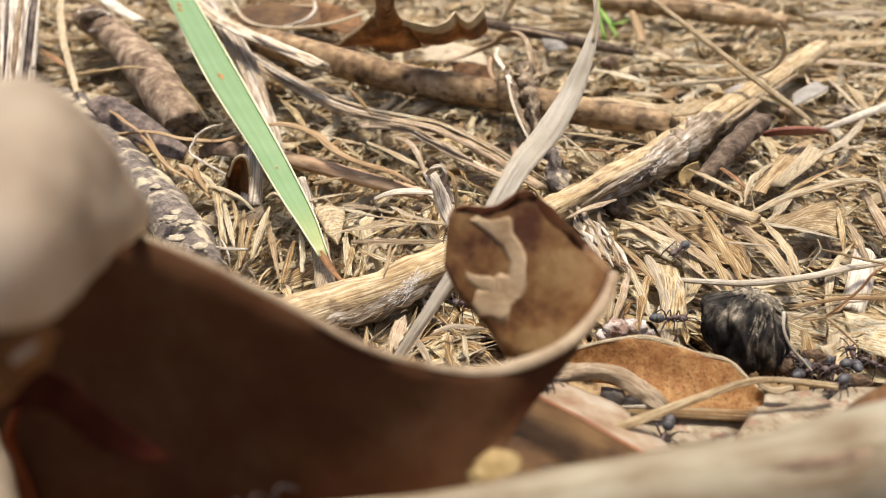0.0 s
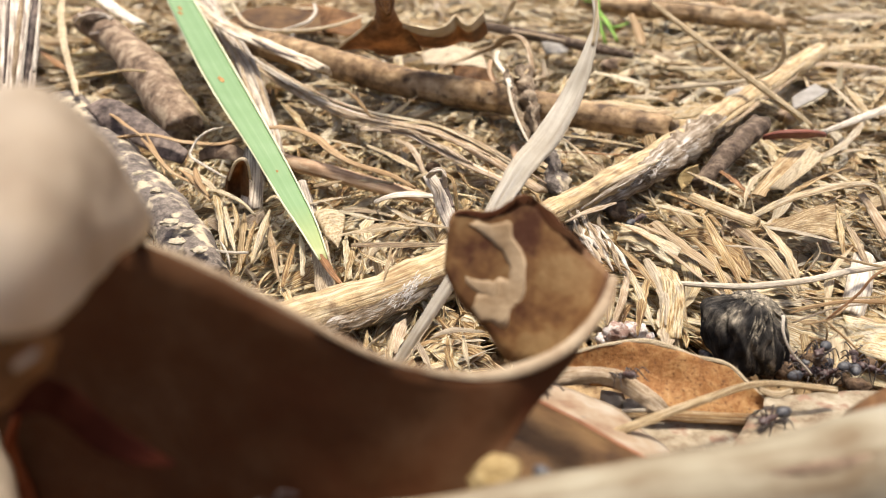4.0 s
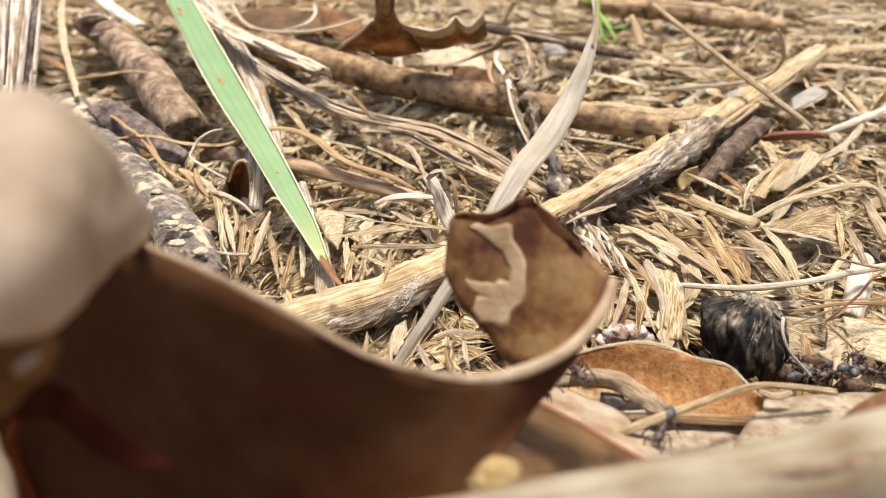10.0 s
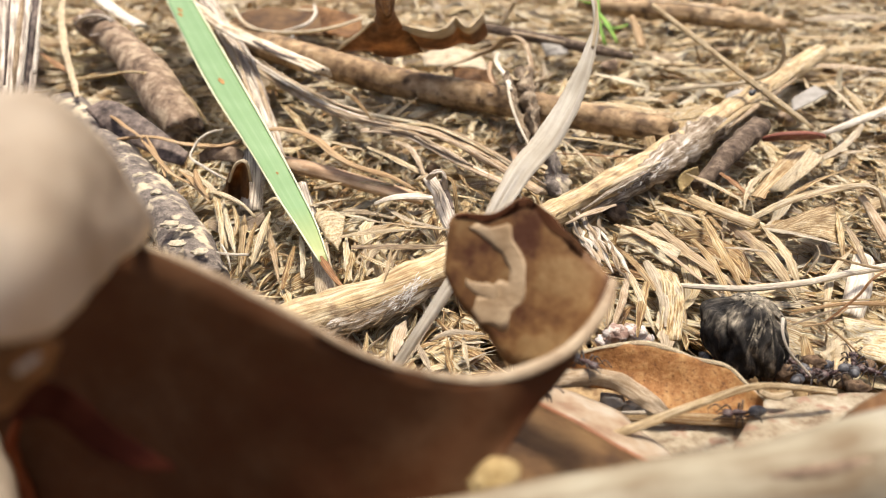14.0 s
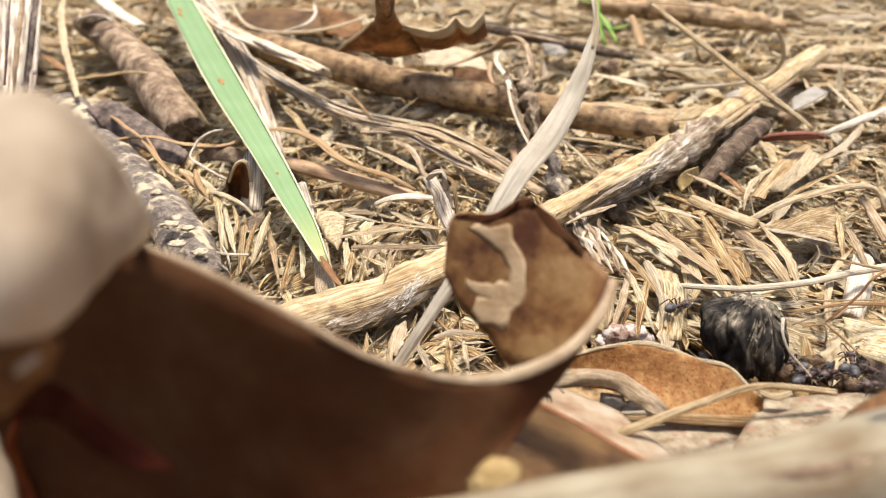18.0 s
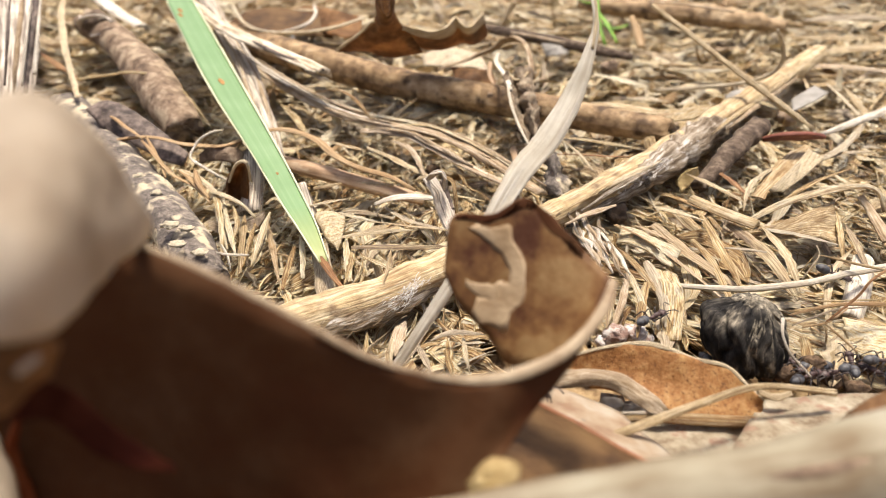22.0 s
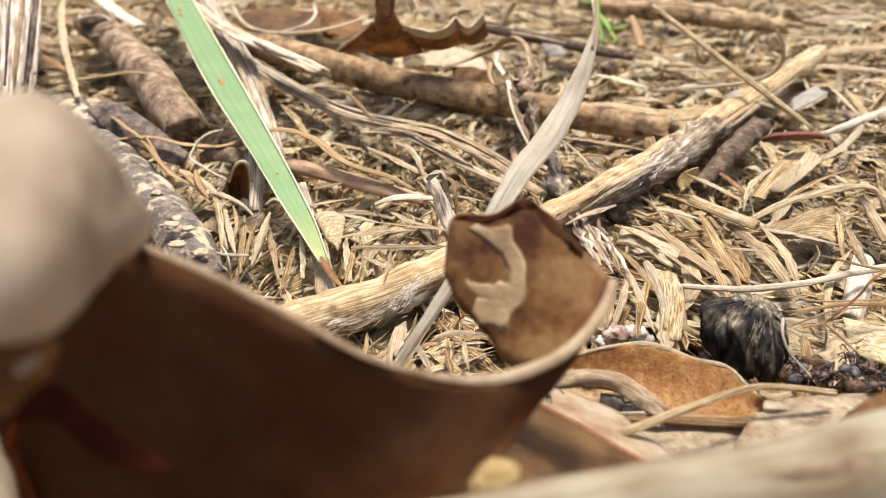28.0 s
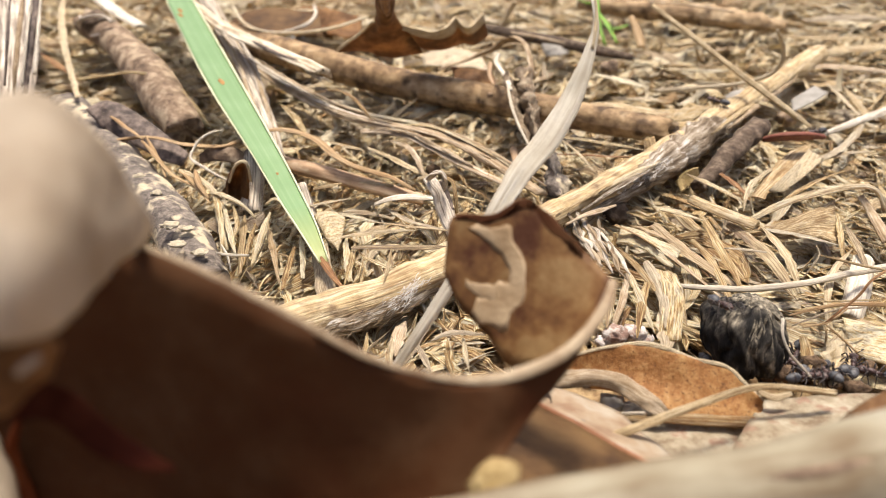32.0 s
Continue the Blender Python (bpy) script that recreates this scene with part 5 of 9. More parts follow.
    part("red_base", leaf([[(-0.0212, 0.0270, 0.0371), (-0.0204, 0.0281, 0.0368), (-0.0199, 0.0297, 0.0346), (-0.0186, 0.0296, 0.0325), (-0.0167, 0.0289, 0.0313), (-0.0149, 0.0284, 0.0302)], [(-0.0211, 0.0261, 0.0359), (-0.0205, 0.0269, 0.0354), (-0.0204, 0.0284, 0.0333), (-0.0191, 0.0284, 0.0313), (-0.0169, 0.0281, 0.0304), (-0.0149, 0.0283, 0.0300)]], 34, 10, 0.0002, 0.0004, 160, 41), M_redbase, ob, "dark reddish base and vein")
    # pale underside of a fold right before the lens
    a = [(-0.0228, 0.0325, 0.0499), (-0.0207, 0.0327, 0.0502), (-0.0192, 0.0330, 0.0503), (-0.0183, 0.0334, 0.0496), (-0.0176, 0.0341, 0.0483), (-0.0172, 0.0350, 0.0464), (-0.0171, 0.0361, 0.0440), (-0.0172, 0.0373, 0.0410), (-0.0186, 0.0388, 0.0383)]
    b = [(-0.0204, 0.0276, 0.0487), (-0.0186, 0.0276, 0.0487), (-0.0175, 0.0281, 0.0485), (-0.0170, 0.0288, 0.0479), (-0.0167, 0.0299, 0.0468), (-0.0167, 0.0313, 0.0452), (-0.0169, 0.0330, 0.0432), (-0.0175, 0.0354, 0.0409), (-0.0187, 0.0386, 0.0384)]
    c = [(-0.0191, 0.0240, 0.0467), (-0.0173, 0.0240, 0.0467), (-0.0166, 0.0244, 0.0465), (-0.0163, 0.0255, 0.0459), (-0.0164, 0.0271, 0.0450), (-0.0167, 0.0292, 0.0438), (-0.0172, 0.0318, 0.0423), (-0.0177, 0.0349, 0.0405), (-0.0188, 0.0385, 0.0384)]
    d = [(-0.0191, 0.0222, 0.0439), (-0.0176, 0.0227, 0.0437), (-0.0171, 0.0236, 0.0432), (-0.0170, 0.0249, 0.0425), (-0.0173, 0.0270, 0.0418), (-0.0176, 0.0294, 0.0412), (-0.0180, 0.0323, 0.0406), (-0.0185, 0.0355, 0.0397), (-0.0189, 0.0385, 0.0384)]
    part("folded_base", leaf([a, b, c, d], 44, 26, 0.0004, 0.0004, 150, 8), M_leafpale, ob, "pale grey-beige folded underside")
    part("torn_base", leaf([[(-0.0204, 0.0246, 0.0421), (-0.0189, 0.0249, 0.0420), (-0.0180, 0.0255, 0.0416), (-0.0178, 0.0263, 0.0410), (-0.0188, 0.0280, 0.0390)], [(-0.0210, 0.0248, 0.0405), (-0.0195, 0.0250, 0.0402), (-0.0187, 0.0254, 0.0399), (-0.0184, 0.0260, 0.0396), (-0.0194, 0.0280, 0.0381)], [(-0.0220, 0.0248, 0.0376), (-0.0205, 0.0250, 0.0376), (-0.0199, 0.0255, 0.0377), (-0.0195, 0.0263, 0.0381), (-0.0200, 0.0281, 0.0372)]], 22, 10, 0.0003, 0.0004, 200, 9), M_leafbrown, ob, "brown torn base under the fold")
    # highlight below the fold, put in as a small pale strip
    part("bright_chip", strip([(-0.0184, 0.0242, 0.0408), (-0.0178, 0.0242, 0.0412), (-0.0175, 0.0247, 0.0413)], [0.00024, 0.00048, 0.00025], 12, 0.3, 0.0002, 20), M_leafpale, ob, "small pale strip that imitates a highlight")
    thing("dry_leaf", leaf([[(-0.0362, 0.0356, 0.0265), (-0.0304, 0.0352, 0.0259), (-0.0295, 0.0346, 0.0249), (-0.0280, 0.0328, 0.0240), (-0.0265, 0.0305, 0.0222)], [(-0.0317, 0.0278, 0.0272), (-0.0272, 0.0278, 0.0272), (-0.0253, 0.0266, 0.0272), (-0.0240, 0.0255, 0.0273), (-0.0231, 0.0250, 0.0265)]], 20, 8, 0.0004, 0.0005, 110, 3), M_leafpale,
          "pale dead leaf beneath the curled leaf", "leaf")


def make_leaves():
    # rust-flecked curled leaf beside the black pod
    rim = [(0.0107, 0.0639, 0.0052), (0.0141, 0.0657, 0.0062), (0.0182, 0.0669, 0.0068), (0.0229, 0.0676, 0.0070), (0.0260, 0.0667, 0.0070), (0.0290, 0.0654, 0.0065), (0.0325, 0.0647, 0.0060), (0.0344, 0.0628, 0.0050), (0.0360, 0.0612, 0.0040)]
    mid = [(0.0111, 0.0639, 0.0046), (0.0148, 0.0648, 0.0046), (0.0188, 0.0654, 0.0045), (0.0227, 0.0650, 0.0044), (0.0257, 0.0638, 0.0042), (0.0287, 0.0626, 0.0040), (0.0318, 0.0621, 0.0036), (0.0342, 0.0614, 0.0033), (0.0359, 0.0608, 0.0030)]
    low = [(0.0114, 0.0635, 0.0044), (0.0153, 0.0635, 0.0044), (0.0191, 0.0632, 0.0040), (0.0222, 0.0621, 0.0036), (0.0245, 0.0607, 0.0032), (0.0272, 0.0599, 0.0027), (0.0303, 0.0596, 0.0024), (0.0331, 0.0596, 0.0024), (0.0350, 0.0598, 0.0026)]
    ob = thing("curled_brown_leaf", leaf([rim, mid, low], 40, 12, 0.0004, 0.0004, 160, 5), M_leafrust,
               "curled rust-flecked brown dead leaf with a pale rim", "leaf")
    part("rim", rod(rim, [0.00015, 0.0002, 0.00022, 0.00024, 0.00034, 0.0003, 0.00025, 0.00022, 0.0002], 60, 8, 0.9, 0.3), M_pale, ob, "pale turned rim")
    part("fold", leaf([[(0.0102, 0.0625, 0.0060), (0.0138, 0.0635, 0.0064), (0.0177, 0.0637, 0.0064), (0.0208, 0.0630, 0.0060), (0.0231, 0.0615, 0.0050), (0.0251, 0.0597, 0.0040)], [(0.0101, 0.0614, 0.0056), (0.0137, 0.0625, 0.0060), (0.0176, 0.0629, 0.0060), (0.0203, 0.0620, 0.0054), (0.0225, 0.0607, 0.0046), (0.0245, 0.0593, 0.0037)], [(0.0104, 0.0614, 0.0048), (0.0140, 0.0621, 0.0050), (0.0176, 0.0625, 0.0050), (0.0199, 0.0616, 0.0046), (0.0218, 0.0603, 0.0040), (0.0240, 0.0590, 0.0034)]], 24, 10, 0.0003, 0.0007, 400, 7), M_grey, ob, "grey-brown rolled lower fold")
    # pinkish leaf with the orange edge and a side coloured dark for shade
    edge = [(0.0071, 0.0578, 0.0091), (0.0087, 0.0560, 0.0092), (0.0125, 0.0523, 0.0098), (0.0157, 0.0490, 0.0102), (0.0185, 0.0459, 0.0109), (0.0215, 0.0427, 0.0115)]
    far = [(0.0088, 0.0592, 0.0077), (0.0123, 0.0598, 0.0067), (0.0163, 0.0592, 0.0057), (0.0191, 0.0577, 0.0053), (0.0207, 0.0543, 0.0055), (0.0241, 0.0497, 0.0056)]
    ob = thing("pinkish_leaf", leaf([edge, far], 26, 10, 0.0005, 0.0003, 140, 9), M_leafpink,
               "pinkish grey dead leaf with an orange edge", "leaf")
    part("edge", rod(edge, [0.00015, 0.0003, 0.0003, 0.0003, 0.00028, 0.0002], 26, 8, 1, 0.2), M_leafedge, ob, "orange rounded edge")
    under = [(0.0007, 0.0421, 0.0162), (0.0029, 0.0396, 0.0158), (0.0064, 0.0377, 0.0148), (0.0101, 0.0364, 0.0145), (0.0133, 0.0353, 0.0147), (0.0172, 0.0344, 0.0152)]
    part("shaded_side", leaf([[tuple(np.array(p) - (0, 0, 0.0003)) for p in edge], under], 26, 10, 0.0005, 0.0004, 120, 10), M_leafolive, ob, "turned-down side, its shade put into an olive brown colour")
    # flat tan leaves
    ob = thing("tan_leaf", leaf([[(0.0370, 0.0632, 0.0024), (0.0402, 0.0632, 0.0026), (0.0442, 0.0634, 0.0026), (0.0487, 0.0634, 0.0026), (0.0563, 0.0641, 0.0026)], [(0.0334, 0.0584, 0.0034), (0.0374, 0.0584, 0.0036), (0.0417, 0.0584, 0.0036), (0.0469, 0.0588, 0.0034), (0.0543, 0.0588, 0.0034)], [(0.0300, 0.0538, 0.0042), (0.0341, 0.0524, 0.0050), (0.0382, 0.0506, 0.0060), (0.0432, 0.0506, 0.0060), (0.0505, 0.0508, 0.0060)]], 24, 12, 0.0004, 0.0005, 150, 12), M_leaftan,
               "flat tan dead leaf with a ragged edge", "leaf")
    ob = thing("tan_leaf", leaf([[(0.0193, 0.0610, 0.0014), (0.0236, 0.0614, 0.0012), (0.0286, 0.0606, 0.0012), (0.0351, 0.0608, 0.0010)], [(0.0182, 0.0572, 0.0020), (0.0232, 0.0573, 0.0018), (0.0280, 0.0570, 0.0018), (0.0334, 0.0564, 0.0016)], [(0.0184, 0.0526, 0.0030), (0.0229, 0.0520, 0.0030), (0.0280, 0.0516, 0.0030), (0.0319, 0.0513, 0.0030)]], 24, 12, 0.0004, 0.0005, 150, 14), M_leaftan,
               "flat tan dead leaf with brown blotches", "leaf")
    thing("brown_leaf", leaf([[(0.0326, 0.0444, 0.0161), (0.0345, 0.0454, 0.0176), (0.0375, 0.0470, 0.0183), (0.0420, 0.0488, 0.0194)], [(0.0320, 0.0424, 0.0166), (0.0341, 0.0431, 0.0177), (0.0364, 0.0437, 0.0187), (0.0405, 0.0453, 0.0194)]], 20, 8, 0.0005, 0.0003, 150, 15), M_leafbrown,
          "reddish brown dead leaf edge lying by the pale stick", "leaf")
    # straws on the leaves
    thing("bent_straw", strip([(0.0162, 0.0514, 0.0084), (0.0206, 0.0533, 0.0085), (0.0266, 0.0561, 0.0084), (0.0322, 0.0588, 0.0079), (0.0365, 0.0600, 0.0071), (0.0431, 0.0604, 0.0058)], [0.0010, 0.0011, 0.0009, 0.0008, 0.0008, 0.0010], 50, 0.5, 0.0003, 10, rag=0.12), M_pale,
          "bent pale straw lying over the dead leaves", "straw")
    thing("short_straw", rod([(0.0203, 0.0600, 0.0026), (0.0261, 0.0596, 0.0028), (0.0344, 0.0590, 0.0028)], [0.0004, 0.0007, 0.0008], 16, 10, 0.8, 0.1, 0.2, 42), M_straw,
          "short straw under the bent straw", "straw")
    thing("thin_white_straw", strip([(0.0199, 0.0602, 0.0030), (0.0230, 0.0601, 0.0032), (0.0264, 0.0598, 0.0034)], [0.0003, 0.0005, 0.0004], 10, 0.3, 0.0002, 0), M_white,
          "thin white sliver of straw", "straw")
    thing("seed_husk", strip([(0.0352, 0.0614, 0.0050), (0.0369, 0.0609, 0.0046), (0.0389, 0.0612, 0.0050)], [0.0005, 0.0011, 0.0004], 14, 0.6, 0.0003, 20), M_pale,
          "pale crescent seed husk", "husk")
    # dark leaf far left
    thing("purple_leaf", leaf([[(-0.0688, 0.1344, 0.0100), (-0.0648, 0.1352, 0.0115), (-0.0598, 0.1341, 0.0100), (-0.0523, 0.1287, 0.0075), (-0.0469, 0.1246, 0.0050)], [(-0.0656, 0.1315, 0.0085), (-0.0616, 0.1306, 0.0090), (-0.0568, 0.1285, 0.0078), (-0.0511, 0.1249, 0.0060), (-0.0471, 0.1230, 0.0044)], [(-0.0641, 0.1304, 0.0070), (-0.0605, 0.1279, 0.0065), (-0.0559, 0.1258, 0.0056), (-0.0512, 0.1230, 0.0046), (-0.0478, 0.1227, 0.0036)]], 26, 10, 0.0004, 0.0004, 150, 16), M_purple,
          "dark slate-brown dead leaf", "leaf")
    ob = thing("rolled_leaf", leaf([[(-0.0369, 0.1115, 0.0030), (-0.0365, 0.1126, 0.0060), (-0.0344, 0.1108, 0.0095), (-0.0326, 0.1089, 0.0110)], [(-0.0359, 0.1126, 0.0020), (-0.0357, 0.1150, 0.0045), (-0.0342, 0.1137, 0.0075), (-0.0326, 0.1106, 0.0098)], [(-0.0331, 0.1111, 0.0030), (-0.0322, 0.1100, 0.0070), (-0.0312, 0.1074, 0.0105), (-0.0318, 0.1076, 0.0115)]], 20, 14, 0.0004, 0.0003, 150, 37), M_leafbrown,
               "brown dead leaf rolled into a tube", "leaf")
    part("edge", strip([(-0.0357, 0.1103, 0.0066), (-0.0340, 0.1093, 0.0099), (-0.0323, 0.1080, 0.0114), (-0.0313, 0.1072, 0.0112), (-0.0317, 0.1090, 0.0075)], [0.00038, 0.00046, 0.00054, 0.00045, 0.00037], 20, 0.3, 0.0003, 30), M_pale, ob, "pale lip")
    thing("bark_chip", leaf([[(-0.0442, 0.1224, 0.0060), (-0.0419, 0.1225, 0.0075), (-0.0381, 0.1225, 0.0075), (-0.0356, 0.1224, 0.0060)], [(-0.0441, 0.1225, 0.0045), (-0.0411, 0.1211, 0.0055), (-0.0381, 0.1206, 0.0055), (-0.0367, 0.1208, 0.0045)]], 18, 10, 0.0005, 0.0007, 260, 38), M_darkbark, "grey-brown chip of bark in the litter", "bark")
    for a, b in (([(-0.0542, 0.1228, 0.0085), (-0.0502, 0.1174, 0.0085), (-0.0463, 0.1127, 0.0070), (-0.0416, 0.1104, 0.0055)], 0.0011), ([(-0.0536, 0.1236, 0.0090), (-0.0491, 0.1162, 0.0080), (-0.0467, 0.1116, 0.0068)], 0.0008), ([(-0.0626, 0.1311, 0.0098), (-0.0579, 0.1264, 0.0095), (-0.0540, 0.1228, 0.0088)], 0.0012), ([(-0.0453, 0.1146, 0.0064), (-0.0415, 0.1105, 0.0060), (-0.0381, 0.1063, 0.0045)], 0.0012), ([(-0.0419, 0.1128, 0.0075), (-0.0405, 0.1095, 0.0065), (-0.0385, 0.1073, 0.0050)], 0.0014)):
        thing("straw", strip(a, [b * 0.4, b, b, b * 0.3], 18, 0.4, 0.0002, 20, 30, ruffle=0.2, rag=0.15), M_orange, "thin bent brown straw hanging over the lichen branch", "straw", "brown straws by the branch")
    for a, b in (([(-0.0382, 0.1074, 0.0060), (-0.0350, 0.1049, 0.0068), (-0.0321, 0.1030, 0.0065), (-0.0297, 0.1016, 0.0045)], 0.0022), ([(-0.0365, 0.1035, 0.0050), (-0.0342, 0.0985, 0.0048), (-0.0321, 0.0931, 0.0040)], 0.0014), ([(-0.0335, 0.1035, 0.0060), (-0.0319, 0.0990, 0.0050), (-0.0320, 0.0947, 0.0040)], 0.0015), ([(-0.0291, 0.0990, 0.0050), (-0.0290, 0.0939, 0.0045), (-0.0290, 0.0893, 0.0035)], 0.0014), ([(-0.0268, 0.0999, 0.0065), (-0.0272, 0.0947, 0.0055), (-0.0277, 0.0891, 0.0036)], 0.0020), ([(-0.0278, 0.1017, 0.0070), (-0.0264, 0.1023, 0.0075), (-0.0246, 0.1013, 0.0070)], 0.0012)):
        thing("straw", strip(a, [b * 0.2, b * 0.55, b * 0.5, b * 0.2], 18, 0.4, 0.0002, 10, 25, ruffle=0.25, rag=0.2), M_straw, "bent golden straw at the foot of the lichen branch", "straw", "straws by the branch")
    thing("crossed_straw", strip([(-0.0323, 0.0890, 0.0060), (-0.0303, 0.0873, 0.0068), (-0.0276, 0.0884, 0.0060)], [0.00024, 0.00040, 0.00024], 14, 0.4, 0.0002, 10), M_white, "thin white straw by the curled leaf", "straw")
    thing("crossed_straw", strip([(-0.0322, 0.0912, 0.0060), (-0.0302, 0.0872, 0.0066), (-0.0297, 0.0859, 0.0050)], [0.00025, 0.00040, 0.00024], 14, 0.4, 0.0002, 10), M_white, "thin white straw by the curled leaf", "straw")
    # dry leaf standing at the back
    ob = thing("standing_leaf", leaf([[(-0.0122, 0.1416, 0.0300), (-0.0128, 0.1481, 0.0255), (-0.0149, 0.1524, 0.0215), (-0.0188, 0.1578, 0.0172), (-0.0235, 0.1636, 0.0125)], [(-0.0110, 0.1372, 0.0310), (-0.0114, 0.1432, 0.0265), (-0.0126, 0.1480, 0.0220), (-0.0148, 0.1551, 0.0170), (-0.0172, 0.1637, 0.0130)], [(-0.0102, 0.1372, 0.0310), (-0.0105, 0.1424, 0.0265), (-0.0107, 0.1490, 0.0215), (-0.0109, 0.1569, 0.0160), (-0.0113, 0.1611, 0.0120)], [(-0.0097, 0.1416, 0.0300), (-0.0096, 0.1472, 0.0255), (-0.0083, 0.1518, 0.0212), (-0.0063, 0.1583, 0.0168), (-0.0045, 0.1620, 0.0125)]], 30, 18, 0.0005, 0.0009, 90, 17), M_leafbrown,
               "brown dead leaf standing on edge at the back", "leaf")
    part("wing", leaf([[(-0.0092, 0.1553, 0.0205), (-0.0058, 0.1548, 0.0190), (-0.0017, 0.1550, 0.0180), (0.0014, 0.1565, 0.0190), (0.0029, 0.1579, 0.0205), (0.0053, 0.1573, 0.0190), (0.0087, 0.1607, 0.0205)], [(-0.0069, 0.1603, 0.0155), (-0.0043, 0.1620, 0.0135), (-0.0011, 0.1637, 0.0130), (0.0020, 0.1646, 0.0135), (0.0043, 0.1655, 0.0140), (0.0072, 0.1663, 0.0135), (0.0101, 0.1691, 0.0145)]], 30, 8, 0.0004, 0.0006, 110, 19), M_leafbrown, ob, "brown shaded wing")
    # sunlight on the leaf's edges is put in as pale straw-coloured strips
    part("lit_edge", leaf([[(-0.0093, 0.1533, 0.0215), (-0.0057, 0.1527, 0.0205), (-0.0022, 0.1538, 0.0195), (0.0005, 0.1536, 0.0205), (0.0026, 0.1567, 0.0220), (0.0052, 0.1544, 0.0205), (0.0086, 0.1594, 0.0220)], [(-0.0084, 0.1526, 0.0203), (-0.0052, 0.1537, 0.0186), (-0.0014, 0.1544, 0.0178), (0.0017, 0.1561, 0.0184), (0.0031, 0.1570, 0.0198), (0.0055, 0.1562, 0.0186), (0.0090, 0.1606, 0.0198)]], 30, 6, 0.0004, 0.0004, 150, 18), M_pale, ob, "wavy edge coloured pale as if sunlit")
    part("lit_edge", strip([(-0.0139, 0.1503, 0.0225), (-0.0169, 0.1541, 0.0192), (-0.0205, 0.1577, 0.0160), (-0.0233, 0.1613, 0.0132)], [0.00046, 0.00118, 0.00121, 0.00062], 18, 0.3, 0.0003, 30, rag=0.1), M_pale, ob, "left edge coloured pale as if sunlit")
    part("stem", rod([(-0.0107, 0.1427, 0.0262), (-0.0104, 0.1355, 0.0300), (-0.0099, 0.1277, 0.0335)], [0.0008, 0.0009, 0.0009], 10, 8), M_rust, ob, "reddish leaf stalk")
    thing("dead_leaf", leaf([[(-0.0466, 0.2218, 0.0060), (-0.0397, 0.2216, 0.0080), (-0.0294, 0.2124, 0.0090), (-0.0225, 0.2070, 0.0085)], [(-0.0354, 0.2073, 0.0050), (-0.0303, 0.1993, 0.0060), (-0.0258, 0.1961, 0.0060), (-0.0219, 0.1993, 0.0060)]], 16, 10, 0.0004, 0.0007, 120, 39), M_leafbrown, "brown crumpled dead leaf far back", "leaf")
    thing("arched_straw", strip([(-0.0572, 0.2052, 0.0120), (-0.0522, 0.1956, 0.0100), (-0.0457, 0.1907, 0.0090), (-0.0354, 0.1902, 0.0090), (-0.0269, 0.1923, 0.0100), (-0.0201, 0.1985, 0.0110)], [0.00123, 0.00148, 0.00175, 0.00174, 0.00146, 0.00090], 34, 0.4, 0.0003, 30, rag=0.1), M_straw, "long bowed straw far back", "straw")
    thing("white_root", rod([(-0.0352, 0.2064, 0.0120), (-0.0342, 0.2008, 0.0110), (-0.0354, 0.1956, 0.0100), (-0.0393, 0.1957, 0.0085), (-0.0428, 0.1990, 0.0070)], [0.0003, 0.0005, 0.0005, 0.0004, 0.0003], 24, 8, 1, 0.3, 0, 44, 600), M_white, "thin white curling root far back", "root")
    thing("white_root", rod([(-0.0372, 0.1841, 0.0100), (-0.0389, 0.1832, 0.0080), (-0.0396, 0.1832, 0.0060)], [0.0004, 0.0007, 0.0005], 16, 8, 1, 0.4, 0, 45, 600), M_paper, "short whitish root far back", "root")
    thing("brown_leaf", leaf([[(-0.0636, 0.2060, 0.0040), (-0.0572, 0.2147, 0.0080), (-0.0462, 0.2171, 0.0090), (-0.0343, 0.2124, 0.0070)], [(-0.0575, 0.1937, 0.0030), (-0.0515, 0.2014, 0.0050), (-0.0409, 0.2025, 0.0050), (-0.0301, 0.2027, 0.0040)]], 20, 8, 0.0004, 0.0009, 90, 20), M_leafolive,
          "dark brown dead leaf far back", "leaf")
    # curly ribbon leaf in the middle distance
    ob = thing("ribbon_leaf", leaf([[(0.0120, 0.1437, 0.0140), (0.0128, 0.1374, 0.0125), (0.0131, 0.1309, 0.0110), (0.0142, 0.1276, 0.0090), (0.0157, 0.1247, 0.0070)], [(0.0145, 0.1483, 0.0115), (0.0149, 0.1413, 0.0105), (0.0155, 0.1351, 0.0090), (0.0163, 0.1309, 0.0075), (0.0171, 0.1270, 0.0055)], [(0.0159, 0.1473, 0.0135), (0.0161, 0.1374, 0.0125), (0.0161, 0.1296, 0.0115), (0.0168, 0.1264, 0.0095), (0.0176, 0.1238, 0.0065)], [(0.0184, 0.1509, 0.0135), (0.0180, 0.1416, 0.0110), (0.0182, 0.1348, 0.0095), (0.0185, 0.1300, 0.0080), (0.0189, 0.1256, 0.0050)]], 40, 18, 0.0003, 0.0016, 330, 31), M_ribbon,
               "dry grey-brown ribbon of leaf arching and curling", "leaf")
    part("arched_end", strip([(-0.0011, 0.1692, 0.0060), (0.0061, 0.1714, 0.0080), (0.0115, 0.1695, 0.0110), (0.0140, 0.1676, 0.0135), (0.0161, 0.1645, 0.0148), (0.0178, 0.1600, 0.0146), (0.0184, 0.1547, 0.0135), (0.0184, 0.1486, 0.0115)], [0.00080, 0.00120, 0.00157, 0.00167, 0.00177, 0.00185, 0.00192, 0.00187], 40, 0.5, 0.0003, 20, 40, ruffle=0.2, rag=0.12), M_grey, ob, "pale arched end")
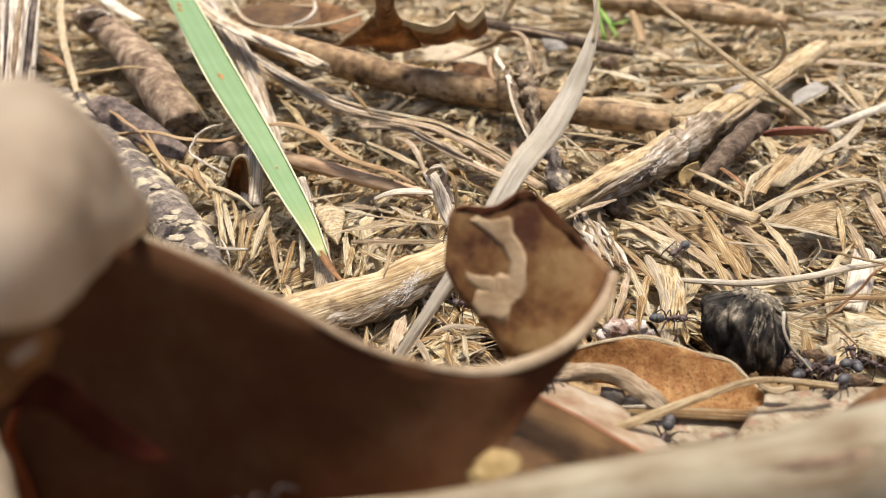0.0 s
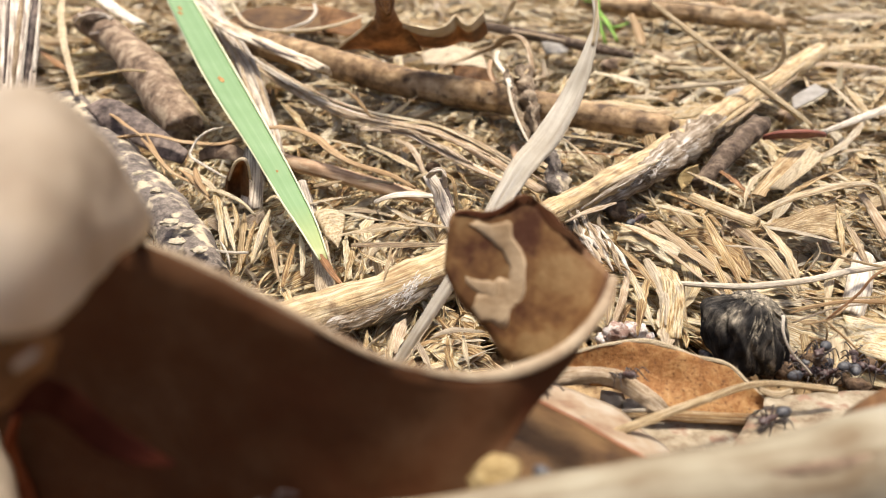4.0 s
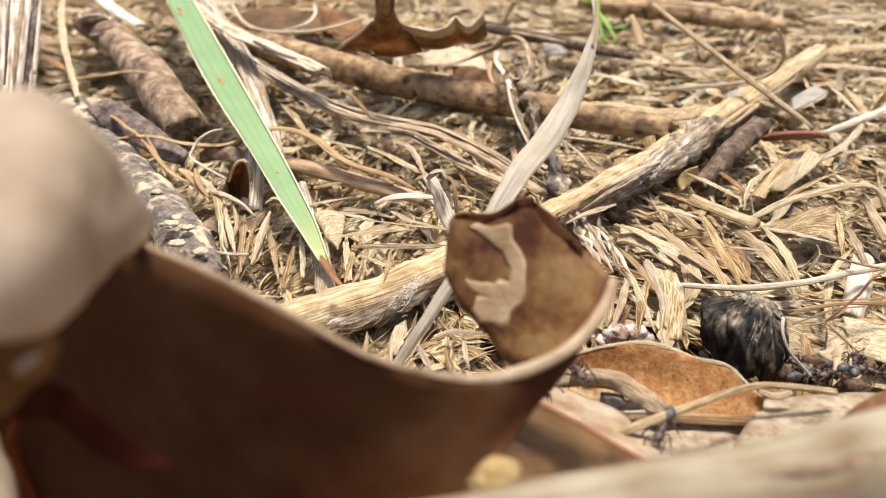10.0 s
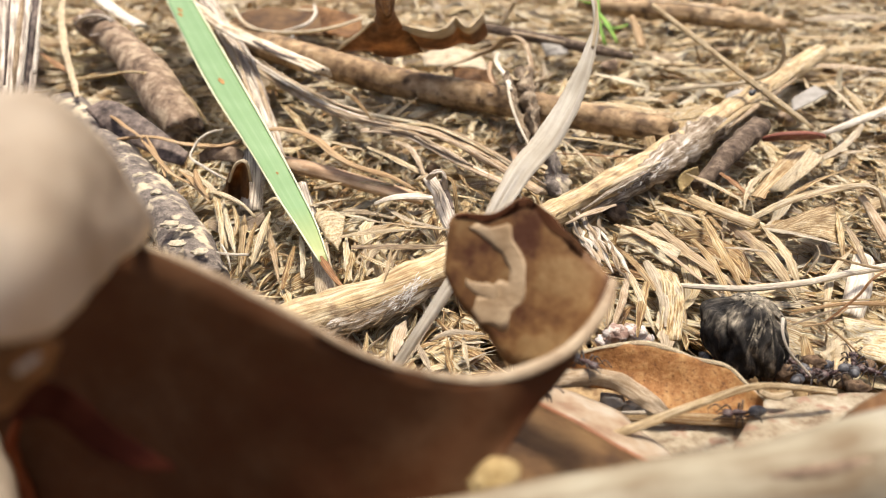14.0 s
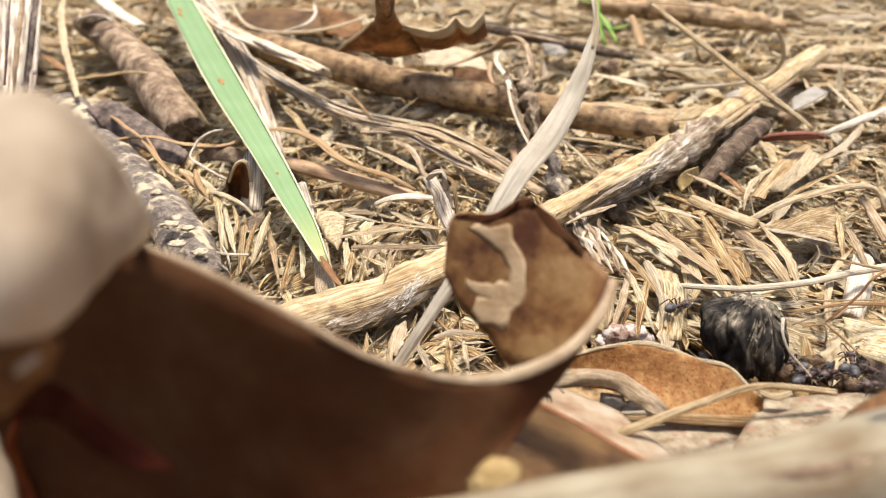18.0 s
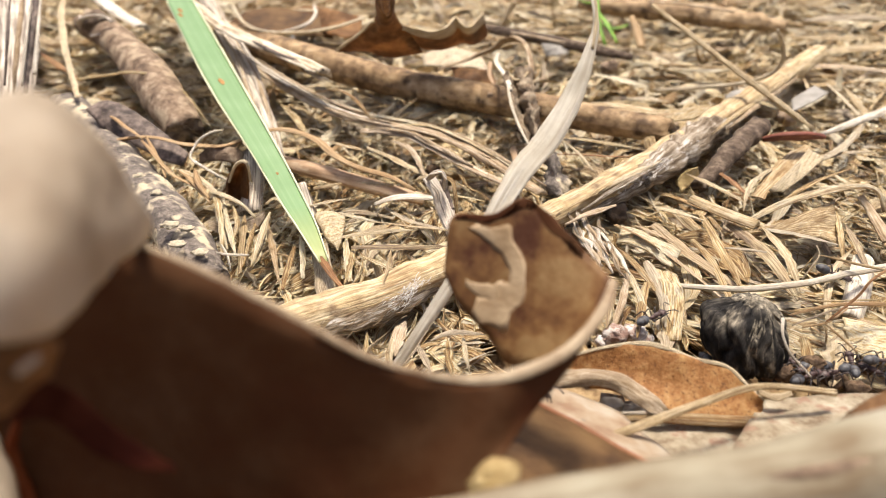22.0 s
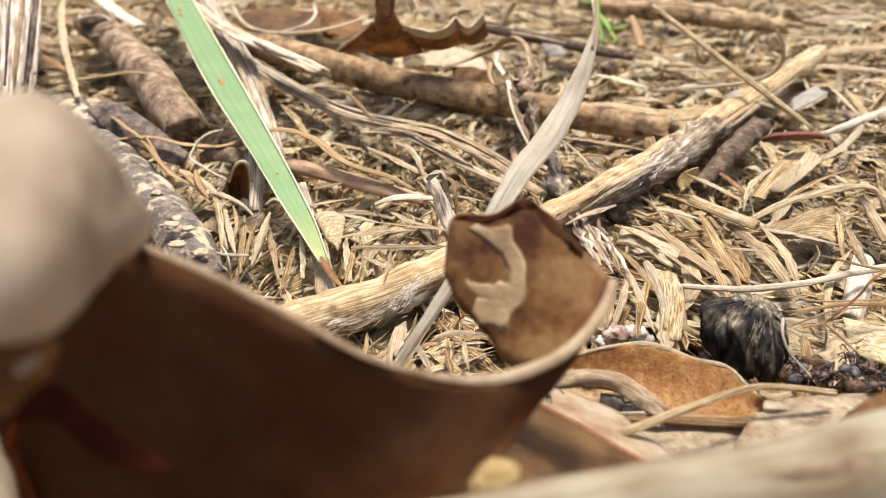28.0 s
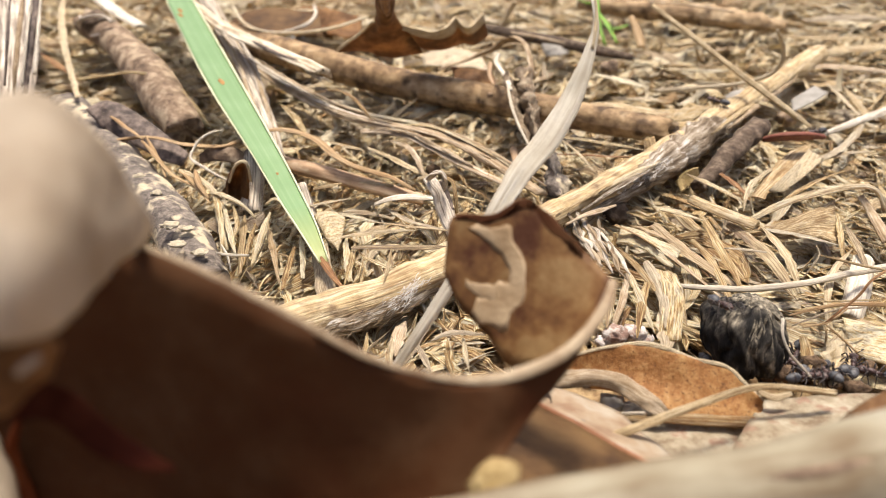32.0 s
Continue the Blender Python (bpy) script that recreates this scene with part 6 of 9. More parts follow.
    part("rolled_edge", strip([(0.0120, 0.1579, 0.0135), (0.0113, 0.1556, 0.0125), (0.0119, 0.1518, 0.0120), (0.0127, 0.1440, 0.0125), (0.0130, 0.1369, 0.0127)], [0.00098, 0.00146, 0.00155, 0.00148, 0.00109], 22, 0.6, 0.0003, 40, 20, rag=0.15), M_white, ob, "whitish rolled edge")
    part("pale_edge", strip([(0.0125, 0.1375, 0.0136), (0.0129, 0.1314, 0.0118), (0.0139, 0.1270, 0.0098), (0.0155, 0.1230, 0.0075)], [0.00055, 0.00074, 0.00073, 0.00051], 26, 0.3, 0.0002, 30, rag=0.3), M_cream, ob, "whitish torn edge")
    part("fold_edge", strip([(0.0134, 0.1519, 0.0115), (0.0146, 0.1448, 0.0122), (0.0160, 0.1438, 0.0128), (0.0172, 0.1459, 0.0135)], [0.00048, 0.00092, 0.00091, 0.00046], 18, 0.4, 0.0002, 20, rag=0.3), M_pale, ob, "pale folded lip")
    part("split_half", strip([(0.0109, 0.1657, 0.0090), (0.0104, 0.1616, 0.0080), (0.0113, 0.1576, 0.0065)], [0.00103, 0.00140, 0.00113], 14, 0.5, 0.0003, 30, 20, ruffle=0.25, rag=0.15), M_redstem, ob, "reddish split half")
    part("lower_end", leaf([[(0.0168, 0.1251, 0.0066), (0.0178, 0.1204, 0.0055), (0.0180, 0.1163, 0.0045), (0.0181, 0.1112, 0.0035)], [(0.0179, 0.1211, 0.0088), (0.0189, 0.1170, 0.0074), (0.0192, 0.1128, 0.0062), (0.0195, 0.1093, 0.0045)], [(0.0200, 0.1249, 0.0060), (0.0209, 0.1207, 0.0050), (0.0215, 0.1166, 0.0040), (0.0213, 0.1121, 0.0030)]], 26, 12, 0.0003, 0.0014, 420, 33), M_lichen, ob, "rough grey lower end")
    # flakes and slivers round it
    thing("papery_flake", leaf([[(0.0260, 0.1944, 0.0050), (0.0287, 0.1900, 0.0060), (0.0335, 0.1923, 0.0050)], [(0.0264, 0.1869, 0.0040), (0.0288, 0.1846, 0.0050), (0.0321, 0.1883, 0.0040)]], 10, 8, 0.0003, 0.0004, 200, 27), M_paper, "greyish papery flake far back", "flake")
    thing("red_splinter", strip([(0.0134, 0.1293, 0.0040), (0.0136, 0.1196, 0.0042), (0.0124, 0.1121, 0.0030)], [0.00151, 0.00182, 0.00116], 14, 0.4, 0.0004, 10), M_redstem, "reddish brown splinter of stem", "splinter")
    thing("red_splinter", strip([(0.0510, 0.2024, 0.0100), (0.0521, 0.1984, 0.0070), (0.0526, 0.1937, 0.0040)], [0.00183, 0.00303, 0.00239], 14, 0.3, 0.0004, 10), M_orange, "orange brown splinter far back", "splinter")
    thing("pale_splinter", strip([(0.0164, 0.2077, 0.0060), (0.0184, 0.2072, 0.0100), (0.0195, 0.2060, 0.0130)], [0.00189, 0.00249, 0.00154], 12, 0.3, 0.0004, 10), M_pale, "pale splinter of straw far back", "splinter")
    thing("bark_chip", leaf([[(-0.0055, 0.1818, 0.0060), (0.0008, 0.1813, 0.0080), (0.0092, 0.1799, 0.0070)], [(-0.0044, 0.1747, 0.0050), (0.0022, 0.1725, 0.0060), (0.0113, 0.1705, 0.0050)]], 14, 8, 0.0004, 0.0008, 160, 35), M_pale, "flat pale chip of bark far back", "bark")
    thing("bark_chip", leaf([[(0.0021, 0.1717, 0.0060), (0.0074, 0.1678, 0.0070), (0.0116, 0.1684, 0.0060)], [(0.0031, 0.1647, 0.0040), (0.0072, 0.1627, 0.0050), (0.0125, 0.1647, 0.0040)]], 14, 8, 0.0004, 0.0008, 160, 36), M_leafbrown, "reddish chip of bark leaning on the brown stick", "bark")
    # curled grey strip
    ob = thing("curled_strip", strip([(-0.0023, 0.1042, 0.0105), (-0.0014, 0.1030, 0.0095), (-0.0004, 0.1023, 0.0075), (0.0007, 0.1008, 0.0055), (0.0017, 0.0982, 0.0035)], [0.00195, 0.00265, 0.00284, 0.00265, 0.00210], 30, 0.35, 0.0004, -8, 8, ruffle=0.1, rag=0.12, across=9), M_greybark,
               "curled weathered grey strip of straw standing up", "straw")
    part("curled_end", strip([(-0.0024, 0.1028, 0.0108), (-0.0014, 0.1011, 0.0125), (-0.0004, 0.1015, 0.0125), (0.0002, 0.1014, 0.0115), (0.0003, 0.1019, 0.0095)], [0.00070, 0.00103, 0.00103, 0.00095, 0.00070], 24, 0.5, 0.0003, 30, rag=0.1), M_greybark, ob, "hooked top end")
    # shade in the fold is painted as a dark slate strip
    part("dark_fold", strip([(-0.0004, 0.1044, 0.0098), (0.0005, 0.1036, 0.0080), (0.0014, 0.1017, 0.0060)], [0.00080, 0.00125, 0.00107], 16, 0.3, 0.0003, 20), M_purple, ob, "fold with its shade put in as dark colour")
    part("stub", strip([(-0.0042, 0.1080, 0.0080), (-0.0033, 0.1070, 0.0088), (-0.0018, 0.1054, 0.0098)], [0.00055, 0.00091, 0.00072], 10, 0.4, 0.0003, 20), M_pale, ob, "pale rolled end")
    thing("thin_straw", strip([(0.0002, 0.1092, 0.0080), (0.0016, 0.1072, 0.0080), (0.0020, 0.1055, 0.0065), (0.0022, 0.1044, 0.0040)], [0.00046, 0.00064, 0.00073, 0.00055], 20, 0.5, 0.0003, 20), M_straw, "thin folded straw by the curled strip", "straw")
    thing("torn_chip", leaf([[(-0.0205, 0.1023, 0.0040), (-0.0184, 0.1029, 0.0050), (-0.0155, 0.1015, 0.0050)], [(-0.0188, 0.0988, 0.0035), (-0.0169, 0.0976, 0.0040), (-0.0155, 0.0979, 0.0040)], [(-0.0167, 0.0954, 0.0025), (-0.0159, 0.0946, 0.0030), (-0.0155, 0.0959, 0.0030)]], 12, 8, 0.0003, 0.0012, 320, 21), M_pale,
          "torn pale papery chip of straw", "straw")
    thing("white_sheath", strip([(-0.0109, 0.1041, 0.0055), (-0.0085, 0.1039, 0.0065), (-0.0056, 0.1040, 0.0068), (-0.0008, 0.1049, 0.0060)], [0.00073, 0.00198, 0.00216, 0.00164], 24, 0.5, 0.0003, 25), M_white,
          "white papery straw sheath", "straw")
    thing("papery_flake", leaf([[(0.0746, 0.1510, 0.0056), (0.0794, 0.1554, 0.0060), (0.0830, 0.1591, 0.0060)], [(0.0729, 0.1456, 0.0054), (0.0776, 0.1489, 0.0056), (0.0841, 0.1546, 0.0058)]], 14, 10, 0.0003, 0.0003, 120, 22), M_paper,
          "translucent greyish papery flake on the straw", "flake")
    thing("papery_flake", leaf([[(0.0604, 0.1513, 0.0065), (0.0625, 0.1527, 0.0070), (0.0654, 0.1541, 0.0070)], [(0.0600, 0.1474, 0.0062), (0.0612, 0.1468, 0.0064), (0.0640, 0.1490, 0.0066)]], 10, 8, 0.0003, 0.0003, 200, 23), M_paper,
          "translucent greyish papery flake by the stalk", "flake")
    thing("yellow_leaf_scrap", leaf([[(0.0414, 0.1177, 0.0030), (0.0427, 0.1177, 0.0050), (0.0447, 0.1173, 0.0060)], [(0.0419, 0.1153, 0.0020), (0.0436, 0.1162, 0.0030), (0.0452, 0.1174, 0.0045)]], 10, 8, 0.0003, 0.0004, 200, 24), M_yellowlump,
          "small yellow scrap of leaf under the stalk", "leaf")
    for rails, m in (([[(0.0487, 0.0979, 0.0050), (0.0554, 0.1001, 0.0060), (0.0627, 0.1043, 0.0065)], [(0.0499, 0.0969, 0.0046), (0.0555, 0.0972, 0.0054), (0.0610, 0.0993, 0.0050)], [(0.0517, 0.0962, 0.0040), (0.0560, 0.0956, 0.0046), (0.0595, 0.0946, 0.0040)]], M_pale),
                     ([[(0.0529, 0.0782, 0.0030), (0.0551, 0.0762, 0.0034), (0.0597, 0.0746, 0.0034)], [(0.0520, 0.0746, 0.0026), (0.0537, 0.0723, 0.0030), (0.0577, 0.0706, 0.0030)], [(0.0517, 0.0718, 0.0020), (0.0533, 0.0696, 0.0022), (0.0566, 0.0680, 0.0022)]], M_straw),
                     ([[(0.0550, 0.1108, 0.0050), (0.0593, 0.1146, 0.0065), (0.0672, 0.1247, 0.0060)], [(0.0572, 0.1105, 0.0045), (0.0617, 0.1140, 0.0055), (0.0686, 0.1214, 0.0055)]], M_pale),
                     ([[(0.0443, 0.1457, 0.0050), (0.0502, 0.1463, 0.0060), (0.0567, 0.1476, 0.0060)], [(0.0441, 0.1420, 0.0040), (0.0497, 0.1420, 0.0050), (0.0563, 0.1444, 0.0050)]], M_straw),
                     ([[(0.0296, 0.0884, 0.0040), (0.0298, 0.0822, 0.0044), (0.0272, 0.0730, 0.0030)], [(0.0328, 0.0863, 0.0044), (0.0321, 0.0796, 0.0044), (0.0300, 0.0728, 0.0030)]], M_slab),
                     ([[(-0.0196, 0.0939, 0.0044), (-0.0181, 0.0858, 0.0038), (-0.0164, 0.0792, 0.0030)], [(-0.0170, 0.0930, 0.0050), (-0.0152, 0.0849, 0.0044), (-0.0136, 0.0797, 0.0034)]], M_pale),
                     ([[(0.0281, 0.1005, 0.0040), (0.0313, 0.0959, 0.0050), (0.0350, 0.0920, 0.0046)], [(0.0265, 0.0964, 0.0034), (0.0299, 0.0930, 0.0040), (0.0330, 0.0887, 0.0040)]], M_straw)):
        thing("straw_husk", leaf(rails, 16, 10, 0.00025, 0.0007, 260, len(rails) * 3), m, "broad torn fibrous husk of dry straw", "husk", "broad husks")
    thing("grey_strip", strip([(0.0676, 0.1062, 0.0060), (0.0690, 0.1033, 0.0040), (0.0684, 0.0962, 0.0030)], [0.0016, 0.0022, 0.0026], 14, 0.5, 0.0004, 20), M_grey, "grey split piece of straw", "straw")
    thing("white_strip", strip([(0.0615, 0.0906, 0.0040), (0.0579, 0.0842, 0.0030), (0.0546, 0.0790, 0.0020)], [0.0030, 0.0034, 0.0030], 14, 0.4, 0.0004, 10), M_white, "whitish ribbed piece of straw", "straw")


make_curled_leaf()
make_leaves()


# ---- black seed pod, grit and lumps ----
def make_pod():
    centre = np.array((0.0373, 0.0723, 0.0042))
    pole = Vector((0.16, 0.30, 0.94)).normalized()
    e1 = pole.cross(Vector((0, 1, 0))).normalized()
    e2 = e1.cross(pole)
    v, f, uv = [], [], []
    seg, ring = 150, 50
    half = np.array((0.0054, 0.0054, 0.0058))

    def skin(th, a, out=1.0):
        # a shrivelled body: folds and fine wrinkles run from the crown to a crooked foot
        d = pole * math.cos(th) + (e1 * math.cos(a) + e2 * math.sin(a)) * math.sin(th)
        warp = noise.noise(d * 1.6)
        fold = abs(math.sin(a * 3.5 + warp * 2.2 + 1.1 * th))
        fine = abs(math.sin(a * 13 + 5.0 * noise.noise(d * 1.9) + 1.5 * th))
        mid = math.sin(th) ** 0.6
        q = 0.80 + mid * (0.17 * fold ** 0.7 + 0.08 * fine ** 0.7) + 0.14 * noise.noise(d * 1.4 + Vector((3, 0, 0))) + 0.05 * noise.noise(d * 4.1) + 0.025 * noise.noise(d * 11)
        low = max(0.0, -math.cos(th))
        return centre + np.array(d) * half * q * out * (1 - 0.05 * low) + np.array((0.0020, -0.0004, 0)) * low ** 1.5
    for i in range(ring + 1):
        th = math.pi * i / ring
        for k in range(seg):
            a = 2 * math.pi * k / seg
            v.append(skin(th, a))
            uv.append((abs(a - math.pi) * 2.4, th * 1.3))
    for i in range(ring):
        for k in range(seg):
            f.append((i * seg + k, (i + 1) * seg + k, (i + 1) * seg + (k + 1) % seg, i * seg + (k + 1) % seg))
    ob = thing("seed_pod", (np.array(v), f, np.array(uv)), M_nut,
               "charred black wrinkled seed pod with ashy ridges", "seed pod")
    # pale ashy ridges that fan down from the crown, most on one side
    rng = np.random.default_rng(4)
    for i in range(16):
        a = rng.uniform(3.0, 5.0)
        t0 = rng.uniform(0.5, 1.2)
        run = rng.uniform(0.35, 0.8)
        drift = rng.normal(0, 0.12)
        pts = [skin(t0 + run * k / 4, a + drift * k / 4) for k in range(5)]
        part("ridge", rod(pts, [0.00003, 0.00012, 0.00016, 0.0001, 0.00003], 16, 6, 0.5, 0.6, 0, i, 900), M_nutpale, ob)
    for a0, a1, t1 in ((2.9, 4.3, 0.95), (4.1, 5.5, 0.62), (0.2, 3.1, 0.6), (5.3, 6.5, 0.45)):
        grid = [[skin(0.06 + (t1 * (0.8 + 0.35 * noise.noise(Vector((k * 0.7, a0, 2)))) - 0.06) * r / 9, a0 + (a1 - a0) * k / 15, 1.025) for r in range(10)] for k in range(16)]
        top = [p for row in grid for p in row]
        part("crown", closed_grid(top, [centre + (p - centre) * 0.95 for p in top], [(k * 0.4, r * 0.25) for k in range(16) for r in range(10)], 16, 10), M_nutpale, ob, "ash grey crown")
    part("foot", rod([skin(2.4, 4.2), tuple(centre + np.array((0.0048, -0.0022, -0.0050))), tuple(centre + np.array((0.0052, -0.0024, -0.0066)))], [0.0011, 0.0006, 0.0002], 12, 8, 1, 0.4, 0, 3, 700), M_nut, ob, "crooked black foot")
    return ob


def make_grit():
    for p, s, m, lab in (((0.0221, 0.0744, 0.0030), 0.0016, M_grit, "reddish white grit grain"), ((0.0247, 0.0747, 0.0030), 0.0014, M_grit, "reddish white grit grain"),
                         ((0.0208, 0.0742, 0.0020), 0.0011, M_grit, "pale grain of grit"), ((0.0262, 0.0742, 0.0020), 0.0011, M_grit, "pale grain of grit"),
                         ((0.0196, 0.0629, 0.0020), 0.0014, M_paper, "greyish papery grain under the leaf"), ((0.0217, 0.0618, 0.0020), 0.0012, M_paper, "greyish papery grain under the leaf"),
                         ((0.0522, 0.0690, 0.0020), 0.0010, M_brownlump, "brown crumb among the ants"), ((0.0487, 0.0649, 0.0024), 0.0012, M_brownlump, "brown crumb among the ants"),
                         ((0.0456, 0.0686, 0.0020), 0.0014, M_brownlump, "brown crumb among the ants"), ((0.0473, 0.0674, 0.0016), 0.0013, M_brownlump, "dark brown crumb among the ants"),
                         ((0.0450, 0.0687, 0.0030), 0.0012, M_brownlump, "brown crumb among the ants"), ((0.0413, 0.0683, 0.0020), 0.0014, M_brownlump, "brown soil crumb beside the pod"),
                         ((0.0401, 0.0689, 0.0010), 0.0015, M_brownlump, "brown soil crumb beside the pod"), ((-0.0019, 0.1205, 0.0040), 0.0012, M_brownlump, "dark crumb by the curled strip"),
                         ((0.0292, 0.1089, 0.0015), 0.0022, M_twig, "dark woody crumb beneath the stalk"), ((0.0734, 0.1479, 0.0030), 0.0022, M_darkbark, "dark woody crumb by the stalk"),
                         ((0.0413, 0.1784, 0.0040), 0.0022, M_darkbark, "dark woody crumb far back")):
        thing("crumb", lump(p, (s, s * 0.9, s * 0.75), int(s * 1e5) % 11, 0.5, 1.8), m, lab, "crumb", "crumbs")
    ob = thing("gum_lump", lump((0.0031, 0.0316, 0.0248), (0.0016, 0.0012, 0.0010), 4, 0.35, 1.8), M_yellowlump, "yellow crumbly lump beside the curled leaf", "lump")
    part("cap", lump((0.0034, 0.0321, 0.0254), (0.0015, 0.0012, 0.0008), 6, 0.3, 1.6), M_yellowlump, ob, "rounded yellow cap")


make_pod()
make_grit()


# ---- loose straws that lie on top ----
def single_straw(points, width, mat, label, seed):
    # torn to a point at one end or both, a little bowed
    rng = np.random.default_rng(seed + 900)
    p = spline(points, 5)
    run = p[-1] - p[0]
    side = np.cross(run, (0, 0, 1.0))
    bow = rng.normal(0, 0.025)
    p = p + side * (bow * np.array([-0.4, 0.3, 0.6, 0.3, -0.4]))[:, None] + run * np.linspace(-0.12, 0.12, 5)[:, None]
    p[:, 2] += np.abs(np.linalg.norm(run)) * 0.015 * np.array([-1, 0.4, 0.8, 0.4, -1])
    a, b = ((0.15, 0.5), (0.12, 0.1), (0.5, 0.12), (0.6, 0.4))[seed % 4]
    ends = [width * a, width * 0.8, width * 0.92, width * 0.75, width * b]
    return thing("straw", strip(p, ends, 15, 0.12, max(0.0001, width * 0.04), (seed * 37) % 50 - 25, (seed * 53) % 60 - 30, seed=seed, ruffle=0.1, rag=0.35), mat, label, "straw", "single straws", smooth=False)


def make_single_straws():
    single_straw([(-0.0323, 0.1041, 0.0030), (-0.0296, 0.0899, 0.0030)], 0.0019, M_pale, "pale straw piece lying loose on the litter", 0)
    single_straw([(-0.0279, 0.1005, 0.0040), (-0.0273, 0.0914, 0.0040)], 0.0010, M_straw, "golden straw piece lying loose on the litter", 1)
    single_straw([(-0.0274, 0.0997, 0.0040), (-0.0253, 0.0930, 0.0040), (-0.0232, 0.0858, 0.0040)], 0.0010, M_pale, "pale straw piece lying loose on the litter", 2)
    single_straw([(-0.0223, 0.0930, 0.0040), (-0.0221, 0.0841, 0.0040)], 0.0011, M_straw, "golden straw piece lying loose on the litter", 3)
    single_straw([(-0.0217, 0.0962, 0.0040), (-0.0199, 0.0869, 0.0040)], 0.0010, M_straw, "golden straw piece lying loose on the litter", 4)
    single_straw([(-0.0225, 0.0849, 0.0030), (-0.0198, 0.0777, 0.0030)], 0.0015, M_straw, "golden straw piece lying loose on the litter", 5)
    single_straw([(-0.0148, 0.0962, 0.0040), (-0.0132, 0.0862, 0.0040)], 0.0012, M_straw, "golden straw piece lying loose on the litter", 8)
    single_straw([(-0.0133, 0.0946, 0.0040), (-0.0136, 0.0852, 0.0040)], 0.0010, M_straw, "golden straw piece lying loose on the litter", 9)
    single_straw([(-0.0210, 0.1052, 0.0050), (-0.0161, 0.1072, 0.0050)], 0.0009, M_pale, "pale straw piece lying loose on the litter", 10)
    single_straw([(-0.0165, 0.1024, 0.0050), (-0.0109, 0.1000, 0.0050)], 0.0009, M_straw, "golden straw piece lying loose on the litter", 11)
    single_straw([(-0.0105, 0.0997, 0.0050), (-0.0047, 0.0983, 0.0050), (0.0009, 0.0971, 0.0050)], 0.0012, M_pale, "pale straw piece lying loose on the litter", 12)
    single_straw([(-0.0085, 0.1043, 0.0050), (-0.0052, 0.0993, 0.0050), (0.0001, 0.0983, 0.0050)], 0.0012, M_straw, "golden straw piece lying loose on the litter", 13)
    single_straw([(-0.0144, 0.0954, 0.0050), (-0.0098, 0.0966, 0.0050), (-0.0051, 0.0972, 0.0050)], 0.0009, M_pale, "pale straw piece lying loose on the litter", 14)
    single_straw([(-0.0120, 0.0926, 0.0050), (-0.0053, 0.0917, 0.0050), (0.0009, 0.0926, 0.0050)], 0.0010, M_straw, "golden straw piece lying loose on the litter", 15)
    single_straw([(-0.0119, 0.0914, 0.0040), (-0.0076, 0.0881, 0.0040)], 0.0010, M_straw, "golden straw piece lying loose on the litter", 16)
    single_straw([(-0.0077, 0.0811, 0.0070), (-0.0076, 0.0845, 0.0070), (-0.0073, 0.0882, 0.0070)], 0.0006, M_pale, "pale straw piece lying loose on the litter", 17)
    single_straw([(0.0349, 0.1043, 0.0050), (0.0404, 0.1006, 0.0050)], 0.0013, M_straw, "golden straw piece lying loose on the litter", 18)
    single_straw([(0.0340, 0.0993, 0.0040), (0.0366, 0.0914, 0.0040), (0.0402, 0.0848, 0.0040)], 0.0018, M_pale, "pale straw piece lying loose on the litter", 19)
    single_straw([(0.0320, 0.0946, 0.0040), (0.0345, 0.0884, 0.0040), (0.0371, 0.0825, 0.0040)], 0.0013, M_grey, "grey weathered straw piece in the litter", 20)
    single_straw([(0.0328, 0.0899, 0.0030), (0.0319, 0.0777, 0.0030)], 0.0016, M_straw, "golden straw piece lying loose on the litter", 21)
    single_straw([(0.0411, 0.1000, 0.0050), (0.0405, 0.0914, 0.0050), (0.0406, 0.0827, 0.0050)], 0.0015, M_straw, "golden straw piece lying loose on the litter", 22)
    single_straw([(0.0459, 0.0993, 0.0040), (0.0470, 0.0914, 0.0040), (0.0480, 0.0827, 0.0040)], 0.0020, M_straw, "golden straw piece lying loose on the litter", 23)
    single_straw([(0.0412, 0.0904, 0.0060), (0.0458, 0.0895, 0.0060)], 0.0008, M_pale, "pale straw piece lying loose on the litter", 24)
    single_straw([(0.0492, 0.0976, 0.0050), (0.0494, 0.0898, 0.0050), (0.0483, 0.0827, 0.0050)], 0.0015, M_pale, "pale straw piece lying loose on the litter", 25)
    single_straw([(0.0505, 0.0971, 0.0050), (0.0542, 0.0954, 0.0050), (0.0583, 0.0930, 0.0050)], 0.0012, M_straw, "golden straw piece lying loose on the litter", 26)
    single_straw([(0.0518, 0.0993, 0.0050), (0.0577, 0.1018, 0.0050), (0.0639, 0.1068, 0.0050)], 0.0023, M_grey, "grey weathered straw piece in the litter", 27)
    single_straw([(0.0552, 0.1053, 0.0060), (0.0619, 0.1103, 0.0060), (0.0693, 0.1157, 0.0060)], 0.0013, M_straw, "golden straw piece lying loose on the litter", 28)
    single_straw([(0.0434, 0.1159, 0.0050), (0.0464, 0.1112, 0.0050), (0.0489, 0.1068, 0.0050)], 0.0013, M_straw, "golden straw piece lying loose on the litter", 29)
    single_straw([(0.0484, 0.1177, 0.0050), (0.0505, 0.1087, 0.0050)], 0.0010, M_rust, "rusty brown straw piece in the litter", 30)
    single_straw([(0.0624, 0.1018, 0.0050), (0.0583, 0.0911, 0.0050)], 0.0012, M_straw, "golden straw piece lying loose on the litter", 31)
    single_straw([(0.0622, 0.0979, 0.0050), (0.0601, 0.0880, 0.0050)], 0.0013, M_straw, "golden straw piece lying loose on the litter", 32)
